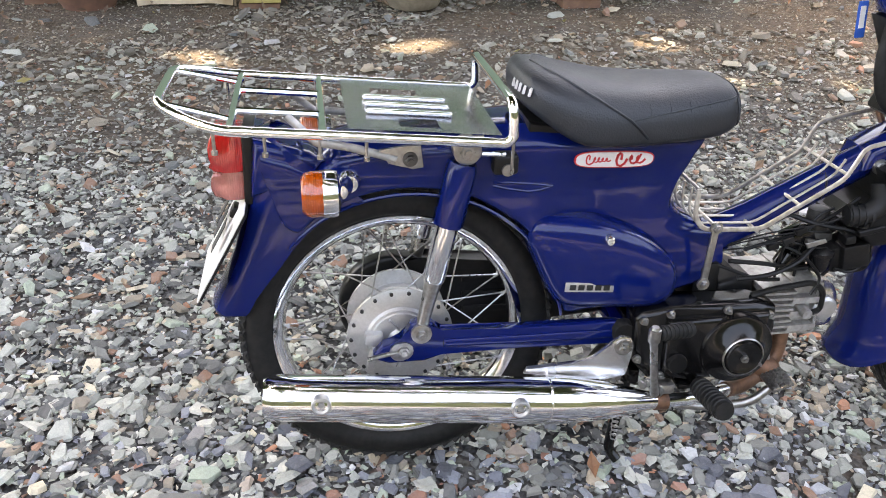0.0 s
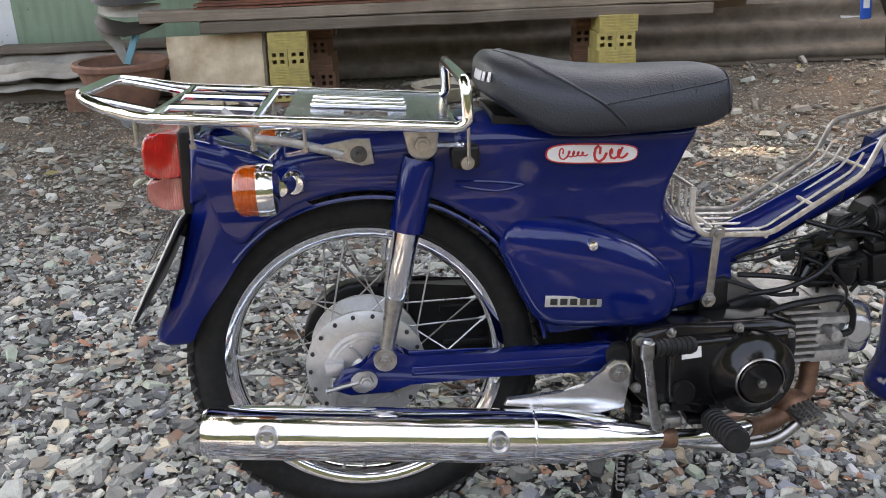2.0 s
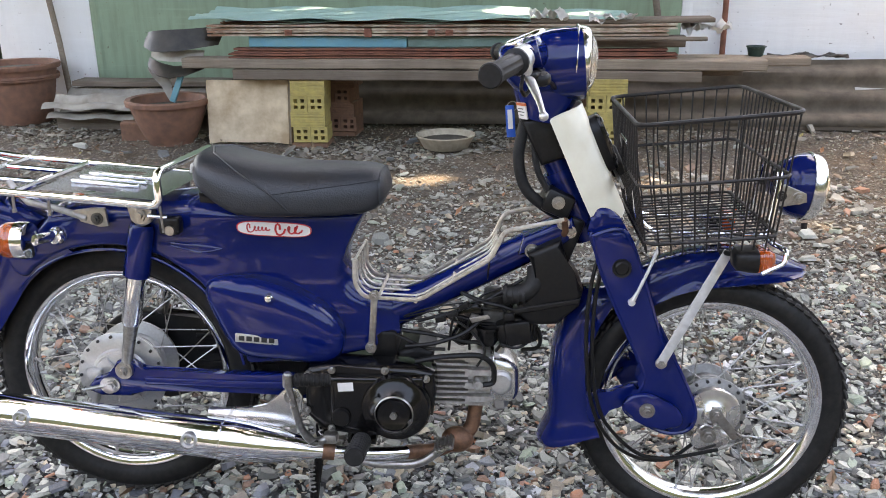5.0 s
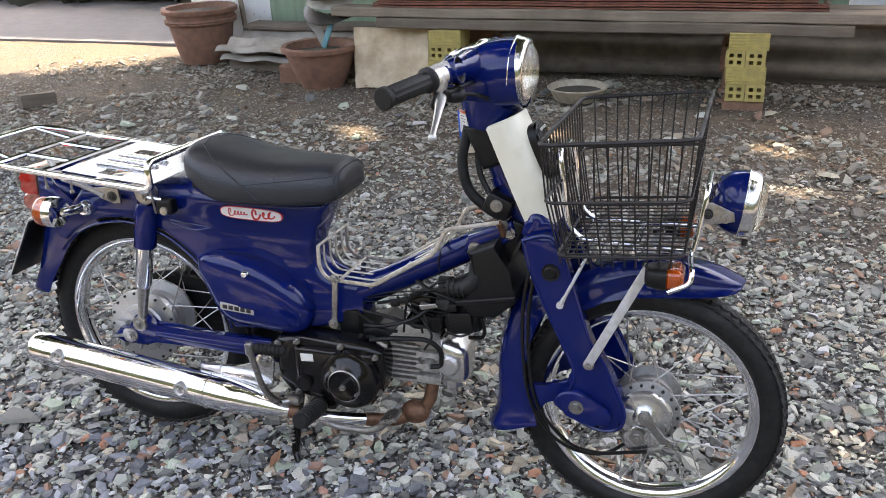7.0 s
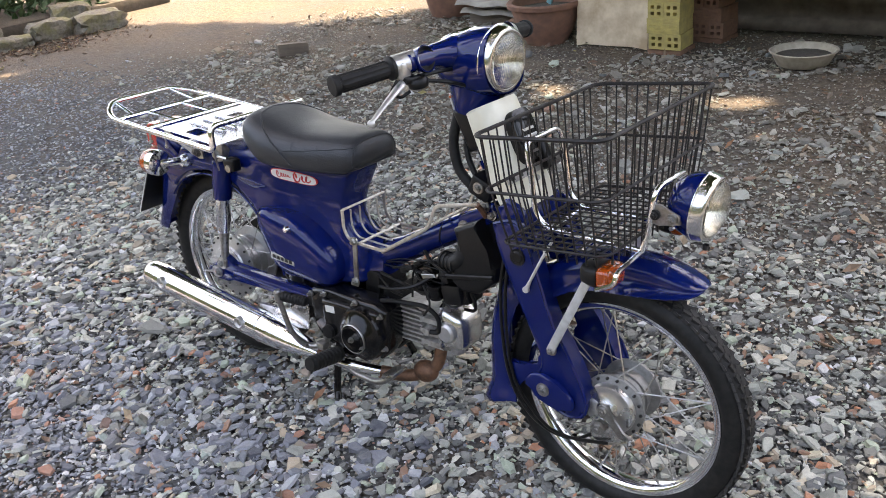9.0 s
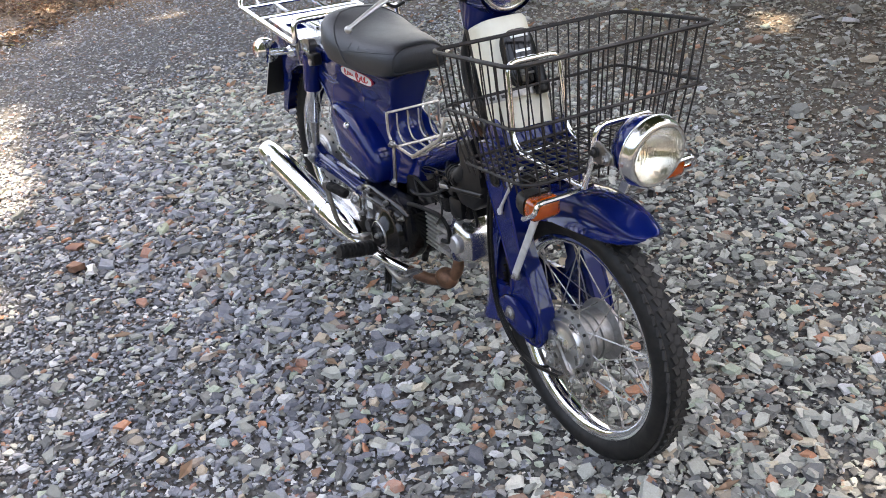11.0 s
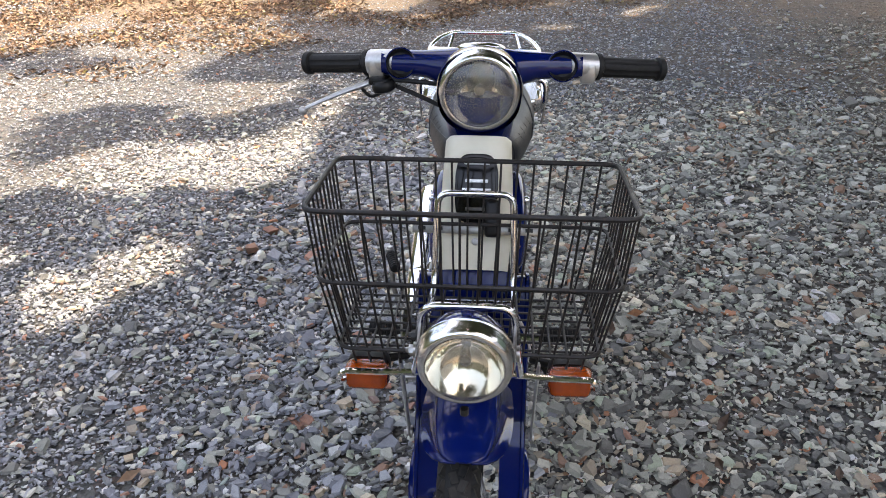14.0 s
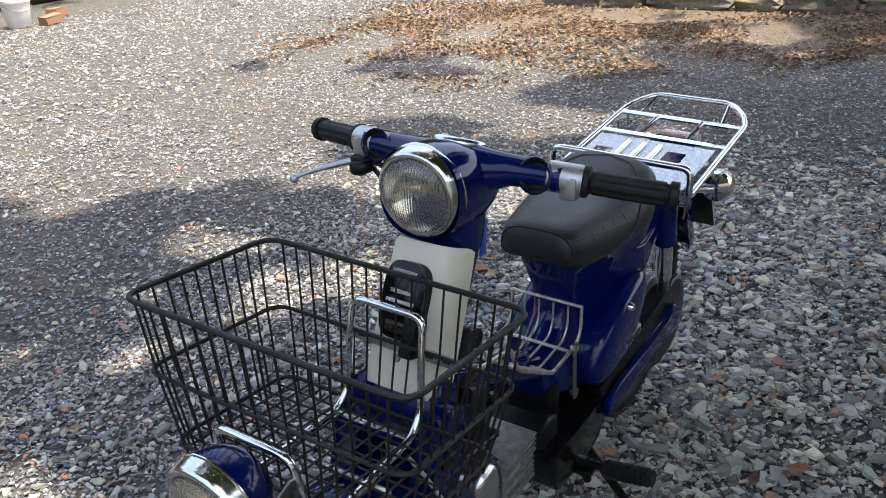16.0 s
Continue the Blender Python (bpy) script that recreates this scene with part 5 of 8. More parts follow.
part("swage", bm, BLUE, body)

st = []
for (ox, oz), (ix, iz), w in zip([(-0.290, 0.351), (-0.299, 0.358), (-0.300, 0.368), (-0.288, 0.390), (-0.272, 0.42), (-0.256, 0.46), (-0.241, 0.51), (-0.228, 0.56), (-0.216, 0.61), (-0.207, 0.650), (-0.19, 0.656)],
                                 [(-0.252, 0.352), (-0.246, 0.355), (-0.240, 0.362), (-0.226, 0.388), (-0.206, 0.415), (-0.186, 0.441), (-0.166, 0.470), (-0.143, 0.497), (-0.112, 0.523), (-0.08, 0.541), (-0.05, 0.552)],
                                 [0.050, 0.054, 0.056, 0.058, 0.060, 0.062, 0.064, 0.066, 0.068, 0.070, 0.072]):
    st.append((ox, oz, ix, iz, w))
fender = part("rear_fender", hood(st), BLUE, bike)
# raised ridge over the lamp
bm = prism(bmesh.new(), [(-0.222, 0.560), (-0.212, 0.652), (-0.13, 0.628), (-0.105, 0.615), (-0.125, 0.60), (-0.18, 0.57)], -0.066, 0.066, 0.014, 3)
part("lamp_ridge", bm, BLUE, fender)


# side covers
def side_cover(s):
    outline = [(0.203, 0.474), (0.205, 0.498), (0.217, 0.512), (0.245, 0.517), (0.303, 0.510), (0.358, 0.494), (0.408, 0.468), (0.441, 0.441), (0.459, 0.414), (0.464, 0.388), (0.457, 0.362), (0.436, 0.347), (0.404, 0.344), (0.345, 0.348), (0.285, 0.353), (0.257, 0.365), (0.238, 0.392), (0.212, 0.450)]
    line = smooth_pairs(outline + outline[:1], 4)[:-1]
    c = Vector((0.335, 0.432))
    rows = []
    for k, y in ((1.0, 0.048), (1.0, 0.080), (0.994, 0.0855), (0.980, 0.0905), (0.957, 0.0950), (0.925, 0.0990), (0.88, 0.1028), (0.82, 0.1060), (0.74, 0.1088), (0.64, 0.1108), (0.50, 0.1126), (0.32, 0.1138), (0.12, 0.1142)):
        rows.append([(c.x + (x - c.x) * k, s * y, c.y + (z - c.y) * k) for x, z in line])
    bm = loft(bmesh.new(), rows)
    bmesh.ops.recalc_face_normals(bm, faces=bm.faces[:])
    ob = part("side_cover", bm, BLUE, bike, "", 60)
    bm = lathe(bmesh.new(), [(0, 0.010), (0.006, 0.009), (0.009, 0.004), (0.009, -0.004)], pose(0.331, s * 0.1085, 0.481) @ (AXLE if s < 0 else AXLE.inverted()), 20)
    part("knob", bm, CHROME, ob, "chrome knob")
    part("badge", slab((0.082, 0.003, 0.017), pose(0.304, s * 0.1120, 0.400, 0, 4.2, 0), 0.001), SILVER, ob, "small silver maker's badge")
    for k in range(5):
        part("badge_mark", slab((0.0105, 0.002, 0.0095), pose(0.304 + (k - 2) * 0.0142, s * 0.1138, 0.400 - (k - 2) * 0.0142 * 0.073, 0, 4.2, 0), 0.0008), BLACK_INK, ob)
    return ob


side_cover(-1)
side_cover(1)

# badge below the saddle
bm = bmesh.new()
flat = pose(0.339, -body_width(0.339, 0.6035) - 0.0055, 0.6035, 9, 4.6, 7.8)
pts = []
for k in range(36):
    a = -2 * math.pi * (k + 0.5) / 36
    pts.append((0.0685 * math.copysign(abs(math.cos(a)) ** 0.5, math.cos(a)), 0.0148 * math.copysign(abs(math.sin(a)) ** 0.7, math.sin(a))))
prism(bm, pts, -0.0015, 0.006, 0)
for v in bm.verts:
    v.co = flat @ v.co
name_plate = part("name_plate", bm, LABEL_RED, bike, "white name plate with red border and script")
bm = prism(bmesh.new(), [(x * 0.97, z * 0.87) for x, z in pts], -0.0025, 0.002, 0)
for v in bm.verts:
    v.co = flat @ v.co
part("face", bm, LABEL_WHITE, name_plate)
bm = bmesh.new()
def squiggle(x0, x1, tall, waves, r):
    n = waves * 8
    pts = [flat @ Vector((x0 + (x1 - x0) * k / n + tall * 0.35 * math.cos(2 * math.pi * k / 8), -0.0028, tall * 0.5 * math.sin(2 * math.pi * k / 8) + tall * 0.12 * math.sin(k * 0.9))) for k in range(n + 1)]
    tube(bm, pts, r, 5, flat=None)


squiggle(-0.049, -0.040, 0.014, 1, 0.0013)
squiggle(-0.037, -0.010, 0.0075, 4, 0.0011)
squiggle(0.004, 0.014, 0.019, 1, 0.0022)
squiggle(0.024, 0.048, 0.012, 2, 0.0018)
tube(bm, [flat @ Vector((0.043, -0.0028, 0.010)), flat @ Vector((0.038, -0.0028, -0.006))], 0.0018, 5)
part("script", bm, LABEL_RED, name_plate)

# saddle
TOPZ = [(0.186, 0.722), (0.191, 0.736), (0.203, 0.745), (0.235, 0.742), (0.28, 0.731), (0.33, 0.720), (0.40, 0.714), (0.46, 0.714), (0.51, 0.713), (0.532, 0.709), (0.542, 0.698), (0.546, 0.680)]
LOWZ = [(0.186, 0.700), (0.193, 0.690), (0.22, 0.670), (0.255, 0.645), (0.285, 0.633), (0.34, 0.630), (0.45, 0.629), (0.505, 0.632), (0.53, 0.641), (0.542, 0.654), (0.546, 0.664)]
HALF = [(0.186, 0.028), (0.1885, 0.052), (0.193, 0.072), (0.200, 0.088), (0.212, 0.102), (0.235, 0.113), (0.28, 0.121), (0.35, 0.116), (0.43, 0.102), (0.49, 0.089), (0.525, 0.079), (0.540, 0.066), (0.546, 0.046)]


def saddle_ring(x):
    t, l, w = curve_at(TOPZ, x), curve_at(LOWZ, x), curve_at(HALF, x)
    ring = []
    for k in range(40):
        a = 2 * math.pi * k / 40
        c, s = math.cos(a), math.sin(a)
        e = 0.62 if s > 0 else 0.22
        y = w * math.copysign(abs(c) ** e, c)
        z = l + (t - l) * (0.30 + (0.70 * s ** 0.82 if s > 0 else -0.30 * abs(s) ** 0.6))
        ring.append((x, y, z))
    return ring


xs = [0.186, 0.1868, 0.1885, 0.1905, 0.193, 0.1965, 0.200, 0.206, 0.212, 0.222, 0.24, 0.26, 0.28, 0.31, 0.34, 0.37, 0.40, 0.43, 0.46, 0.485, 0.505, 0.518, 0.528, 0.535, 0.540, 0.5435, 0.546]
saddle = part("saddle", loft(bmesh.new(), [saddle_ring(x) for x in xs]), SEAT_MAT, bike, "black grained vinyl saddle with piped seams", 60)


def on_saddle(x, z, s):
    """A spot on the saddle's flank at height z, just proud of the vinyl."""
    flank = sorted((p for p in saddle_ring(x) if p[1] * s >= -1e-6), key=lambda p: p[2])
    for a, b in zip(flank, flank[1:]):
        if a[2] <= z <= b[2]:
            k = (z - a[2]) / max(1e-6, b[2] - a[2])
            return Vector((x, a[1] + (b[1] - a[1]) * k + s * 0.0006, z + 0.0003))
    p = flank[-1] if z > flank[-1][2] else flank[0]
    return Vector((x, p[1] if abs(p[1]) > 0.002 else 0.0, p[2]))


DIAGONAL = [(0.214, 0.7445), (0.23, 0.7405), (0.246, 0.7345), (0.262, 0.7265), (0.28, 0.7165), (0.296, 0.7075), (0.313, 0.697), (0.33, 0.6865), (0.345, 0.6765), (0.358, 0.665), (0.372, 0.650), (0.386, 0.634)]
for s in (-1, 1):
    part("piping", tube(bmesh.new(), [on_saddle(x, z, s) for x, z in DIAGONAL], 0.0021, 6), SEAT_MAT, saddle)
    part("side_seam", tube(bmesh.new(), [on_saddle(0.345 + 0.188 * k / 12, 0.6765 + 0.018 * k / 12, s) for k in range(13)], 0.0011, 6), SEAT_MAT, saddle)
    for x in (0.378, 0.412, 0.446, 0.480):
        part("seam", tube(bmesh.new(), [on_saddle(x, 0.681 + (curve_at(TOPZ, x) - 0.700) * k / 8, s) - Vector((0, s * 0.0004, 0)) for k in range(9)], 0.0004, 5), SEAT_MAT, saddle)
bm = bmesh.new()
tube(bm, [Vector((0.5355, p[1] * 1.012, (p[2] - 0.675) * 1.012 + 0.675)) for p in saddle_ring(0.5355)], 0.0022, 6, True)
part("nose_piping", bm, SEAT_MAT, saddle)
bm = bmesh.new()
for k in range(5):
    y = 0.018 + 0.0155 * k
    x = curve_at([(0.0, 0.1855), (0.028, 0.186), (0.052, 0.1885), (0.072, 0.193), (0.088, 0.200), (0.102, 0.212)], y / 0.97)
    box(bm, (0.004, 0.0115, 0.0125), pose(x + 0.0005, -y, 0.7165, 0, 14, -4 - 0.5 * y * 1000 * 0.75))
part("saddle_marks", bm, LABEL_WHITE, saddle, "white maker's marks")
bm = prism(bmesh.new(), [(0.20, 0.668), (0.30, 0.648), (0.49, 0.642), (0.49, 0.632), (0.2, 0.64)], -0.07, 0.07, 0.004)
part("saddle_base", bm, BLACK_PLASTIC, saddle)

# rear rack
RW = 0.152


def rack_z(x):
    return 0.676 - 0.085 * x


rack_path = []
for s in (-1, 1):
    rack_path.append([(0.156, s * RW, rack_z(0.15) + 0.058), (0.158, s * RW, rack_z(0.15) + 0.008), (0.148, s * RW, rack_z(0.15)), (-0.25, s * RW, rack_z(-0.25)), (-0.29, s * (RW - 0.015), rack_z(-0.28) + 0.008), (-0.335, s * (RW - 0.055), 0.722)])
loop = [Vector(p) for p in rack_path[0]] + [Vector(p) for p in rack_path[1][::-1]]
bm = tube(bmesh.new(), rounded(loop, 0.03, 5, True), 0.0075, 10, True)
rack = part("rear_rack", bm, CHROME, bike, "chromed tube carrier rack")
for x in (-0.235, -0.11):
    bm = tube(bmesh.new(), [(x, -RW, rack_z(x)), (x, RW, rack_z(x))], 0.0062, 8)
    part("cross_bar", bm, CHROME, rack)
for s in (-1, 1):
    bm = tube(bmesh.new(), [(-0.235, s * 0.055, rack_z(-0.235)), (-0.11, s * 0.055, rack_z(-0.11))], 0.0055, 8)
    part("long_bar", bm, CHROME, rack)
    bm = tube(bmesh.new(), [(-0.235, s * 0.10, rack_z(-0.235)), (-0.33, s * 0.09, 0.72)], 0.0045, 8)
    part("end_bar", bm, CHROME, rack)
# plate with two raised ribs, built round its openings
tilt = math.degrees(math.atan(0.085))
bm = bmesh.new()
px = [-0.075, -0.055, -0.03, 0.0, 0.045, 0.058, 0.072, 0.145]
py = [-0.135, -0.115, -0.075, 0.042, 0.085, 0.135]
open_cells = {(i, j) for i in range(7) for j in range(5) if (2 <= i <= 3 and j == 3) or (3 <= i <= 4 and j == 1)}
net = {(i, j): bm.verts.new((x, y, rack_z(x) + 0.006)) for i, x in enumerate(px) for j, y in enumerate(py)}
for i in range(7):
    for j in range(5):
        if (i, j) not in open_cells:
            bm.faces.new((net[i, j], net[i + 1, j], net[i + 1, j + 1], net[i, j + 1]))
bmesh.ops.solidify(bm, geom=bm.faces[:], thickness=0.003)
plate = part("plate", bm, BEZEL, rack, "flat chromed plate with openings")
for y in (-0.055, -0.018, 0.02):
    bm = slab((0.13, 0.015, 0.008), pose(0.02, y, rack_z(0.02) + 0.010, 0, tilt, 0), 0.0035, 3)
    part("rib", bm, CHROME, plate)
for s in (-1, 1):
    for x in (-0.258, -0.19, -0.115, -0.05):
        bm = tube(bmesh.new(), [(x, s * (RW - 0.012), rack_z(x) - 0.004), (x, s * (RW - 0.012), rack_z(x) - 0.034)], 0.0026, 6)
        lathe(bm, [(0, -0.004), (0.0045, -0.003), (0.0045, 0.003), (0, 0.004)], pose(x, s * (RW - 0.012), rack_z(x) - 0.036), 8)
        part("hook", bm, STEEL, rack)
    bm = tube(bmesh.new(), [(-0.16, s * 0.07, rack_z(-0.16)), (-0.12, s * 0.082, 0.652), (-0.07, s * 0.090, 0.645), (-0.03, s * 0.094, 0.634), (-0.004, s * 0.096, 0.626)], 0.0062, 10)
    part("stay", bm, GREASY, rack, "dull steel stay")
    bm = prism(bmesh.new(), [(-0.03, 0.641), (0.012, 0.647), (0.032, 0.646), (0.036, 0.612), (0.020, 0.610), (-0.016, 0.620)], s * 0.092, s * 0.098, 0.001)
    part("stay_plate", bm, STEEL, rack)
    bolt(0.016, s * 0.098 if s < 0 else 0.10, 0.626, 0.0085, rack, material=GRIME)
    bm = prism(bmesh.new(), [(0.075, 0.66), (0.125, 0.66), (0.12, 0.625), (0.082, 0.625)], s * 0.1, s * 0.104, 0.001)
    part("bracket", bm, STEEL, rack)
    bm = tube(bmesh.new(), [(0.158, s * RW, rack_z(0.15)), (0.158, s * (RW - 0.006), rack_z(0.15) - 0.05)], 0.0024, 6)
    part("hook", bm, STEEL, rack)

# helmet lock
bm = slab((0.038, 0.028, 0.032), pose(0.157, -0.105, 0.617), 0.006, 3)
lock = part("helmet_lock", bm, BLACK_PLASTIC, bike, "small black helmet lock")
part("key_barrel", lathe(bmesh.new(), [(0, 0.003), (0.009, 0.003), (0.010, -0.002)], pose(0.159, -0.119, 0.610) @ AXLE, 20), STEEL, lock)
part("latch", tube(bmesh.new(), [(0.12, -0.115, 0.636), (0.155, -0.115, 0.634)], 0.004, 8), CHROME, lock)

# tail lamp, number plate, rear indicators
bulge = smooth_pairs([(-0.226, 0.657), (-0.262, 0.660), (-0.276, 0.650), (-0.279, 0.628), (-0.275, 0.608), (-0.271, 0.598), (-0.226, 0.598)], 3)
lamp = part("tail_lamp", prism(bmesh.new(), bulge, -0.046, 0.046, 0.008, 3), RED_LENS, bike, "red tail lamp with clear lower strip")
bulge = smooth_pairs([(-0.226, 0.5965), (-0.270, 0.5965), (-0.278, 0.588), (-0.279, 0.570), (-0.272, 0.556), (-0.228, 0.551)], 3)
part("lower_lens", prism(bmesh.new(), bulge, -0.044, 0.044, 0.007, 3), lens_mat("clear_lens", (0.66, 0.20, 0.17), 0.10, 0.5), lamp, "paler red lower lens")
part("backing", prism(bmesh.new(), [(-0.228, 0.660), (-0.211, 0.660), (-0.218, 0.545), (-0.232, 0.546)], -0.05, 0.05, 0.004), BLACK_PLASTIC, lamp)
bm = slab((0.0025, 0.19, 0.165), pose(-0.272, 0, 0.478, 0, 30, 0), 0.001)
plate = part("number_plate", bm, LABEL_WHITE, bike, "white number plate")
bm = bmesh.new()
for k in range(3):
    box(bm, (0.001, 0.03, 0.05), pose(-0.2745, -0.055 + k * 0.055, 0.5, 0, 30, 0))
part("plate_marks", bm, BLACK_INK, plate)
part("plate_holder", slab((0.004, 0.188, 0.16), pose(-0.268, 0, 0.4775, 0, 30, 0), 0.0015), BLACK_PLASTIC, plate, "black plate holder")
part("plate_arm", slab((0.05, 0.03, 0.02), pose(-0.235, 0, 0.51, 0, 25, 0), 0.004), BLACK_PLASTIC, plate)
for s in (-1, 1):
    m = pose(-0.112, s * 0.141, 0.595) @ Matrix.Rotation(radians(-90), 4, "Y")
    prof = [(0, 0.034), (0.026, 0.032), (0.032, 0.026), (0.0335, 0.018), (0.0335, 0.0)]
    sig = part("rear_indicator", lathe(bmesh.new(), prof, m, 28), ORANGE_LENS, bike, "orange indicator with chrome body")
    part("shell", lathe(bmesh.new(), [(0.0345, 0.002), (0.0345, -0.012), (0.0325, -0.019), (0.014, -0.025), (0.0, -0.026)], m, 28), CHROME, sig)
    bm = tube(bmesh.new(), [(-0.088, s * 0.137, 0.594), (-0.080, s * 0.112, 0.592), (-0.076, s * 0.078, 0.590)], 0.0105, 12)
    part("stalk", bm, CHROME, sig)
    bm = lathe(bmesh.new(), [(0, 0.014), (0.013, 0.013), (0.015, 0.008), (0.0175, 0.005), (0.0185, -0.006)], pose(-0.074, s * 0.079, 0.588) @ (AXLE if s < 0 else AXLE.inverted()), 20)
    part("base", bm, CHROME, sig)

# exhaust
MUF = [Vector((-0.222, -0.146, 0.259)), Vector((0.265, -0.143, 0.206))]
way = (MUF[1] - MUF[0])
m = Matrix.Translation(MUF[0]) @ way.to_track_quat("Z", "Y").to_matrix().to_4x4()
L = way.length
bm = lathe(bmesh.new(), [(0.012, 0.006), (0.014, -0.002), (0.031, -0.002), (0.0345, 0.004), (0.0365, 0.012), (0.0375, 0.05), (0.0385, L * 0.5), (0.0390, L), (0.0380, L + 0.02), (0.032, L + 0.075), (0.022, L + 0.128), (0.0135, L + 0.165), (0.0125, L + 0.175)], m, 40)
muffler = part("muffler", bm, CHROME, bike, "long chromed muffler with rust specks")
for bx, bz in ((-0.134, 0.261), (0.183, 0.224)):
    bm = lathe(bmesh.new(), [(0.0, -0.0035), (0.0085, -0.0035), (0.0105, -0.0005), (0.0128, 0.0032), (0.0152, 0.0022), (0.0160, -0.010)], pose(bx, -0.1835, bz) @ AXLE, 28)
    part("dimple", bm, ALLOY, muffler, "pressed dimple with screw")
    part("dimple_screw", lathe(bmesh.new(), [(0.0, 0.001), (0.0045, 0.001), (0.0056, 0.0), (0.006, -0.005)], pose(bx, -0.1835, bz) @ AXLE, 6), GREASY, muffler)
bm = bmesh.new()
tube(bm, [m @ Vector((0.0392 * math.cos(a), 0.0392 * math.sin(a), L - 0.03)) for a in [2 * math.pi * k / 40 for k in range(40)]], 0.0020, 8, True)
part("shield_edge", bm, CHROME, muffler)
p_end = m @ Vector((0, 0, L + 0.17))
bm = tube(bmesh.new(), rounded([p_end, (0.50, -0.128, 0.176), (0.585, -0.092, 0.163)], 0.04), 0.0125, 14)
part("down_pipe", bm, CHROME, muffler)
part("clamp", tube(bmesh.new(), [p_end - Vector((0.008, 0, 0)), p_end + Vector((0.014, 0.003, -0.003))], 0.0155, 14), RUST_PIPE, muffler, "rusty clamp")
bm = tube(bmesh.new(), rounded([(0.58, -0.094, 0.164), (0.63, -0.066, 0.152), (0.668, -0.045, 0.160), (0.705, -0.03, 0.185), (0.712, -0.022, 0.235)], 0.03, 5), 0.0145, 14)
part("header_pipe", bm, RUST_PIPE, muffler, "browned steel header pipe")
bm = bmesh.new()
bmesh.ops.create_uvsphere(bm, u_segments=18, v_segments=10, radius=0.026)
for v in bm.verts:
    v.co = Vector((v.co.x * 1.25, v.co.y, v.co.z)) + Vector((0.676, -0.042, 0.168))
part("header_bulge", bm, RUST_PIPE, muffler)
bm = prism(bmesh.new(), [(0.20, 0.250), (0.205, 0.262), (0.29, 0.262), (0.32, 0.270), (0.348, 0.300), (0.362, 0.310), (0.380, 0.306), (0.388, 0.290), (0.378, 0.232), (0.34, 0.225)], -0.124, -0.116, 0.003, 2)
part("hanger", bm, POLISHED, muffler, "cast alloy hanger plate")
bolt(0.368, -0.125, 0.290, 0.011, muffler)

# engine
case = [(0.388, 0.335), (0.40, 0.348), (0.455, 0.352), (0.60, 0.352), (0.637, 0.340), (0.640, 0.30), (0.632, 0.245), (0.606, 0.212), (0.50, 0.208), (0.42, 0.216), (0.392, 0.25)]
bm = prism(bmesh.new(), case, -0.118, -0.056, 0.012, 3)
prism(bm, [(x, min(z, 0.312)) for x, z in case], -0.06, 0.10, 0.012, 3)
prism(bm, [(0.44, 0.335), (0.62, 0.338), (0.62, 0.235), (0.52, 0.215), (0.44, 0.235)], -0.132, -0.1, 0.012, 3)
engine = part("engine", bm, BLACK_GLOSS, bike, "black enamelled engine case")
bm = lathe(bmesh.new(), [(0.0, 0.030), (0.026, 0.030), (0.0275, 0.031), (0.0295, 0.031), (0.0305, 0.028), (0.052, 0.006), (0.062, 0.004), (0.066, -0.004), (0.066, -0.02)], pose(0.565, -0.133, 0.275) @ AXLE, 12 * 4)
part("clutch_cover", bm, BLACK_GLOSS, engine)
# steel ring put in for the bright arc reflected on the clutch cover
part("cover_glint", lathe(bmesh.new(), [(0.0335, 0.0268), (0.0345, 0.0282), (0.0362, 0.0262), (0.0358, 0.023)], pose(0.565, -0.133, 0.275) @ AXLE, 40), STEEL, engine, "thin bright ring for the glint on the cover")
bolt(0.594, -0.158, 0.262, 0.004, engine)
bolt(0.565, -0.160, 0.275, 0.008, engine)
for bx, bz in ((0.40, 0.335), (0.395, 0.262), (0.445, 0.345), (0.545, 0.345), (0.622, 0.330), (0.628, 0.25), (0.60, 0.222), (0.44, 0.225)):
    bolt(bx, -0.121, bz, 0.0055, engine)
part("filler_cap", lathe(bmesh.new(), [(0, 0.010), (0.016, 0.010), (0.018, 0.004), (0.018, -0.01)], pose(0.462, -0.130, 0.255) @ AXLE, 20), BLACK_PLASTIC, engine)
part("maker_label", slab((0.029, 0.001, 0.017), pose(0.472, -0.1328, 0.316, 0, -4, 0)), LABEL_WHITE, engine, "small pale sticker")
def finned(x0, x1, y0, y1, z0, z1, count, proud):
    """A block with flat fins all round, as one closed surface."""
    rows = []
    pitch = (z1 - z0) / count
    for k in range(count):
        z = z0 + k * pitch
        for dz, out in ((0.0, 0.0), (pitch * 0.52, 0.0), (pitch * 0.56, proud), (pitch * 0.96, proud)):
            rows.append([(x0 - out * 0.2, y0 - out, z + dz), (x1 + out * 0.2, y0 - out, z + dz), (x1 + out * 0.2, y1 + out, z + dz), (x0 - out * 0.2, y1 + out, z + dz)])
    rows.append([(x0, y0, z1), (x1, y0, z1), (x1, y1, z1), (x0, y1, z1)])
    return loft(bmesh.new(), rows)


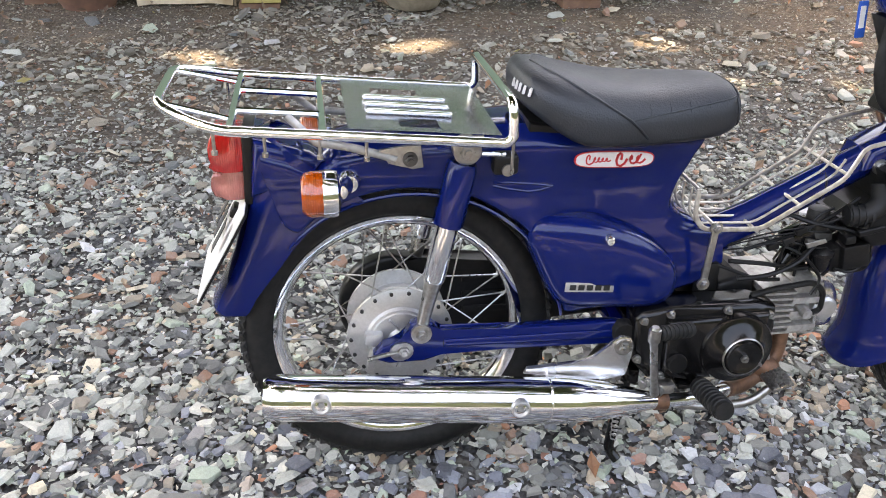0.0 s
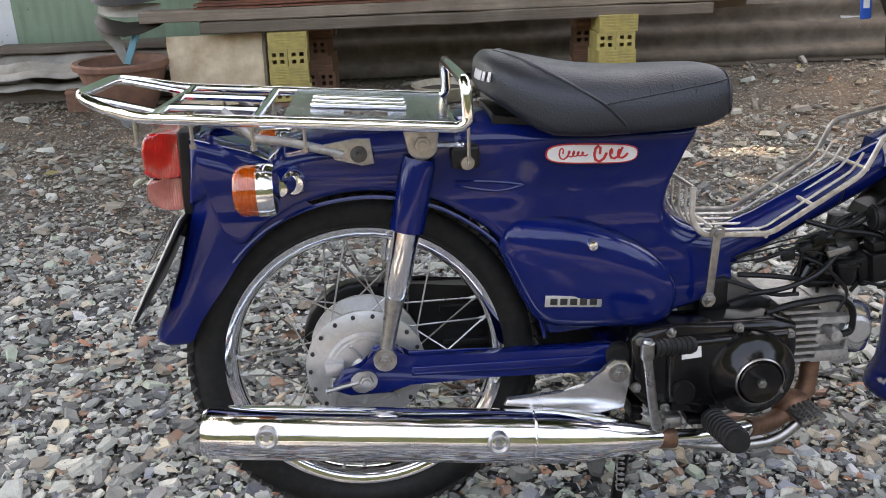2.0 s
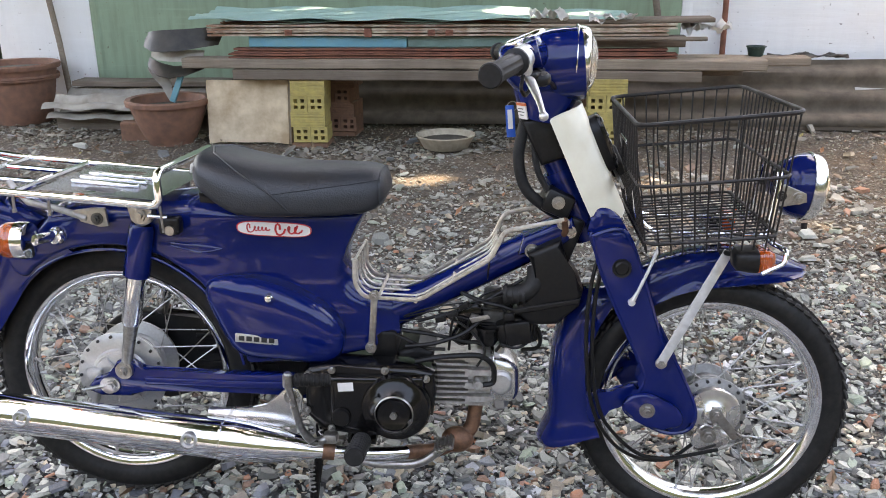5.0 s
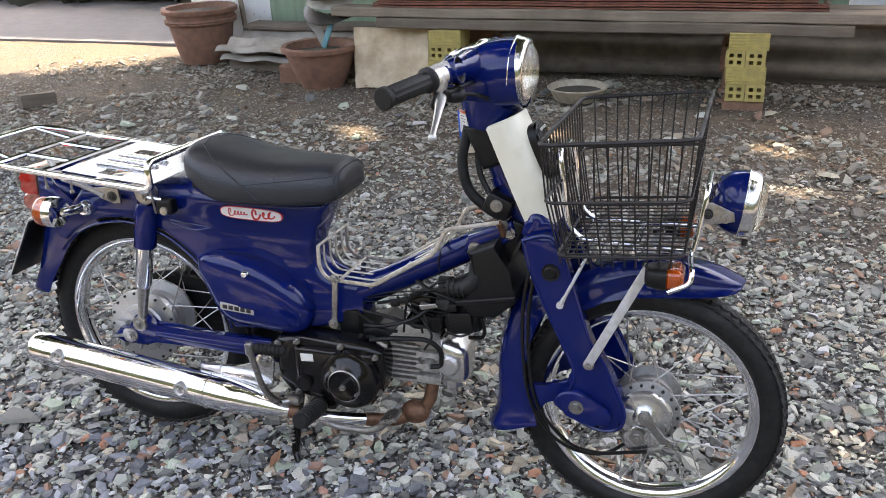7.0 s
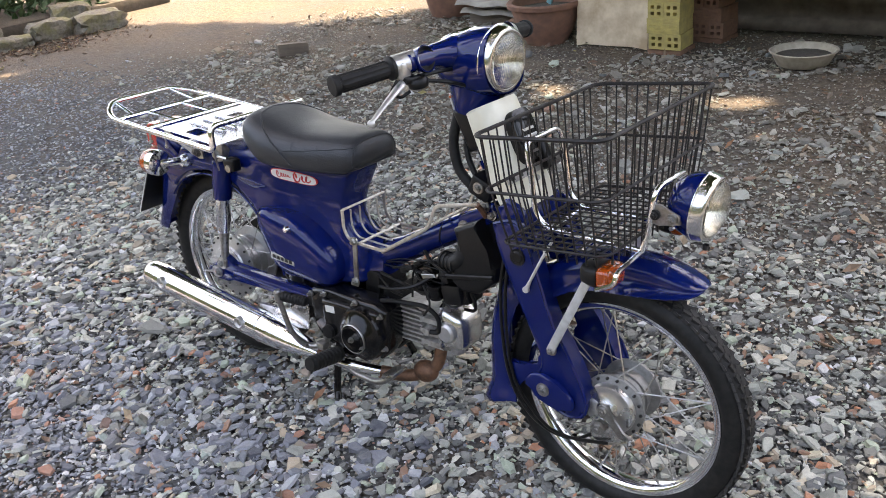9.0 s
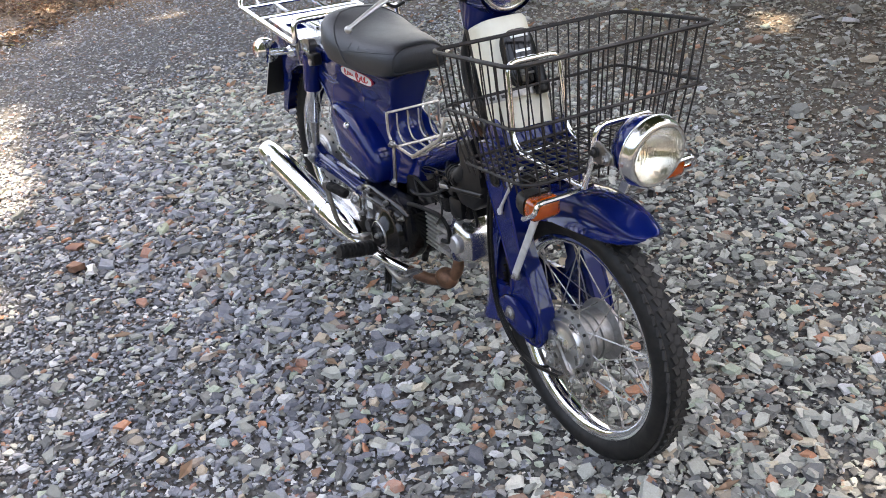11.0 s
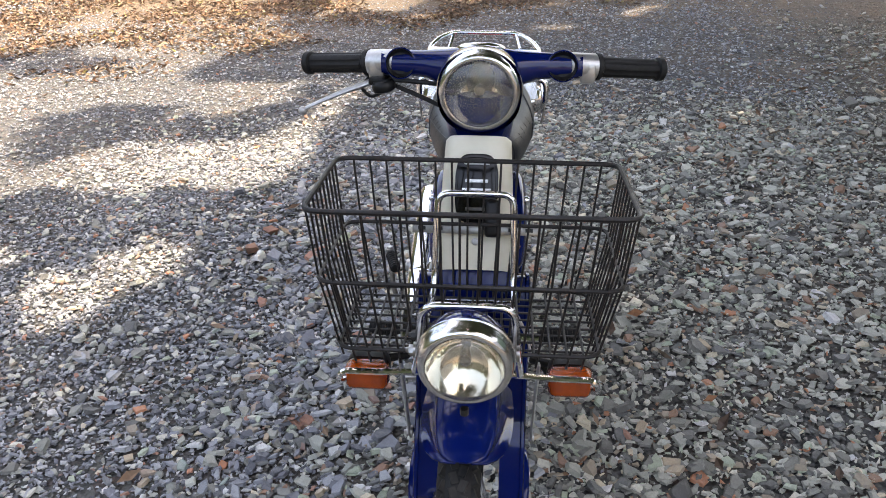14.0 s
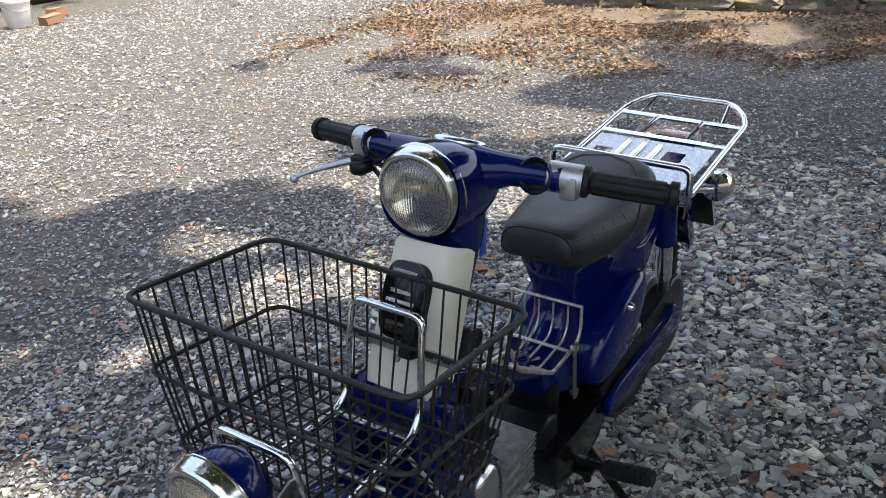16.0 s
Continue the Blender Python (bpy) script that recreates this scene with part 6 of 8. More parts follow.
bm = finned(0.636, 0.694, -0.048, 0.038, 0.250, 0.352, 9, 0.02)
part("cylinder", bm, GREASY, engine, "finned grey cylinder")
bm = finned(0.696, 0.742, -0.052, 0.042, 0.246, 0.356, 4, 0.017)
lathe(bm, [(0, 0.02), (0.009, 0.02), (0.011, 0.0), (0.011, -0.02)], pose(0.718, -0.062, 0.300) @ AXLE, 16)
part("cylinder_head", bm, GREASY, engine)
cap = []
for x, h, d in ((0.740, 0.058, 0.056), (0.741, 0.061, 0.058), (0.747, 0.061, 0.058), (0.748, 0.053, 0.052), (0.752, 0.050, 0.050), (0.774, 0.047, 0.047), (0.786, 0.042, 0.043), (0.793, 0.034, 0.035), (0.797, 0.020, 0.022)):
    cap.append([(x, -0.008 + d * math.copysign(abs(math.cos(a)) ** 0.5, math.cos(a)), 0.304 + h * math.copysign(abs(math.sin(a)) ** 0.5, math.sin(a)) - 0.25 * (x - 0.74)) for a in [2 * math.pi * (k + 0.5) / 40 for k in range(40)]])
bm = loft(bmesh.new(), cap)
part("valve_cap", lathe(bmesh.new(), [(0, 0.014), (0.012, 0.014), (0.014, 0.011), (0.0155, 0.0), (0.0155, -0.02)], pose(0.752, -0.02, 0.352, 0, 12, 0), 6), ALLOY, engine)
part("valve_cap", lathe(bmesh.new(), [(0, 0.016), (0.014, 0.016), (0.017, 0.012), (0.018, 0.0), (0.018, -0.02)], pose(0.758, -0.02, 0.246, 0, 170, 0), 6), ALLOY, engine)
part("side_cap", lathe(bmesh.new(), [(0, 0.010), (0.018, 0.009), (0.023, 0.004), (0.024, -0.012)], pose(0.760, -0.060, 0.300) @ AXLE, 24), ALLOY, engine)
part("head_cover", bm, POLISHED, engine, "cast alloy head cover")
bm = tube(bmesh.new(), rounded([(0.60, -0.09, 0.352), (0.64, -0.09, 0.362), (0.72, -0.075, 0.362), (0.748, -0.068, 0.34), (0.748, -0.068, 0.30), (0.725, -0.075, 0.30)], 0.02), 0.0055, 8)
part("plug_lead", bm, BLACK_PLASTIC, engine)
bm = slab((0.05, 0.10, 0.09), pose(0.535, 0, 0.352), 0.01)
part("engine_mount", bm, BLACK_PLASTIC, engine)
bm = prism(bmesh.new(), [(0.555, 0.30), (0.56, 0.352), (0.60, 0.366), (0.63, 0.352), (0.632, 0.30)], -0.045, 0.07, 0.012, 3)
part("starter_cover", bm, BLACK_PLASTIC, engine)

# carburettor, air box and hoses
bm = slab((0.05, 0.045, 0.055), pose(0.745, -0.01, 0.408), 0.008)
lathe(bm, [(0, 0.03), (0.018, 0.028), (0.02, 0.0), (0.02, -0.03)], pose(0.745, -0.01, 0.445), 16)
box(bm, (0.03, 0.05, 0.02), pose(0.72, -0.03, 0.40), 0.004)
carb = part("carburettor", bm, GRIME, bike, "grimy carburettor with black hoses")
bm = tube(bmesh.new(), rounded([(0.725, 0.0, 0.345), (0.73, 0, 0.38), (0.765, 0, 0.43), (0.83, 0, 0.46)], 0.03), 0.016, 12)
part("intake", bm, BLACK_PLASTIC, carb)
bm = slab((0.075, 0.055, 0.05), pose(0.79, -0.035, 0.400, 0, -14, 0), 0.008)
part("relay", bm, BLACK_PLASTIC, carb)
part("float_bowl", lathe(bmesh.new(), [(0, -0.03), (0.014, -0.029), (0.019, -0.022), (0.020, 0.0), (0.023, 0.002), (0.023, 0.008), (0, 0.008)], pose(0.735, -0.055, 0.405), 20), BLACK_GLOSS, carb)
part("choke_lever", prism(bmesh.new(), [(0.70, 0.43), (0.735, 0.437), (0.74, 0.43), (0.705, 0.42)], -0.062, -0.058, 0.001, 1), STEEL, carb)
part("coil", slab((0.05, 0.04, 0.032), pose(0.70, -0.03, 0.43, 0, -26, 0), 0.006), BLACK_GLOSS, carb)
hoses = [[(0.57, -0.05, 0.40), (0.64, -0.06, 0.395), (0.70, -0.05, 0.375), (0.76, -0.05, 0.385)], [(0.70, -0.045, 0.36), (0.695, -0.05, 0.42), (0.72, -0.04, 0.47), (0.76, -0.03, 0.48)], [(0.60, -0.04, 0.415), (0.70, -0.045, 0.445), (0.76, -0.04, 0.475), (0.80, -0.035, 0.50)],
         [(0.81, -0.05, 0.43), (0.835, -0.05, 0.40), (0.835, -0.045, 0.365), (0.80, -0.04, 0.36)], [(0.66, -0.05, 0.36), (0.668, -0.05, 0.43), (0.70, -0.04, 0.455)], [(0.575, -0.055, 0.385), (0.62, -0.07, 0.37), (0.655, -0.075, 0.372)]]
hoses += [[(0.58, -0.07, 0.375), (0.63, -0.085, 0.385), (0.69, -0.07, 0.40), (0.73, -0.05, 0.43)], [(0.64, -0.03, 0.43), (0.70, -0.06, 0.41), (0.735, -0.075, 0.37), (0.715, -0.08, 0.34)], [(0.75, -0.055, 0.46), (0.775, -0.06, 0.44), (0.775, -0.055, 0.395), (0.75, -0.05, 0.36)], [(0.68, -0.02, 0.47), (0.72, -0.05, 0.46), (0.77, -0.065, 0.455), (0.80, -0.065, 0.44)], [(0.825, -0.06, 0.425), (0.82, -0.065, 0.39), (0.79, -0.07, 0.372), (0.76, -0.065, 0.38)]]
for k, h in enumerate(hoses):
    if h[0][0] < 0.62 and k % 2:
        h = [(0.515, h[0][1] * 0.4, 0.395 + 0.006 * (k % 4))] + h
    part("hose", tube(bmesh.new(), rounded(h, 0.03), (0.0042, 0.0026, 0.0034)[k % 3], 8), BLACK_PLASTIC, carb)
# thin wires tied into a bundle, with their connectors
for k in range(1, 7, 2):
    y, z = -0.040 - 0.004 * (k % 3), 0.425 + 0.007 * k
    pts = [(0.535, -0.02, 0.405), (0.60 + 0.006 * k, y, z - 0.012), (0.66 + 0.012 * k, y - 0.012, z + 0.004 * (k % 2)), (0.72 + 0.010 * k, y - 0.008, z - 0.03 + 0.009 * k), (0.80, -0.035, 0.40 + 0.018 * k)]
    part("wire", tube(bmesh.new(), rounded(pts, 0.035), 0.0014, 6), RUBBER if k % 2 else BLACK_PLASTIC, carb)
for x, y, z, turn, mat in ((0.668, -0.058, 0.437, -22, RUBBER), (0.690, -0.055, 0.452, -30, BLACK_PLASTIC), (0.712, -0.056, 0.430, 15, GRIME), (0.645, -0.052, 0.424, -12, BLACK_PLASTIC)):
    part("connector", slab((0.020, 0.010, 0.011), pose(x, y, z, 0, turn, 0), 0.002), mat, carb)
bm = lathe(bmesh.new(), [(0, 0.034), (0.012, 0.033), (0.0155, 0.026), (0.0155, 0.008), (0.020, 0.004), (0.020, -0.020), (0.014, -0.026), (0, -0.026)], pose(0.690, -0.035, 0.395, 0, 30, 0), 20)
part("throttle_body", bm, BLACK_GLOSS, carb)
bm = slab((0.050, 0.036, 0.046), pose(0.792, -0.058, 0.405, 0, -8, 0), 0.006)
box(bm, (0.020, 0.030, 0.016), pose(0.775, -0.060, 0.437, 0, -8, 0), 0.004)
part("pump_body", bm, BLACK_PLASTIC, carb)
bm = prism(bmesh.new(), [(0.806, 0.560), (0.868, 0.588), (0.884, 0.524), (0.911, 0.492), (0.904, 0.459), (0.863, 0.423), (0.815, 0.421), (0.785, 0.448), (0.80, 0.475), (0.84, 0.49)], -0.075, 0.06, 0.01, 3)
prism(bm, [(0.782, 0.455), (0.906, 0.478), (0.904, 0.468), (0.786, 0.445)], -0.080, 0.065, 0.002, 1)
airbox = part("air_box", bm, BLACK_PLASTIC, bike, "black plastic air box")
bm = tube(bmesh.new(), rounded([(0.765, -0.06, 0.478), (0.80, -0.065, 0.48), (0.825, -0.062, 0.50), (0.825, -0.05, 0.53)], 0.03), 0.018, 14)
for k in range(4):
    tube(bm, [(0.768 + 0.011 * k, -0.0605 - 0.001 * k, 0.4785), (0.772 + 0.011 * k, -0.061 - 0.001 * k, 0.4787)], 0.0205, 14)
part("air_hose", bm, RUBBER, airbox)

# main tube and headstock
bm = tube(bmesh.new(), [(0.535, 0, 0.418), (0.62, 0, 0.456), (0.80, 0, 0.549), (0.905, 0, 0.602)], [0.036, 0.031, 0.029, 0.028], 24)
spine = part("main_tube", bm, BLUE, bike)
bm = prism(bmesh.new(), [(0.79, 0.548), (0.80, 0.583), (0.89, 0.622), (0.90, 0.59), (0.87, 0.565)], -0.045, 0.045, 0.01)
part("gusset", bm, BLUE, spine)
bolt(0.816, -0.046, 0.559, 0.010, spine)
part("strap", tube(bmesh.new(), [(0.735 + 0.003 * math.sin(a), 0.031 * math.cos(a), 0.516 + 0.031 * math.sin(a)) for a in [2 * math.pi * k / 20 for k in range(20)]], 0.0018, 5, True), BLACK_PLASTIC, spine)
bm = tube(bmesh.new(), [(0.925, 0, 0.575), (0.835, 0, 0.77)], 0.026, 20)
tube(bm, [(0.872, 0, 0.69), (0.864, 0, 0.706)], 0.031, 20)
part("head_stock", bm, BLUE, spine)
bm = slab((0.055, 0.10, 0.045), pose(0.862, 0, 0.648, 0, 24, 0), 0.008)
box(bm, (0.03, 0.075, 0.09), pose(0.885, 0, 0.575, 0, 20, 0), 0.006)
part("head_bracket", bm, BLACK_PLASTIC, spine)
for bx, by, bz in ((0.862, -0.052, 0.652), (0.872, -0.045, 0.612), (0.885, -0.042, 0.595)):
    bolt(bx, by, bz, 0.009, spine)
bm = tube(bmesh.new(), rounded([(0.80, -0.02, 0.80), (0.785, -0.03, 0.73), (0.80, -0.032, 0.67), (0.845, -0.03, 0.635), (0.87, -0.02, 0.62)], 0.04), 0.0105, 12)
part("loom", bm, RUBBER, spine, "black rubber wiring sleeve")
bm = tube(bmesh.new(), rounded([(0.815, -0.015, 0.79), (0.82, -0.03, 0.71), (0.85, -0.035, 0.66)], 0.04), 0.006, 8)
part("loom", bm, RUBBER, spine)
bm = prism(bmesh.new(), [(0.79, 0.80), (0.855, 0.81), (0.885, 0.735), (0.83, 0.715)], -0.038, 0.038, 0.012)
part("lock_housing", bm, BLACK_PLASTIC, spine)

# step-through luggage carrier
rails = [(0.487, 0.545), (0.486, 0.497), (0.503, 0.473), (0.605, 0.468), (0.738, 0.549), (0.752, 0.575), (0.764, 0.603), (0.872, 0.625)]
base = part("inner_carrier", tube(bmesh.new(), [(0.53, -0.068, 0.472), (0.53, 0.068, 0.472)], 0.0035, 6), OLD_WHITE, bike, "worn white wire carrier over the main tube")
for y, end in ((-0.072, 8), (-0.045, 6), (0.045, 6), (0.072, 8), (-0.015, 6), (0.015, 6)):
    pts = [(x, y, z) for x, z in rails[:end]]
    if abs(y) < 0.07:
        pts[0] = (0.487, y, 0.538)
    part("rail", tube(bmesh.new(), rounded(pts, 0.015), 0.0030 if abs(y) > 0.07 else 0.0022, 8, flat=1.5 if abs(y) > 0.07 else None), OLD_WHITE, base)
for x, z in ((0.487, 0.545), (0.60, 0.464), (0.67, 0.506), (0.745, 0.556)):
    part("cross_wire", tube(bmesh.new(), [(x, -0.072, z), (x, 0.072, z)], 0.003, 6), OLD_WHITE, base)
for s in (-1, 1):
    bm = bmesh.new()
    box(bm, (0.013, 0.005, 0.125), pose(0.519, s * 0.078, 0.425, 0, 4.5, 0), 0.002)
    part("bracket", bm, STEEL, base, "steel strap bracket")
    bolt(0.523, s * 0.080, 0.478, 0.008, base)
    bolt(0.514, s * 0.080, 0.375, 0.008, base)
    bm = tube(bmesh.new(), [(0.872, s * 0.072, 0.625), (0.876, s * 0.055, 0.60), (0.874, s * 0.048, 0.592)], 0.006, 8)
    part("clip", bm, RUST_PIPE, base)

# kick starter, foot pegs, brake pedal, stand
bm = tube(bmesh.new(), rounded([(0.445, -0.135, 0.217), (0.415, -0.165, 0.214), (0.398, -0.195, 0.26), (0.383, -0.205, 0.350)], 0.03), [0.0085] * 3 + [0.0078] * 4 + [0.0066] * 5, 10)
box(bm, (0.028, 0.026, 0.020), pose(0.442, -0.142, 0.217), 0.006)
lathe(bm, [(0, 0.013), (0.006, 0.013), (0.0075, 0.009), (0.0098, 0.008), (0.0098, -0.012), (0.0075, -0.016), (0, -0.018)], pose(0.383, -0.206, 0.362), 14)
kick = part("kick_starter", bm, STEEL, bike, "grey steel kick lever")
ends = [Vector((0.392, -0.203, 0.360)), Vector((0.455, -0.185, 0.353))]
steps = [(0.0, 0.009), (0.03, 0.011)] + [(0.08 + k * 0.125 + d, r) for k in range(7) for d, r in ((0.0, 0.011), (0.01, 0.0125), (0.07, 0.0125), (0.08, 0.011))] + [(0.97, 0.011), (1.0, 0.008)]
bm = tube(bmesh.new(), [ends[0].lerp(ends[1], u) for u, r in steps], [r for u, r in steps], 14)
part("pedal_rubber", bm, RUBBER, kick)
for s in (-1, 1):
    bm = tube(bmesh.new(), [(0.50, s * 0.09, 0.205), (0.50, s * 0.15, 0.215)], 0.008, 10)
    box(bm, (0.05, 0.05, 0.012), pose(0.50, s * 0.10, 0.20), 0.003)
    peg = part("foot_peg", bm, BLACK_GLOSS, bike, "black rubber foot peg")
    steps = [(0.145, 0.0165)]
    for k in range(8):
        steps += [(0.151 + k * 0.011, 0.0165), (0.152 + k * 0.011, 0.0188), (0.157 + k * 0.011, 0.0188), (0.158 + k * 0.011, 0.0165)]
    steps += [(0.242, 0.016)]
    bm = tube(bmesh.new(), [(0.502, s * y, 0.2133 + 0.175 * (y - 0.145)) for y, r in steps], [r for y, r in steps], 16)
    part("rubber", bm, RUBBER, peg)
bm = tube(bmesh.new(), rounded([(0.44, -0.10, 0.165), (0.52, -0.118, 0.148), (0.61, -0.130, 0.158), (0.652, -0.128, 0.192)], 0.05), 0.008, 10)
pedal = part("brake_pedal", bm, STEEL, bike, "grey steel brake pedal")
bm = slab((0.04, 0.05, 0.007), pose(0.655, -0.128, 0.200, 0, -20, 0), 0.002)
for i in range(5):
    for j in range(6):
        box(bm, (0.004, 0.005, 0.004), pose(0.655, -0.128, 0.200, 0, -20, 0) @ Matrix.Translation((-0.015 + i * 0.0075, -0.02 + j * 0.008, 0.005)))
part("pad", bm, STEEL, pedal)
bm = tube(bmesh.new(), rounded([(0.41, -0.055, 0.19), (0.395, -0.06, 0.10), (0.385, -0.062, 0.03), (0.40, -0.075, 0.012)], 0.02), 0.0095, 10)
tube(bm, rounded([(0.41, 0.055, 0.19), (0.395, 0.06, 0.10), (0.375, 0.062, 0.06)], 0.02), 0.0095, 10)
tube(bm, [(0.40, -0.06, 0.12), (0.40, 0.06, 0.12)], 0.0075, 8)
box(bm, (0.02, 0.17, 0.03), pose(0.41, 0, 0.2), 0.005)
stand = part("stand", bm, BLACK_GLOSS, bike, "black steel stand with coil spring")
bm = tube(bmesh.new(), [(0.387 + 0.0065 * math.cos(a * 1.4), -0.078 + 0.0065 * math.sin(a * 1.4), 0.195 - 0.0021 * a) for a in range(0, 64)], 0.0016, 5)
part("spring", bm, STEEL, stand)
bm = tube(bmesh.new(), [(0.45, 0.09, 0.2), (0.43, 0.16, 0.10), (0.415, 0.215, 0.012)], 0.0095, 10)
lathe(bm, [(0, 0.006), (0.025, 0.005), (0.025, 0.0), (0, 0.0)], pose(0.415, 0.218, 0.010), 16)
part("side_stand", bm, BLACK_GLOSS, stand)
bm = tube(bmesh.new(), [(0.415 + 0.005 * math.cos(k * 2.2), -0.105 + 0.005 * math.sin(k * 2.2), 0.30 - 0.0034 * k) for k in range(30)], 0.0015, 5)
part("switch_spring", bm, STEEL, stand)

# fork and front fender
leg = [(0.924, 0.600), (0.974, 0.612), (1.002, 0.569), (1.054, 0.412), (1.078, 0.372), (1.105, 0.32), (1.126, 0.268), (1.126, 0.238), (1.110, 0.220), (1.075, 0.216), (1.030, 0.236), (0.998, 0.258), (0.998, 0.278), (1.020, 0.297), (1.029, 0.331), (1.005, 0.39), (0.962, 0.484), (0.937, 0.547)]
bm = bmesh.new()
leg = smooth_pairs(leg + leg[:1], 4)[:-1]
for s in (-1, 1):
    prism(bm, leg, s * 0.089, s * 0.050, 0.013, 5)
crown = [(0.915, 0.600), (0.93, 0.645), (0.965, 0.64), (1.000, 0.575), (0.985, 0.535), (0.945, 0.545)]
prism(bm, smooth_pairs(crown + crown[:1], 5)[:-1], -0.068, 0.068, 0.02, 5)
fork = fpart("fork", bm, BLUE, bike, "blue pressed steel leading link fork", 50)
for s in (-1, 1):
    bm = lathe(bmesh.new(), [(0, 0.005), (0.010, 0.005), (0.013, 0.002), (0.017, 0.003), (0.018, -0.004)], pose(0.978, s * 0.0895, 0.541) @ (AXLE if s < 0 else AXLE.inverted()), 24)
    part("reflector_cap", bm, BLACK_PLASTIC, fork)
    arm = [(0.925, 0.288), (0.955, 0.289), (0.985, 0.295), (1.013, 0.308), (1.022, 0.28), (1.004, 0.262), (0.978, 0.26), (0.955, 0.232), (0.93, 0.228)]
    part("fender_arm", prism(bmesh.new(), smooth_pairs(arm + arm[:1], 3)[:-1], s * 0.060, s * 0.074, 0.004, 3), BLUE, fork)
    bolt(1.036, s * 0.101 if s < 0 else 0.102, 0.267, 0.011, fork)
    bm = prism(bmesh.new(), [(1.08, 0.255), (1.156, 0.263), (1.182, 0.258), (1.184, 0.233), (1.156, 0.226), (1.09, 0.230)], s * 0.062, s * 0.074, 0.004)
    part("link_arm", bm, ALLOY, fork, "grey alloy link arm")
    bolt(FRONT_AXLE.x, s * 0.076, FRONT_AXLE.z, 0.011, fork)
    lobe = [(0.990, 0.272), (1.004, 0.293), (1.034, 0.300), (1.066, 0.288), (1.098, 0.266), (1.104, 0.240), (1.082, 0.228), (1.040, 0.236), (1.006, 0.252)]
    part("link_cover", prism(bmesh.new(), smooth_pairs(lobe + lobe[:1], 3)[:-1], s * 0.086, s * 0.101, 0.007, 4), BLUE, fork)
    part("leg_lip", tube(bmesh.new(), [(x, s * 0.0865, z) for x, z in leg], 0.0042, 6, True), BLUE, fork)
bm = lathe(bmesh.new(), [(0, 0.072), (0.014, 0.072), (0.018, 0.069), (0.026, 0.064), (0.036, 0.060), (0.044, 0.059), (0.048, 0.0605), (0.051, 0.0595), (0.053, 0.055), (0.0535, 0.044)], pose(1.179, 0, 0.268) @ AXLE, 48)
plate_front = fpart("front_brake_plate", bm, POLISHED, bike, "cast alloy front brake plate")
plate_front.matrix_basis = TURN @ Matrix.Translation(FRONT_AXLE - Vector((1.179, 0, 0.268)))
bm = prism(bmesh.new(), smooth_pairs([(1.158, 0.250), (1.182, 0.246), (1.212, 0.228), (1.205, 0.206), (1.170, 0.190), (1.145, 0.200), (1.142, 0.226), (1.158, 0.250)], 3)[:-1], -0.069, -0.050, 0.006, 3)
part("anchor_boss", bm, POLISHED, plate_front)
bm = prism(bmesh.new(), [(1.172, 0.292), (1.188, 0.292), (1.196, 0.270), (1.222, 0.238), (1.244, 0.232), (1.240, 0.222), (1.214, 0.226), (1.182, 0.262)], -0.080, -0.073, 0.002, 2)
part("brake_arm", bm, STEEL, plate_front, "steel brake arm")
for hx, hz, hr in ((1.1685, 0.234, 0.011), (1.180, 0.279, 0.009), (1.241, 0.229, 0.006)):
    bolt(hx, -0.080 if hr > 0.007 else -0.082, hz, hr, plate_front)
bm = tube(bmesh.new(), [(1.241, -0.078, 0.228), (1.190, -0.076, 0.204)], 0.0028, 8)
part("cable_end", bm, STEEL, plate_front)
bm = tube(bmesh.new(), rounded([(0.955, -0.055, 0.575), (0.944, -0.066, 0.534), (0.933, -0.072, 0.469), (0.931, -0.075, 0.381), (0.939, -0.077, 0.291), (0.956, -0.078, 0.234), (0.993, -0.077, 0.190), (1.030, -0.078, 0.160), (1.080, -0.078, 0.155), (1.120, -0.080, 0.165), (1.176, -0.084, 0.182)], 0.03), 0.0037, 8)
fpart("brake_cable", bm, BLACK_PLASTIC, bike)
bm = tube(bmesh.new(), rounded([(0.945, -0.055, 0.575), (0.932, -0.066, 0.534), (0.921, -0.072, 0.469), (0.920, -0.075, 0.381), (0.929, -0.077, 0.285), (0.948, -0.078, 0.224), (0.985, -0.076, 0.175), (1.03, -0.074, 0.150), (1.09, -0.068, 0.146), (1.135, -0.058, 0.18)], 0.03), 0.0037, 8)
fpart("speedometer_cable", bm, BLACK_PLASTIC, bike)
st = []
AX, AZ = 1.169, 0.258
for a, r, w, d in ((59.5, 0.311, 0.012, 0.004), (60, 0.310, 0.028, 0.008), (61.5, 0.309, 0.041, 0.014), (64, 0.308, 0.050, 0.022), (68, 0.307, 0.057, 0.033), (73, 0.306, 0.061, 0.043), (79, 0.305, 0.063, 0.051), (88, 0.303, 0.064, 0.058), (100, 0.302, 0.062, 0.060), (112, 0.302, 0.060, 0.062), (124, 0.304, 0.056, 0.066), (134, 0.310, 0.050, 0.07)):
    c, s = math.cos(radians(a)), math.sin(radians(a))
    st.append((AX + r * c, AZ + r * s, AX + (r - d) * c, AZ + (r - d) * s, w, eased_at([(84, 1.0), (112, 0.0)], a)))
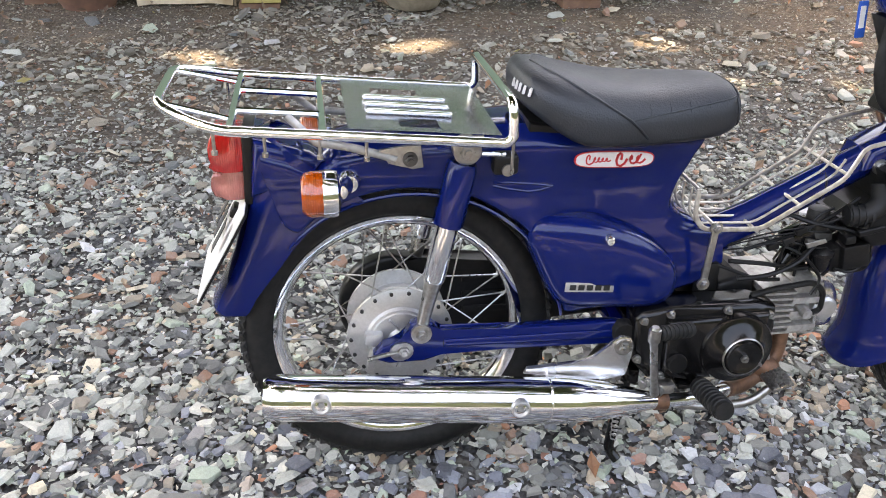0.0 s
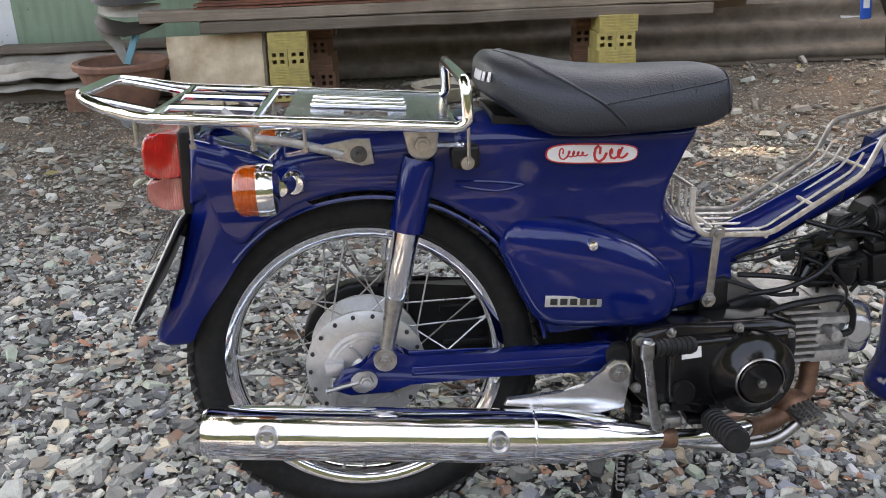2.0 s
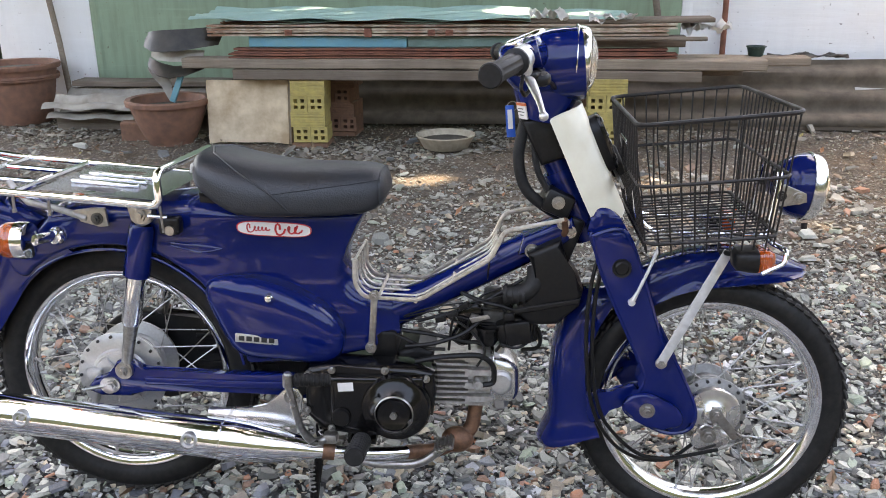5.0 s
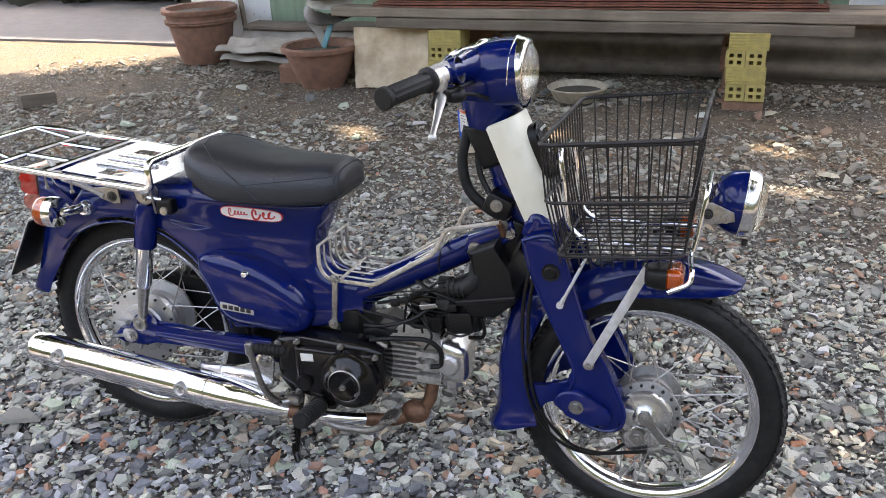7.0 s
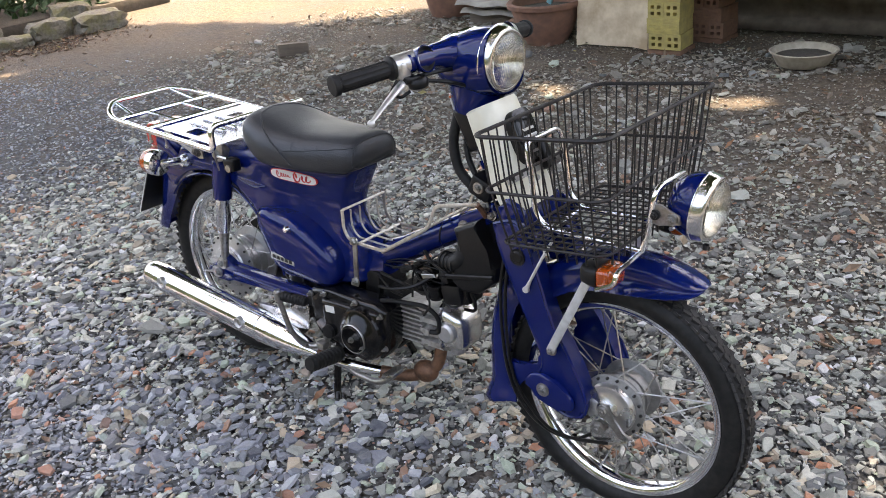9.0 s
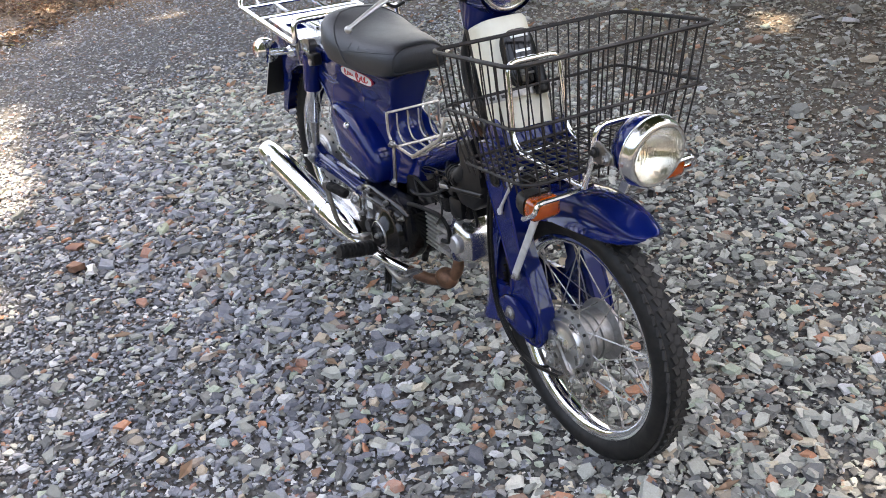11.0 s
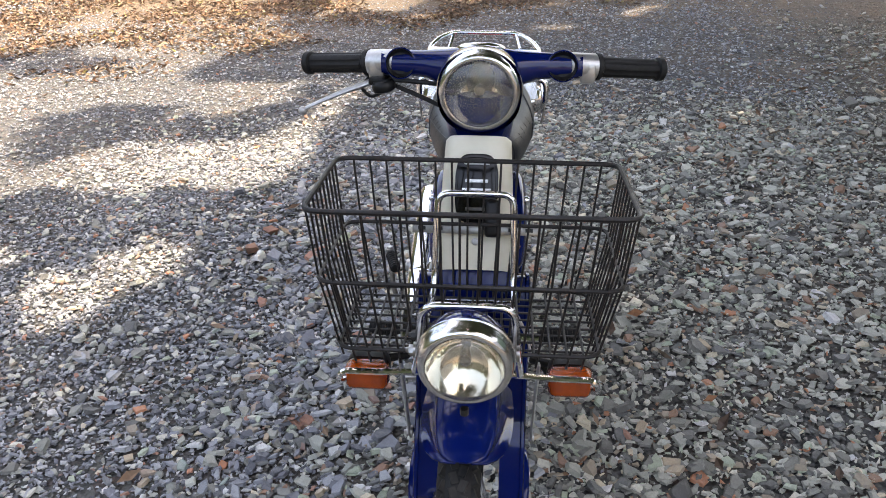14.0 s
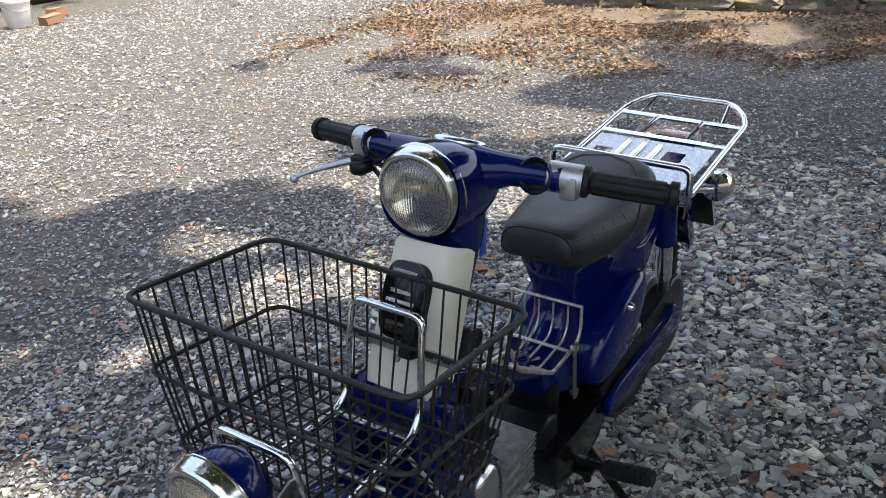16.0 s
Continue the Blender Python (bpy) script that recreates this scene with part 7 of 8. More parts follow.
st += [(0.905, 0.475, 0.972, 0.46, 0.050), (0.879, 0.43, 0.945, 0.41, 0.051), (0.862, 0.37, 0.928, 0.362, 0.053), (0.855, 0.31, 0.922, 0.308, 0.056), (0.855, 0.25, 0.927, 0.258, 0.060), (0.854, 0.222, 0.936, 0.235, 0.062), (0.850, 0.200, 0.943, 0.220, 0.0655), (0.842, 0.180, 0.948, 0.209, 0.0695), (0.835, 0.166, 0.951, 0.202, 0.073), (0.834, 0.157, 0.952, 0.198, 0.0745), (0.840, 0.151, 0.953, 0.196, 0.075)]
ff = fpart("front_fender", hood(st, 0.0025, ((0.0, 1.05), (0.05, 1.03), (0.13, 0.99), (0.26, 0.965), (0.45, 0.945), (0.62, 0.90), (0.76, 0.81), (0.87, 0.66), (0.945, 0.46), (0.985, 0.25))), BLUE, bike, "", 75)
for s in (-1, 1):
    bm = tube(bmesh.new(), [(1.0, s * 0.0935, 0.482), (1.008, s * 0.094, 0.498), (1.03, s * 0.085, 0.546), (1.048, s * 0.07, 0.586)], [0.005, 0.0032, 0.0032, 0.0032], 8)
    lathe(bm, [(0, 0.003), (0.007, 0.003), (0.007, -0.003), (0, -0.003)], pose(0.998, s * 0.0935, 0.478) @ AXLE, 10)
    part("fender_stay", bm, GALV, ff)

# cream fork cover
st = [(0.902, 0.830, 0.846, 0.806, 0.046), (0.9055, 0.822, 0.8435, 0.801, 0.0535), (0.928, 0.77, 0.868, 0.745, 0.057), (0.956, 0.705, 0.901, 0.670, 0.060), (0.984, 0.642, 0.932, 0.604, 0.062), (0.987, 0.634, 0.936, 0.597, 0.060)]
cover = fpart("fork_cover", hood(st, 0.003), CREAM, bike, "cream plastic fork cover")
way = (Vector((0.984, 0, 0.638)) - Vector((0.905, 0, 0.822))).normalized()
face = Matrix.Translation((0.905, 0, 0.822)) @ Matrix((( way.x, 0, -way.z, 0), (0, 1, 0, 0), (way.z, 0, way.x, 0), (0, 0, 0, 1)))
def shield(k, lift, deep):
    """A tall plate with round ends, lying on the cover's face."""
    pts = []
    for q in range(32):
        a = 2 * math.pi * (q + 0.5) / 32
        pts.append((0.076 + 0.055 * k * math.copysign(abs(math.cos(a)) ** 0.6, math.cos(a)), 0.034 * k * math.copysign(abs(math.sin(a)) ** 0.55, math.sin(a))))
    bm = loft(bmesh.new(), [[face @ Vector((u, v, lift)) for u, v in pts], [face @ Vector((u, v, lift + deep * 0.8)) for u, v in pts], [face @ Vector((0.076 + (u - 0.076) * 0.95, v * 0.93, lift + deep)) for u, v in pts]])
    return bm


emblem = part("emblem", shield(0.98, -0.006, 0.022), BLACK_PLASTIC, cover, "black front emblem with silver marks")
part("emblem_rim", shield(1.0, 0.013, 0.006), BLACK_GLOSS, emblem)
part("emblem_face", shield(0.9, 0.016, 0.0055), BLACK_GLOSS, emblem)
for u, w in ((0.036, 0.040), (0.064, 0.036), (0.078, 0.046), (0.088, 0.030), (0.108, 0.034)):
    part("emblem_mark", slab((0.0055, w, 0.0016), face @ Matrix.Translation((u, 0, 0.0225)), 0.0006, 1), SILVER if u < 0.08 else GRIME, emblem)
bm = bmesh.new()
box(bm, (0.016, 0.20, 0.004), face @ Matrix.Translation((0.140, 0, 0.010)), 0.001)
strap = part("carrier_strap", bm, STEEL, cover)
for v in (-0.085, -0.058, 0.058, 0.085):
    part("slot", slab((0.006, 0.012, 0.001), face @ Matrix.Translation((0.140, v, 0.0124))), BLACK_INK, strap)
part("lock_block", slab((0.060, 0.024, 0.026), face @ Matrix.Translation((0.122, 0.026, 0.016)), 0.007, 3), BLACK_PLASTIC, cover)
part("cover_screw", lathe(bmesh.new(), [(0, 0.003), (0.005, 0.0025), (0.006, 0.0), (0.006, -0.004)], face @ pose(0.160, 0.0, 0.002), 14), STEEL, cover)

# handlebar cowl and headlamp
rings = []
for x, zc, ry, rz in ((0.750, 0.906, 0.002, 0.002), (0.751, 0.906, 0.034, 0.016), (0.755, 0.904, 0.044, 0.024), (0.764, 0.899, 0.053, 0.034), (0.78, 0.893, 0.060, 0.045), (0.80, 0.890, 0.064, 0.054), (0.825, 0.891, 0.067, 0.062), (0.85, 0.894, 0.068, 0.0655), (0.878, 0.897, 0.0675, 0.066), (0.902, 0.899, 0.066, 0.064)):
    rings.append([(x - 0.1 * (rz * math.sin(a)), ry * math.copysign(abs(math.cos(a)) ** 0.85, math.cos(a)), zc + rz * math.copysign(abs(math.sin(a)) ** 0.85, math.sin(a))) for a in [2 * math.pi * k / 32 for k in range(32)]])
bm = loft(bmesh.new(), rings, False)
low = []
for z, xc, rx, ry in ((0.900, 0.832, 0.060, 0.060), (0.880, 0.835, 0.063, 0.060), (0.858, 0.836, 0.0625, 0.058), (0.835, 0.834, 0.055, 0.056), (0.812, 0.830, 0.044, 0.053), (0.799, 0.827, 0.037, 0.050), (0.797, 0.827, 0.030, 0.043)):
    low.append([(xc + rx * math.cos(a), ry * math.sin(a), z - 0.2 * rx * math.cos(a)) for a in [2 * math.pi * k / 28 for k in range(28)]])
loft(bm, low)
for s in (-1, 1):
    arm_rings = []
    for y, xc, zc, rx, rz in ((0.03, 0.812, 0.905, 0.044, 0.044), (0.06, 0.808, 0.914, 0.032, 0.030), (0.09, 0.802, 0.918, 0.025, 0.0225), (0.13, 0.797, 0.918, 0.022, 0.020), (0.155, 0.793, 0.917, 0.0235, 0.021), (0.165, 0.792, 0.917, 0.022, 0.020)):
        arm_rings.append([(xc + rx * math.cos(a), s * y, zc + rz * math.sin(a)) for a in [2 * math.pi * k / 20 for k in range(20)]])
    loft(bm, arm_rings)
cowl = fpart("handlebar_cowl", bm, BLUE, bike, "glossy blue handlebar cowl", 50)
for s in (-1, 1):
    bm = lathe(bmesh.new(), [(0.0, -0.004), (0.0175, -0.004), (0.0205, 0.001), (0.023, 0.003), (0.0235, -0.004)], pose(0.817, s * 0.132, 0.922) @ Matrix.Rotation(radians(75), 4, "Y"), 20)
    socket = part("indicator_socket", bm, BLACK_PLASTIC, cowl, "empty black indicator socket")
    bm = lathe(bmesh.new(), [(0.0222, -0.006), (0.0235, 0.002), (0.0240, 0.004), (0.0256, 0.003), (0.0250, -0.002), (0.0230, -0.016)], pose(0.817, s * 0.132, 0.922) @ Matrix.Rotation(radians(75), 4, "Y"), 24)
    part("cup", bm, BLUE, socket)
m = pose(0.909, 0, 0.899, 0, 93, 0)
RIM_PROFILE = [(0.0525, -0.007), (0.0522, 0.0012), (0.0540, 0.0024), (0.0580, 0.0022), (0.0612, 0.0004), (0.0632, -0.0038), (0.0645, -0.009), (0.0653, -0.0150), (0.0660, -0.0200), (0.0678, -0.0212), (0.0680, -0.0228), (0.066, -0.024), (0.060, -0.022)]


def round_lamp(m, parent, name, label, front=True):
    lamp = fpart(name, lathe(bmesh.new(), RIM_PROFILE, m, 48, True), BEZEL, parent, label)
    part("reflector", lathe(bmesh.new(), [(0.0520, -0.003), (0.045, -0.019), (0.031, -0.033), (0.014, -0.042), (0.0, -0.043)], m, 40), MIRROR, lamp)
    part("bulb", lathe(bmesh.new(), [(0, -0.012), (0.007, -0.014), (0.009, -0.02), (0.007, -0.03), (0.004, -0.042)], m, 16), STEEL, lamp)
    glass = lathe(bmesh.new(), [(0.0, 0.0195), (0.013, 0.0189), (0.026, 0.0170), (0.037, 0.0138), (0.045, 0.0098), (0.0520, 0.0042), (0.0520, 0.0012), (0.044, 0.0073), (0.036, 0.0112), (0.026, 0.0145), (0.013, 0.0164), (0.0, 0.017)], m, 40)
    g = part("lens", glass, LAMP_GLASS, lamp, "clear fluted glass")
    g.visible_shadow = False
    return lamp


round_lamp(m, bike, "headlamp", "chrome ringed round headlamp")
m3 = pose(0.797, 0, 0.939, 0, -22, 0) @ Matrix.Scale(0.86, 4)
part("binnacle", lathe(bmesh.new(), [(0.047, 0.001), (0.0485, -0.002), (0.050, -0.012), (0.051, -0.026), (0.048, -0.040)], m3, 40), BLUE, cowl)
dial = part("speedometer", lathe(bmesh.new(), [(0.0375, 0.006), (0.0385, 0.0095), (0.041, 0.0105), (0.0445, 0.009), (0.0475, 0.0055), (0.0485, 0.001), (0.047, -0.002), (0.036, -0.002)], m3, 44, True), BEZEL, cowl, "chrome ringed speedometer")
part("dial", lathe(bmesh.new(), [(0, 0.0055), (0.038, 0.0055), (0.038, 0.001)], m3, 32), BLACK_INK, dial)
part("sticker", slab((0.003, 0.024, 0.030), pose(0.7945, -0.0345, 0.817, 0, 14, -142)), LABEL_WHITE, cowl, "white warning sticker with orange head")
part("sticker_head", slab((0.0036, 0.0245, 0.005), pose(0.7945, -0.0345, 0.817, 0, 14, -142) @ Matrix.Translation((0.0002, 0, 0.0125))), LABEL_ORANGE, cowl)
for k, w in enumerate((0.014, 0.018, 0.010)):
    part("sticker_bar", slab((0.0036, w, 0.0016), pose(0.7945, -0.0345, 0.817, 0, 14, -142) @ Matrix.Translation((0.0002, -0.002, 0.004 - 0.006 * k))), GRIME, cowl)
for s in (-1, 1):
    g0, g1 = Vector((0.790, s * 0.165, 0.916)), Vector((0.744, s * 0.304, 0.901))
    w = (g1 - g0).normalized()
    bm = tube(bmesh.new(), [g0 - w * 0.026, g0 - w * 0.024, g0 + w * 0.022], [0.0195, 0.0215, 0.0215], 18)
    box(bm, (0.028, 0.026, 0.034), Matrix.Translation(g0 + w * 0.010 + Vector((0.008, 0, -0.008))), 0.006)
    sw = fpart("switch_housing", bm, ALLOY, bike, "bare alloy switch housing")
    part("switch", slab((0.01, 0.012, 0.01), Matrix.Translation(g0 + w * 0.012 + Vector((-0.02, 0, 0.002))), 0.003), RED_LENS if s < 0 else BLACK_PLASTIC, sw)
    bm = tube(bmesh.new(), [g0 + w * 0.020, g0 + w * 0.024, g0 + w * 0.030, g0 + w * 0.034, g1 - w * 0.005, g1], [0.018, 0.0225, 0.0225, 0.0155, 0.015, 0.014], 18)
    tube(bm, [g1 - w * 0.012, g1 - w * 0.010, g1 - w * 0.001, g1 + w * 0.001], [0.0150, 0.0195, 0.0195, 0.0175], 18)
    side = w.cross(Vector((0, 0, 1))).normalized()
    up = side.cross(w)
    rows = []
    for u, r0 in ((0.036, 0.0150), (0.040, 0.0154), (0.128, 0.0154), (0.132, 0.0148)):
        rows.append([g0 + w * u + (side * math.cos(a) + up * math.sin(a)) * (r0 + (0.0015 if k % 8 < 5 else 0)) for k, a in [(k, 2 * math.pi * k / 48) for k in range(48)]])
    loft(bm, rows)
    fpart("grip", bm, RUBBER, bike, "black ribbed rubber grip")
# brake lever, on the right only
bm = bmesh.new()
bend = [Vector((0.802, -0.176, 0.889)), Vector((0.815, -0.236, 0.871)), Vector((0.8245, -0.296, 0.843))]
tube(bm, [bend[0].lerp(bend[1], u / 12).lerp(bend[1].lerp(bend[2], u / 12), u / 12) for u in range(13)], [0.0080, 0.0085, 0.0088, 0.0086, 0.0082, 0.0076, 0.0070, 0.0064, 0.0058, 0.0054, 0.0050, 0.0048, 0.0048], 12, flat=0.62)
bmesh.ops.create_uvsphere(bm, u_segments=12, v_segments=8, radius=0.0075, matrix=Matrix.Translation((0.825, -0.298, 0.8405)))
lever = fpart("brake_lever", bm, ALLOY, bike, "polished alloy brake lever")
bm = lathe(bmesh.new(), [(0, 0.010), (0.015, 0.010), (0.019, 0.006), (0.020, 0.0), (0.019, -0.006), (0.015, -0.009), (0, -0.009)], pose(0.820, -0.160, 0.884, 12, 0, 0), 24)
box(bm, (0.030, 0.034, 0.014), pose(0.806, -0.168, 0.890, 0, 0, -14), 0.005)
part("lever_perch", bm, BLACK_PLASTIC, lever)
part("hook", tube(bmesh.new(), rounded([(0.794, -0.188, 0.892), (0.790, -0.204, 0.872), (0.797, -0.186, 0.858), (0.806, -0.168, 0.868)], 0.008), 0.0032, 8), BLACK_PLASTIC, lever)
part("lever_cable", tube(bmesh.new(), rounded([(0.812, -0.15, 0.886), (0.84, -0.10, 0.875), (0.85, -0.06, 0.86)], 0.03), 0.004, 8), BLACK_PLASTIC, lever)
part("lever_cable", tube(bmesh.new(), rounded([(0.812, -0.15, 0.893), (0.83, -0.10, 0.895), (0.825, -0.065, 0.89)], 0.03), 0.004, 8), BLACK_PLASTIC, lever)
# key with its tag
bm = slab((0.017, 0.003, 0.060), pose(0.773, 0.025, 0.790, 0, -4, 0), 0.002)
tag = fpart("key_tag", bm, LABEL_BLUE, bike, "blue plastic key tag")
part("tag_paper", slab((0.009, 0.001, 0.036), pose(0.7725, 0.0231, 0.794, 0, -4, 0)), LABEL_WHITE, tag)
part("key_ring", tube(bmesh.new(), [(0.776 + 0.009 * math.cos(a), 0.025, 0.818 + 0.009 * math.sin(a)) for a in [2 * math.pi * k / 16 for k in range(16)]], 0.0008, 5, True), STEEL, tag)

# front carrier, spot lamp, indicators
bm = bmesh.new()
loop = [(1.232, -0.072, 0.602), (1.240, -0.066, 0.64), (1.250, -0.060, 0.716), (1.250, 0.060, 0.716), (1.240, 0.066, 0.64), (1.232, 0.072, 0.602)]
tube(bm, rounded(loop, 0.022, 5), 0.0055, 10)
carrier = fpart("front_carrier", bm, CHROME, bike, "chromed front carrier tubes")
half = [(1.232, 0.072, 0.602), (1.03, 0.064, 0.603), (1.004, 0.062, 0.628), (0.993, 0.060, 0.72), (0.984, 0.058, 0.764)]
hoop = [(x, -y, z) for x, y, z in half] + half[::-1]
part("rear_hoop", tube(bmesh.new(), rounded(hoop, 0.02, 5), 0.0055, 10), CHROME, carrier)
for s in (-1, 1):
    part("leg_stay", slab((0.018, 0.004, 0.245), pose(1.108, s * 0.101, 0.470, 0, 26.0, 0), 0.002), GALV, carrier, "flat galvanised stay")
    bolt(1.057, s * 0.098 if s < 0 else 0.104, 0.362, 0.008, carrier)
    bm = tube(bmesh.new(), rounded([(1.228, s * 0.05, 0.600), (1.232, s * 0.12, 0.598), (1.238, s * 0.172, 0.602), (1.236, s * 0.179, 0.582), (1.20, s * 0.176, 0.562)], 0.012), 0.0045, 8)
    guard = part("indicator_guard", bm, CHROME, carrier)
    bm = slab((0.034, 0.062, 0.040), pose(1.208, s * 0.142, 0.578), 0.012, 4)
    sig = fpart("front_indicator", bm, ORANGE_LENS, bike, "orange front indicator in black rubber")
    bm = loft(bmesh.new(), [[(x, s * 0.142 + w * math.copysign(abs(math.cos(a)) ** 0.6, math.cos(a)), 0.578 + h * math.copysign(abs(math.sin(a)) ** 0.6, math.sin(a))) for a in [2 * math.pi * k / 20 for k in range(20)]] for x, w, h in ((1.158, 0.016, 0.012), (1.163, 0.024, 0.018), (1.18, 0.0305, 0.0205), (1.196, 0.0318, 0.0212))])
    part("housing", bm, BLACK_PLASTIC, sig)
    part("arm", tube(bmesh.new(), [(1.17, s * 0.12, 0.58), (1.15, s * 0.09, 0.575)], 0.006, 8), BLACK_PLASTIC, sig)
part("cross_tube", tube(bmesh.new(), [(1.03, -0.062, 0.600), (1.03, 0.062, 0.600)], 0.005, 8), CHROME, carrier)
part("cross_tube", tube(bmesh.new(), [(1.13, -0.10, 0.597), (1.13, 0.10, 0.597)], 0.005, 8), CHROME, carrier)
m2 = pose(1.331, 0, 0.674, 0, 97, 0) @ Matrix.Scale(0.94, 4)
spot = round_lamp(m2, bike, "spot_lamp", "chrome ringed blue spot lamp on the carrier")
part("shell", lathe(bmesh.new(), [(0.0645, -0.015), (0.064, -0.03), (0.058, -0.052), (0.044, -0.072), (0.022, -0.083), (0.0, -0.085)], m2, 40), BLUE, spot)
part("drain_nut", lathe(bmesh.new(), [(0, 0.006), (0.006, 0.005), (0.006, -0.004)], pose(1.318, 0, 0.602, 180, 0, 0), 8), BLACK_INK, spot)
for s in (-1, 1):
    bm = prism(bmesh.new(), [(1.24, 0.688), (1.258, 0.692), (1.296, 0.676), (1.298, 0.660), (1.258, 0.652), (1.242, 0.655)], s * 0.060, s * 0.064, 0.001)
    part("ear", bm, STEEL, spot)
    bolt(1.282, s * 0.066, 0.668, 0.008, spot)
    bolt(1.252, s * 0.066, 0.672, 0.007, spot, material=BLACK_INK)

# wire basket
# floor, middle hoop and rim: back x, front x, half width, back z, front z
BASKET = ((1.006, 1.222, 0.180, 0.610, 0.628), (0.986, 1.228, 0.203, 0.713, 0.733), (0.977, 1.235, 0.214, 0.815, 0.838))


def basket_corner(k, fx, fy):
    """k 1 at the rim, 0 at the floor; fx 0 back to 1 front; fy -1 to 1."""
    a, b, u = (BASKET[0], BASKET[1], k * 2) if k < 0.5 else (BASKET[1], BASKET[2], k * 2 - 1)
    x0, x1, w, z0, z1 = (p + (q - p) * u for p, q in zip(a, b))
    z = z0 + (z1 - z0) * fx
    return Vector((x0 + (x1 - x0) * fx, w * fy, z))


def basket_loop(k, r):
    pts = [basket_corner(k, fx, fy) for fx, fy in ((0, -1), (1, -1), (1, 1), (0, 1))]
    return tube(bmesh.new(), rounded(pts, 0.028, 5, True), r, 8, True)


basket = fpart("basket", basket_loop(1.0, 0.0039), RUST_WIRE, bike, "black wire basket with rusty patches")
for k in (0.5, 0.0):
    part("hoop", basket_loop(k, 0.0031), RUST_WIRE, basket)


def basket_wire(points, r=0.0017):
    part("wire", tube(bmesh.new(), points, r, 6), RUST_WIRE, basket)


for j in range(1, 17):
    fy = -1 + 2 * j / 17
    for fx in (0, 1):
        basket_wire([basket_corner(k, fx, fy) for k in (1.0, 0.5, 0.0, -0.10)])
for j in range(1, 11):
    fx = j / 11
    for fy in (-1, 1):
        basket_wire([basket_corner(k, fx, fy) for k in (1.0, 0.5, 0.0, -0.10)])
for j in range(1, 16):
    fy = -1 + 2 * j / 16
    basket_wire([basket_corner(0, 0, fy) - Vector((0, 0, 0.003)), basket_corner(0, 1, fy) - Vector((0, 0, 0.003))])
for j in range(1, 9):
    fx = j / 9
    basket_wire([basket_corner(0, fx, -1) - Vector((0, 0, 0.006)), basket_corner(0, fx, 1) - Vector((0, 0, 0.006))])


# ---- loose gravel ----
def stone_shapes(count, seed, sides=(4, 5, 5, 6)):
    """Flat angular flakes: a long broken outline, thin sharp edges, a sloping top, no underside."""
    rng = random.Random(seed)
    shapes = []
    for _ in range(count):
        n = rng.choice(sides)
        flat, slim = rng.uniform(0.09, 0.24), rng.uniform(0.42, 0.92)
        turn = rng.uniform(0, 6.28)
        tip, roll, taper = rng.uniform(-0.5, 0.5), rng.uniform(-0.5, 0.5), rng.uniform(0.78, 0.95)
        low, high = [], []
        for k in range(n):
            a = turn + 2 * math.pi * (k + rng.uniform(-0.34, 0.34)) / n
            r = 0.5 * rng.uniform(0.7, 1.12)
            x, y = r * math.cos(a), r * math.sin(a) * slim
            low.append((x, y, -0.1 * flat))
            t = taper * rng.uniform(0.8, 1.06)
            high.append((x * t, y * t, flat * (0.8 + tip * x * 1.6 + roll * y * 1.6 + rng.uniform(-0.10, 0.10))))
        pts = low + high
        tri = []
        for k in range(n):
            j = (k + 1) % n
            tri += [(k, j, n + j), (k, n + j, n + k)]
        tri += [(n, n + k, n + k + 1) for k in range(1, n - 1)]
        shapes.append((np.array(pts), np.array(tri)))
    return shapes


SHAPES = stone_shapes(60, 11, (4, 5, 5, 6))
CHIPS = stone_shapes(50, 12, (3, 4, 4))


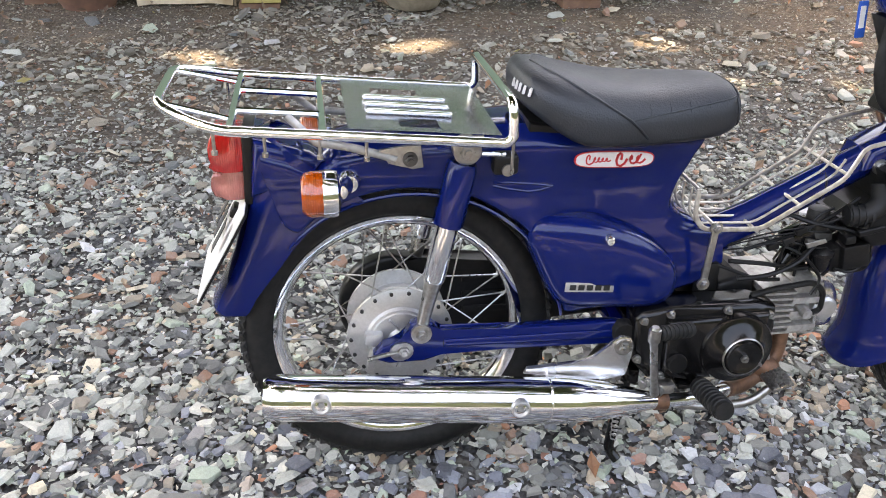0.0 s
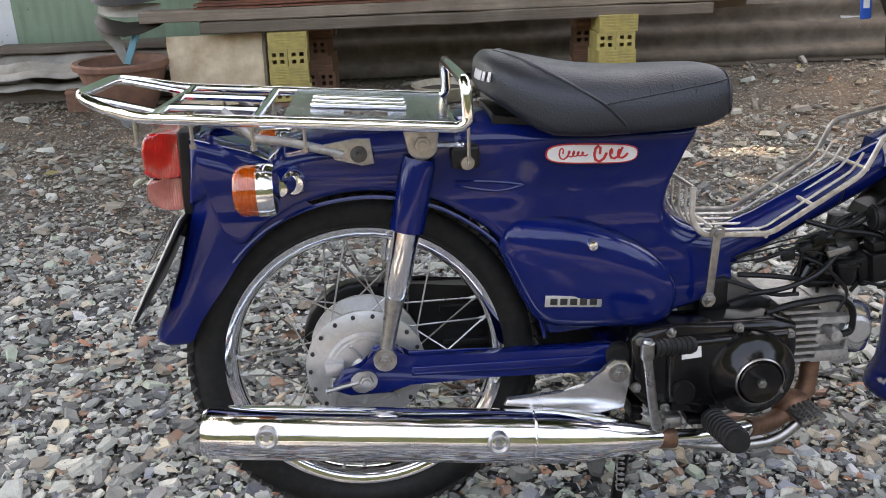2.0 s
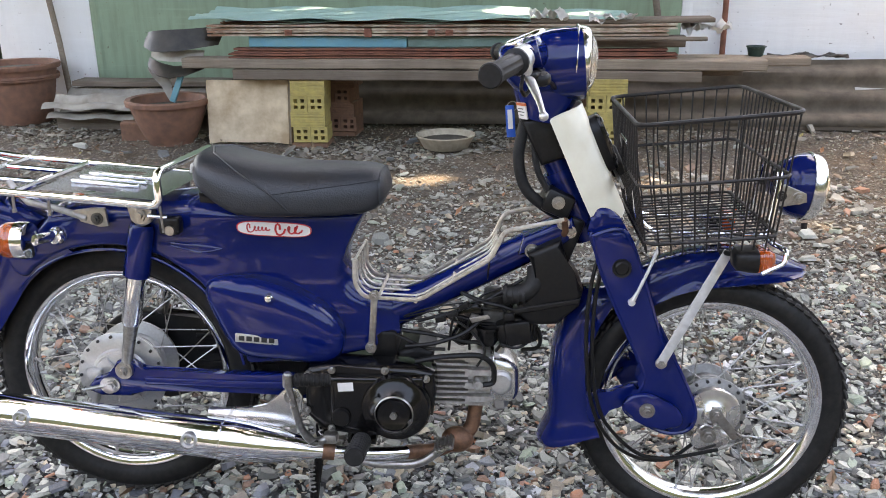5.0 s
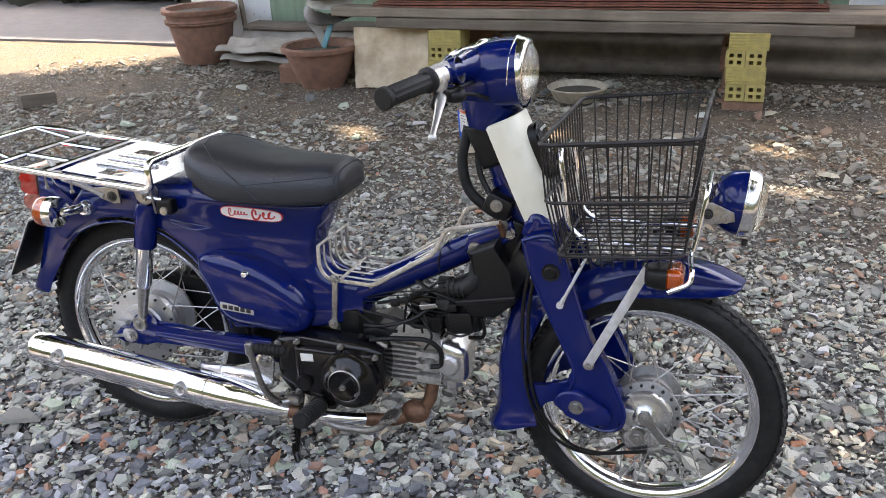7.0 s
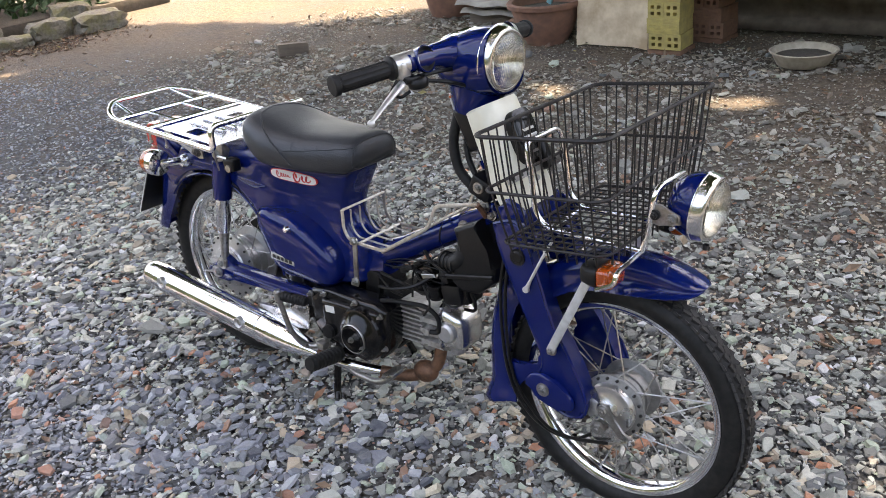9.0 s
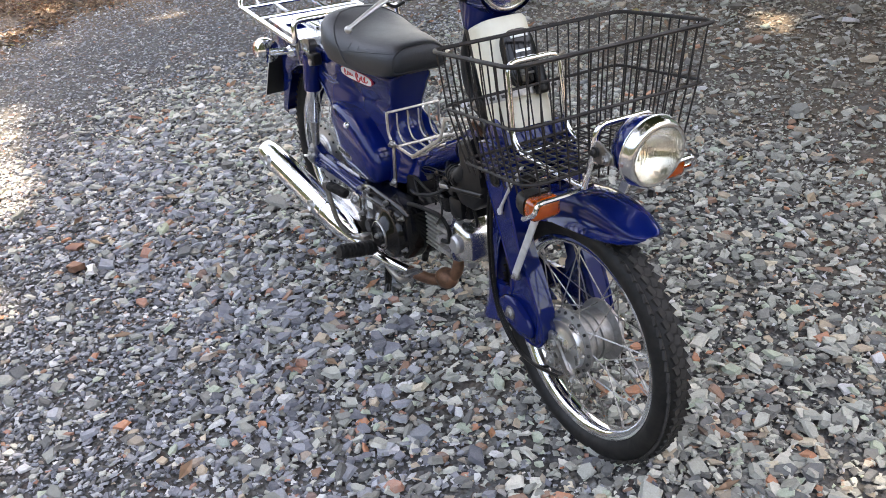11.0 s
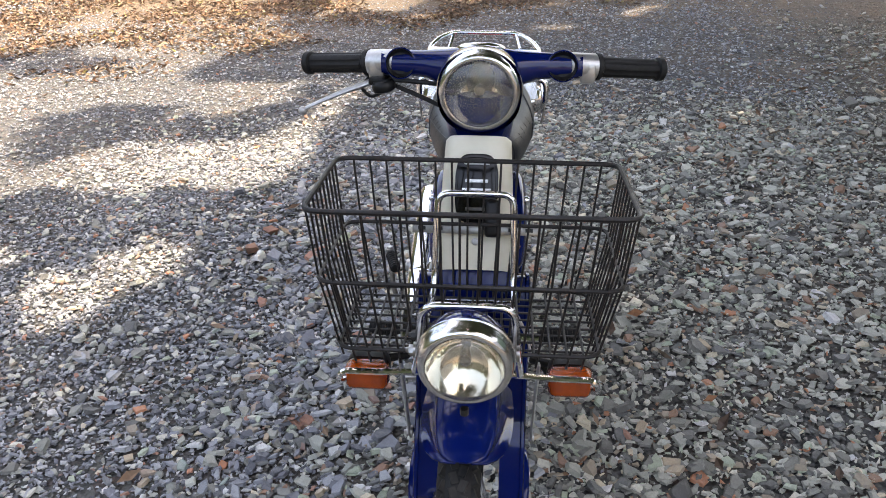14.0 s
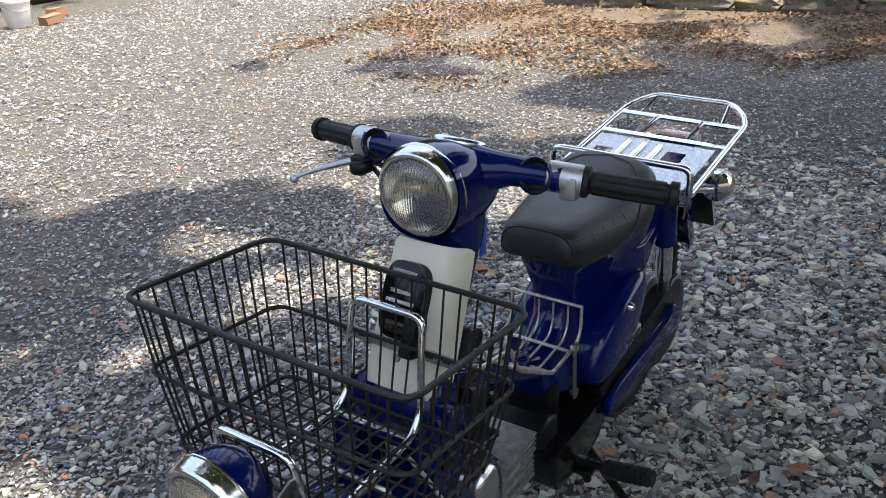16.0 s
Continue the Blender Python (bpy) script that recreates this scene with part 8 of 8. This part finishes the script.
def scatter(name, spots, sizes, seed, label, material, sink=0.04, tilt=13.0, shapes=CHIPS):
    """Many angular stones as one mesh."""
    rng = np.random.default_rng(seed)
    verts, faces, base = [], [], 0
    kind = rng.integers(0, len(shapes), len(spots))
    for k, (pv, pf) in enumerate(shapes):
        at = np.nonzero(kind == k)[0]
        n = len(at)
        if not n:
            continue
        a, b, c = rng.uniform(0, 2 * np.pi, n), np.radians(rng.normal(0, tilt, n)), np.radians(rng.normal(0, tilt, n))
        ca, sa, cb, sb, cc, sc = np.cos(a), np.sin(a), np.cos(b), np.sin(b), np.cos(c), np.sin(c)
        one, nil = np.ones(n), np.zeros(n)
        rz = np.stack([ca, -sa, nil, sa, ca, nil, nil, nil, one], 1).reshape(n, 3, 3)
        ry = np.stack([cb, nil, sb, nil, one, nil, -sb, nil, cb], 1).reshape(n, 3, 3)
        rx = np.stack([one, nil, nil, nil, cc, -sc, nil, sc, cc], 1).reshape(n, 3, 3)
        rot = rz @ ry @ rx
        s = sizes[at]
        p = np.einsum("nij,kj->nki", rot, pv) * s[:, None, None]
        low = -p[:, :, 2].min(axis=1)
        p += np.concatenate([spots[at], np.zeros((n, 1))], 1)[:, None, :]
        p[:, :, 2] += (ground_z(spots[at]) + low - sink * s)[:, None]
        verts.append(p.reshape(-1, 3))
        faces.append((pf[None] + (np.arange(n) * len(pv))[:, None, None] + base).reshape(-1, 3))
        base += n * len(pv)
    v, f = np.concatenate(verts), np.concatenate(faces)
    me = bpy.data.meshes.new(name)
    me.vertices.add(len(v))
    me.vertices.foreach_set("co", v.astype(np.float32).ravel())
    me.loops.add(len(f) * 3)
    me.loops.foreach_set("vertex_index", f.astype(np.int32).ravel())
    me.polygons.add(len(f))
    me.polygons.foreach_set("loop_start", np.arange(0, len(f) * 3, 3, dtype=np.int32))
    me.update(calc_edges=True)
    me.validate()
    me.shade_flat()
    me.materials.append(material)
    return tagged(new(name, me), label, "gravel", kind="stuff")


def ground_z(p):
    return np.array([lie(x, y) for x, y in p])


def region(seed, n, x0, x1, y0, y1, keep=None):
    rng = np.random.default_rng(seed)
    p = np.stack([rng.uniform(x0, x1, n), rng.uniform(y0, y1, n)], 1)
    if keep is not None:
        p = p[[keep(x, y) for x, y in p]]
    # the edges of a spread fray out into the next one
    near = np.minimum(np.minimum(p[:, 0] - x0, x1 - p[:, 0]), np.minimum(p[:, 1] - y0, y1 - p[:, 1]))
    p = p + rng.normal(size=p.shape) * np.clip(0.30 - 0.6 * near, 0.0, 0.30)[:, None]
    p[:, 1] = np.where(p[:, 1] > 4.15, 8.3 - p[:, 1], p[:, 1])
    return p


def sizes_of(n, seed, mean, spread, lo, hi):
    return np.clip(np.random.default_rng(seed).lognormal(math.log(mean), spread, n), lo, hi)


# fine slate gravel of the drive, with scattered coarser stones
p = region(1, 62000, -1.7, 2.3, -1.95, -0.1, lambda x, y: random.random() < 1.0 - 0.6 * max(0.0, y + 0.75) / 0.65)
scatter("gravel", p, sizes_of(len(p), 2, 0.0145, 0.33, 0.008, 0.03), 3, "fine angular blue-grey gravel with orange chips", GRAVEL_FINE)
p = region(21, 5200, -1.9, 2.6, -1.9, 0.0)
scatter("gravel", p, sizes_of(len(p), 22, 0.027, 0.3, 0.018, 0.05), 23, "scattered coarse green-grey stones", GRAVEL, shapes=SHAPES)
p = region(47, 3400, -1.7, 1.3, -0.85, -0.15, lambda x, y: random.random() < min(1.0, (y + 0.9) / 0.35) * min(1.0, (1.3 - x) / 0.8))
scatter("gravel", p, sizes_of(len(p), 48, 0.033, 0.32, 0.02, 0.07), 49, "coarse flat blue-grey stones beside the rear wheel", GRAVEL_FINE, 0.0, 11, shapes=SHAPES)
# coarse gravel under and beyond the motorcycle
p = region(24, 29000, -2.0, 2.8, -0.35, 1.7, lambda x, y: random.random() < 1.0 - 0.45 * max(0.0, y - 0.3))
scatter("gravel", p, sizes_of(len(p), 25, 0.0265, 0.42, 0.012, 0.06), 26, "coarse angular green-grey gravel with brick chips", GRAVEL, shapes=SHAPES)
p = region(27, 46000, -2.0, 2.8, -0.35, 1.7)
scatter("gravel", p, sizes_of(len(p), 28, 0.0145, 0.3, 0.008, 0.024), 29, "small chips between the coarse stones", GRAVEL, 0.0, 20)
# looser gravel with bare soil between it, towards the wall
p = region(4, 18000, -3.6, 4.2, 1.7, 4.1, lambda x, y: noise.noise(Vector((x * 1.1, y * 1.1, 7))) > -0.38 + 0.2 * (y - 1.8))
scatter("gravel", p, sizes_of(len(p), 5, 0.022, 0.55, 0.01, 0.09), 6, "loose grey gravel on bare dusty soil", GRAVEL, shapes=SHAPES)
p = region(41, 26000, -3.8, 4.2, 1.6, 4.1)
scatter("gravel", p, sizes_of(len(p), 42, 0.013, 0.35, 0.007, 0.03), 43, "small chips trodden into dusty soil", GRAVEL, 0.0, 15)
# the rest of the drive
p = region(7, 34000, -4.6, -1.7, -4.0, 1.7)
scatter("gravel", p, sizes_of(len(p), 8, 0.0175, 0.3, 0.010, 0.035), 9, "fine blue-grey gravel of the drive", GRAVEL_FINE)
p = region(10, 16000, -1.7, 2.0, -4.2, -1.95)
scatter("gravel", p, sizes_of(len(p), 11, 0.0175, 0.35, 0.010, 0.045), 12, "fine blue-grey gravel of the drive", GRAVEL_FINE)

p = region(44, 15000, -6.0, 0.5, -8.5, -4.0)
scatter("gravel", p, sizes_of(len(p), 45, 0.03, 0.3, 0.018, 0.055), 46, "pale gravel at the far end of the drive", GRAVEL_FINE)
# fallen leaves on the drive's edge
def leafy(x, y):
    edge = curve_at([(-5.0, -3.4), (-4.3, -2.9), (-3.5, -2.6), (-2.0, -2.9), (-0.8, -3.6), (-0.4, -4.0), (0.6, -4.6), (1.3, -4.85), (2.2, -5.3)], y)
    if ((x + 2.95) / 0.28) ** 2 + ((y + 3.35) / 0.3) ** 2 < 1:
        return False
    deep = edge - x + 0.5 * noise.noise(Vector((x * 2, y * 2, 4)))
    chance = min(1.0, 0.25 + deep / 0.6) * min(1.0, 0.50 + 1.8 * noise.noise(Vector((x * 1.4, y * 1.4, 14))))
    return deep > -0.25 and random.random() < chance


rng = np.random.default_rng(31)
q = region(36, 48000, -5.85, -2.4, -5.0, 2.6, leafy)
z = np.array([lie(x, y) for x, y in q]) + rng.uniform(0.006, 0.022, len(q))
litter = leaf_cloud("leaf_litter", np.column_stack([q, z]), 0.044, DRY_LEAF, 32, 0.5, 0.2)
tagged(litter, "brown and orange fallen leaves on the drive", "leaves", kind="stuff")
q = np.concatenate([region(33, 110, -1.8, 2.6, -1.3, 1.5), region(34, 320, -2.8, 3.5, 1.2, 3.8)])
z = np.array([lie(x, y) for x, y in q]) + 0.022
strays = leaf_cloud("fallen_leaves", np.column_stack([q, z]), 0.05, DRY_LEAF, 35, 0.5, 0.2)
tagged(strays, "few dry leaves scattered over the gravel", "leaves", kind="stuff")


# larger stones that can be told apart, each a piece of the ground
def single_stones():
    meshes = []
    for pv, pf in stone_shapes(24, 77, (5, 6, 7)):
        me = bpy.data.meshes.new("stone")
        me.from_pydata(pv.tolist(), [], pf.tolist())
        me.shade_flat()
        me.materials.append(STONE)
        meshes.append(me)
    rng = random.Random(78)
    for k in range(290):
        if k < 200:
            x, y, s = rng.uniform(-1.4, 2.4), rng.uniform(-1.2, 1.5), rng.choice((0.035, 0.04, 0.045, 0.05, 0.065))
        else:
            x, y, s = rng.uniform(-2.2, 3.0), rng.uniform(1.5, 3.6), rng.choice((0.05, 0.06, 0.08, 0.1))
        ob = new("stone", meshes[k % 24])
        ob.parent = ground
        ob.matrix_basis = pose(x, y, lie(x, y) + s * 0.14, rng.uniform(-15, 15), rng.uniform(-15, 15), rng.uniform(0, 360)) @ Matrix.Scale(s, 4)
    # the pale flat stone beside the rear wheel
    ob = new("stone", meshes[3])
    ob.parent = ground
    ob["label"] = "large pale flat stone"
    ob.matrix_basis = pose(-0.385, -0.165, 0.012, 0, 4, 20) @ Matrix.Diagonal((0.13, 0.1, 0.06, 1))


single_stones()
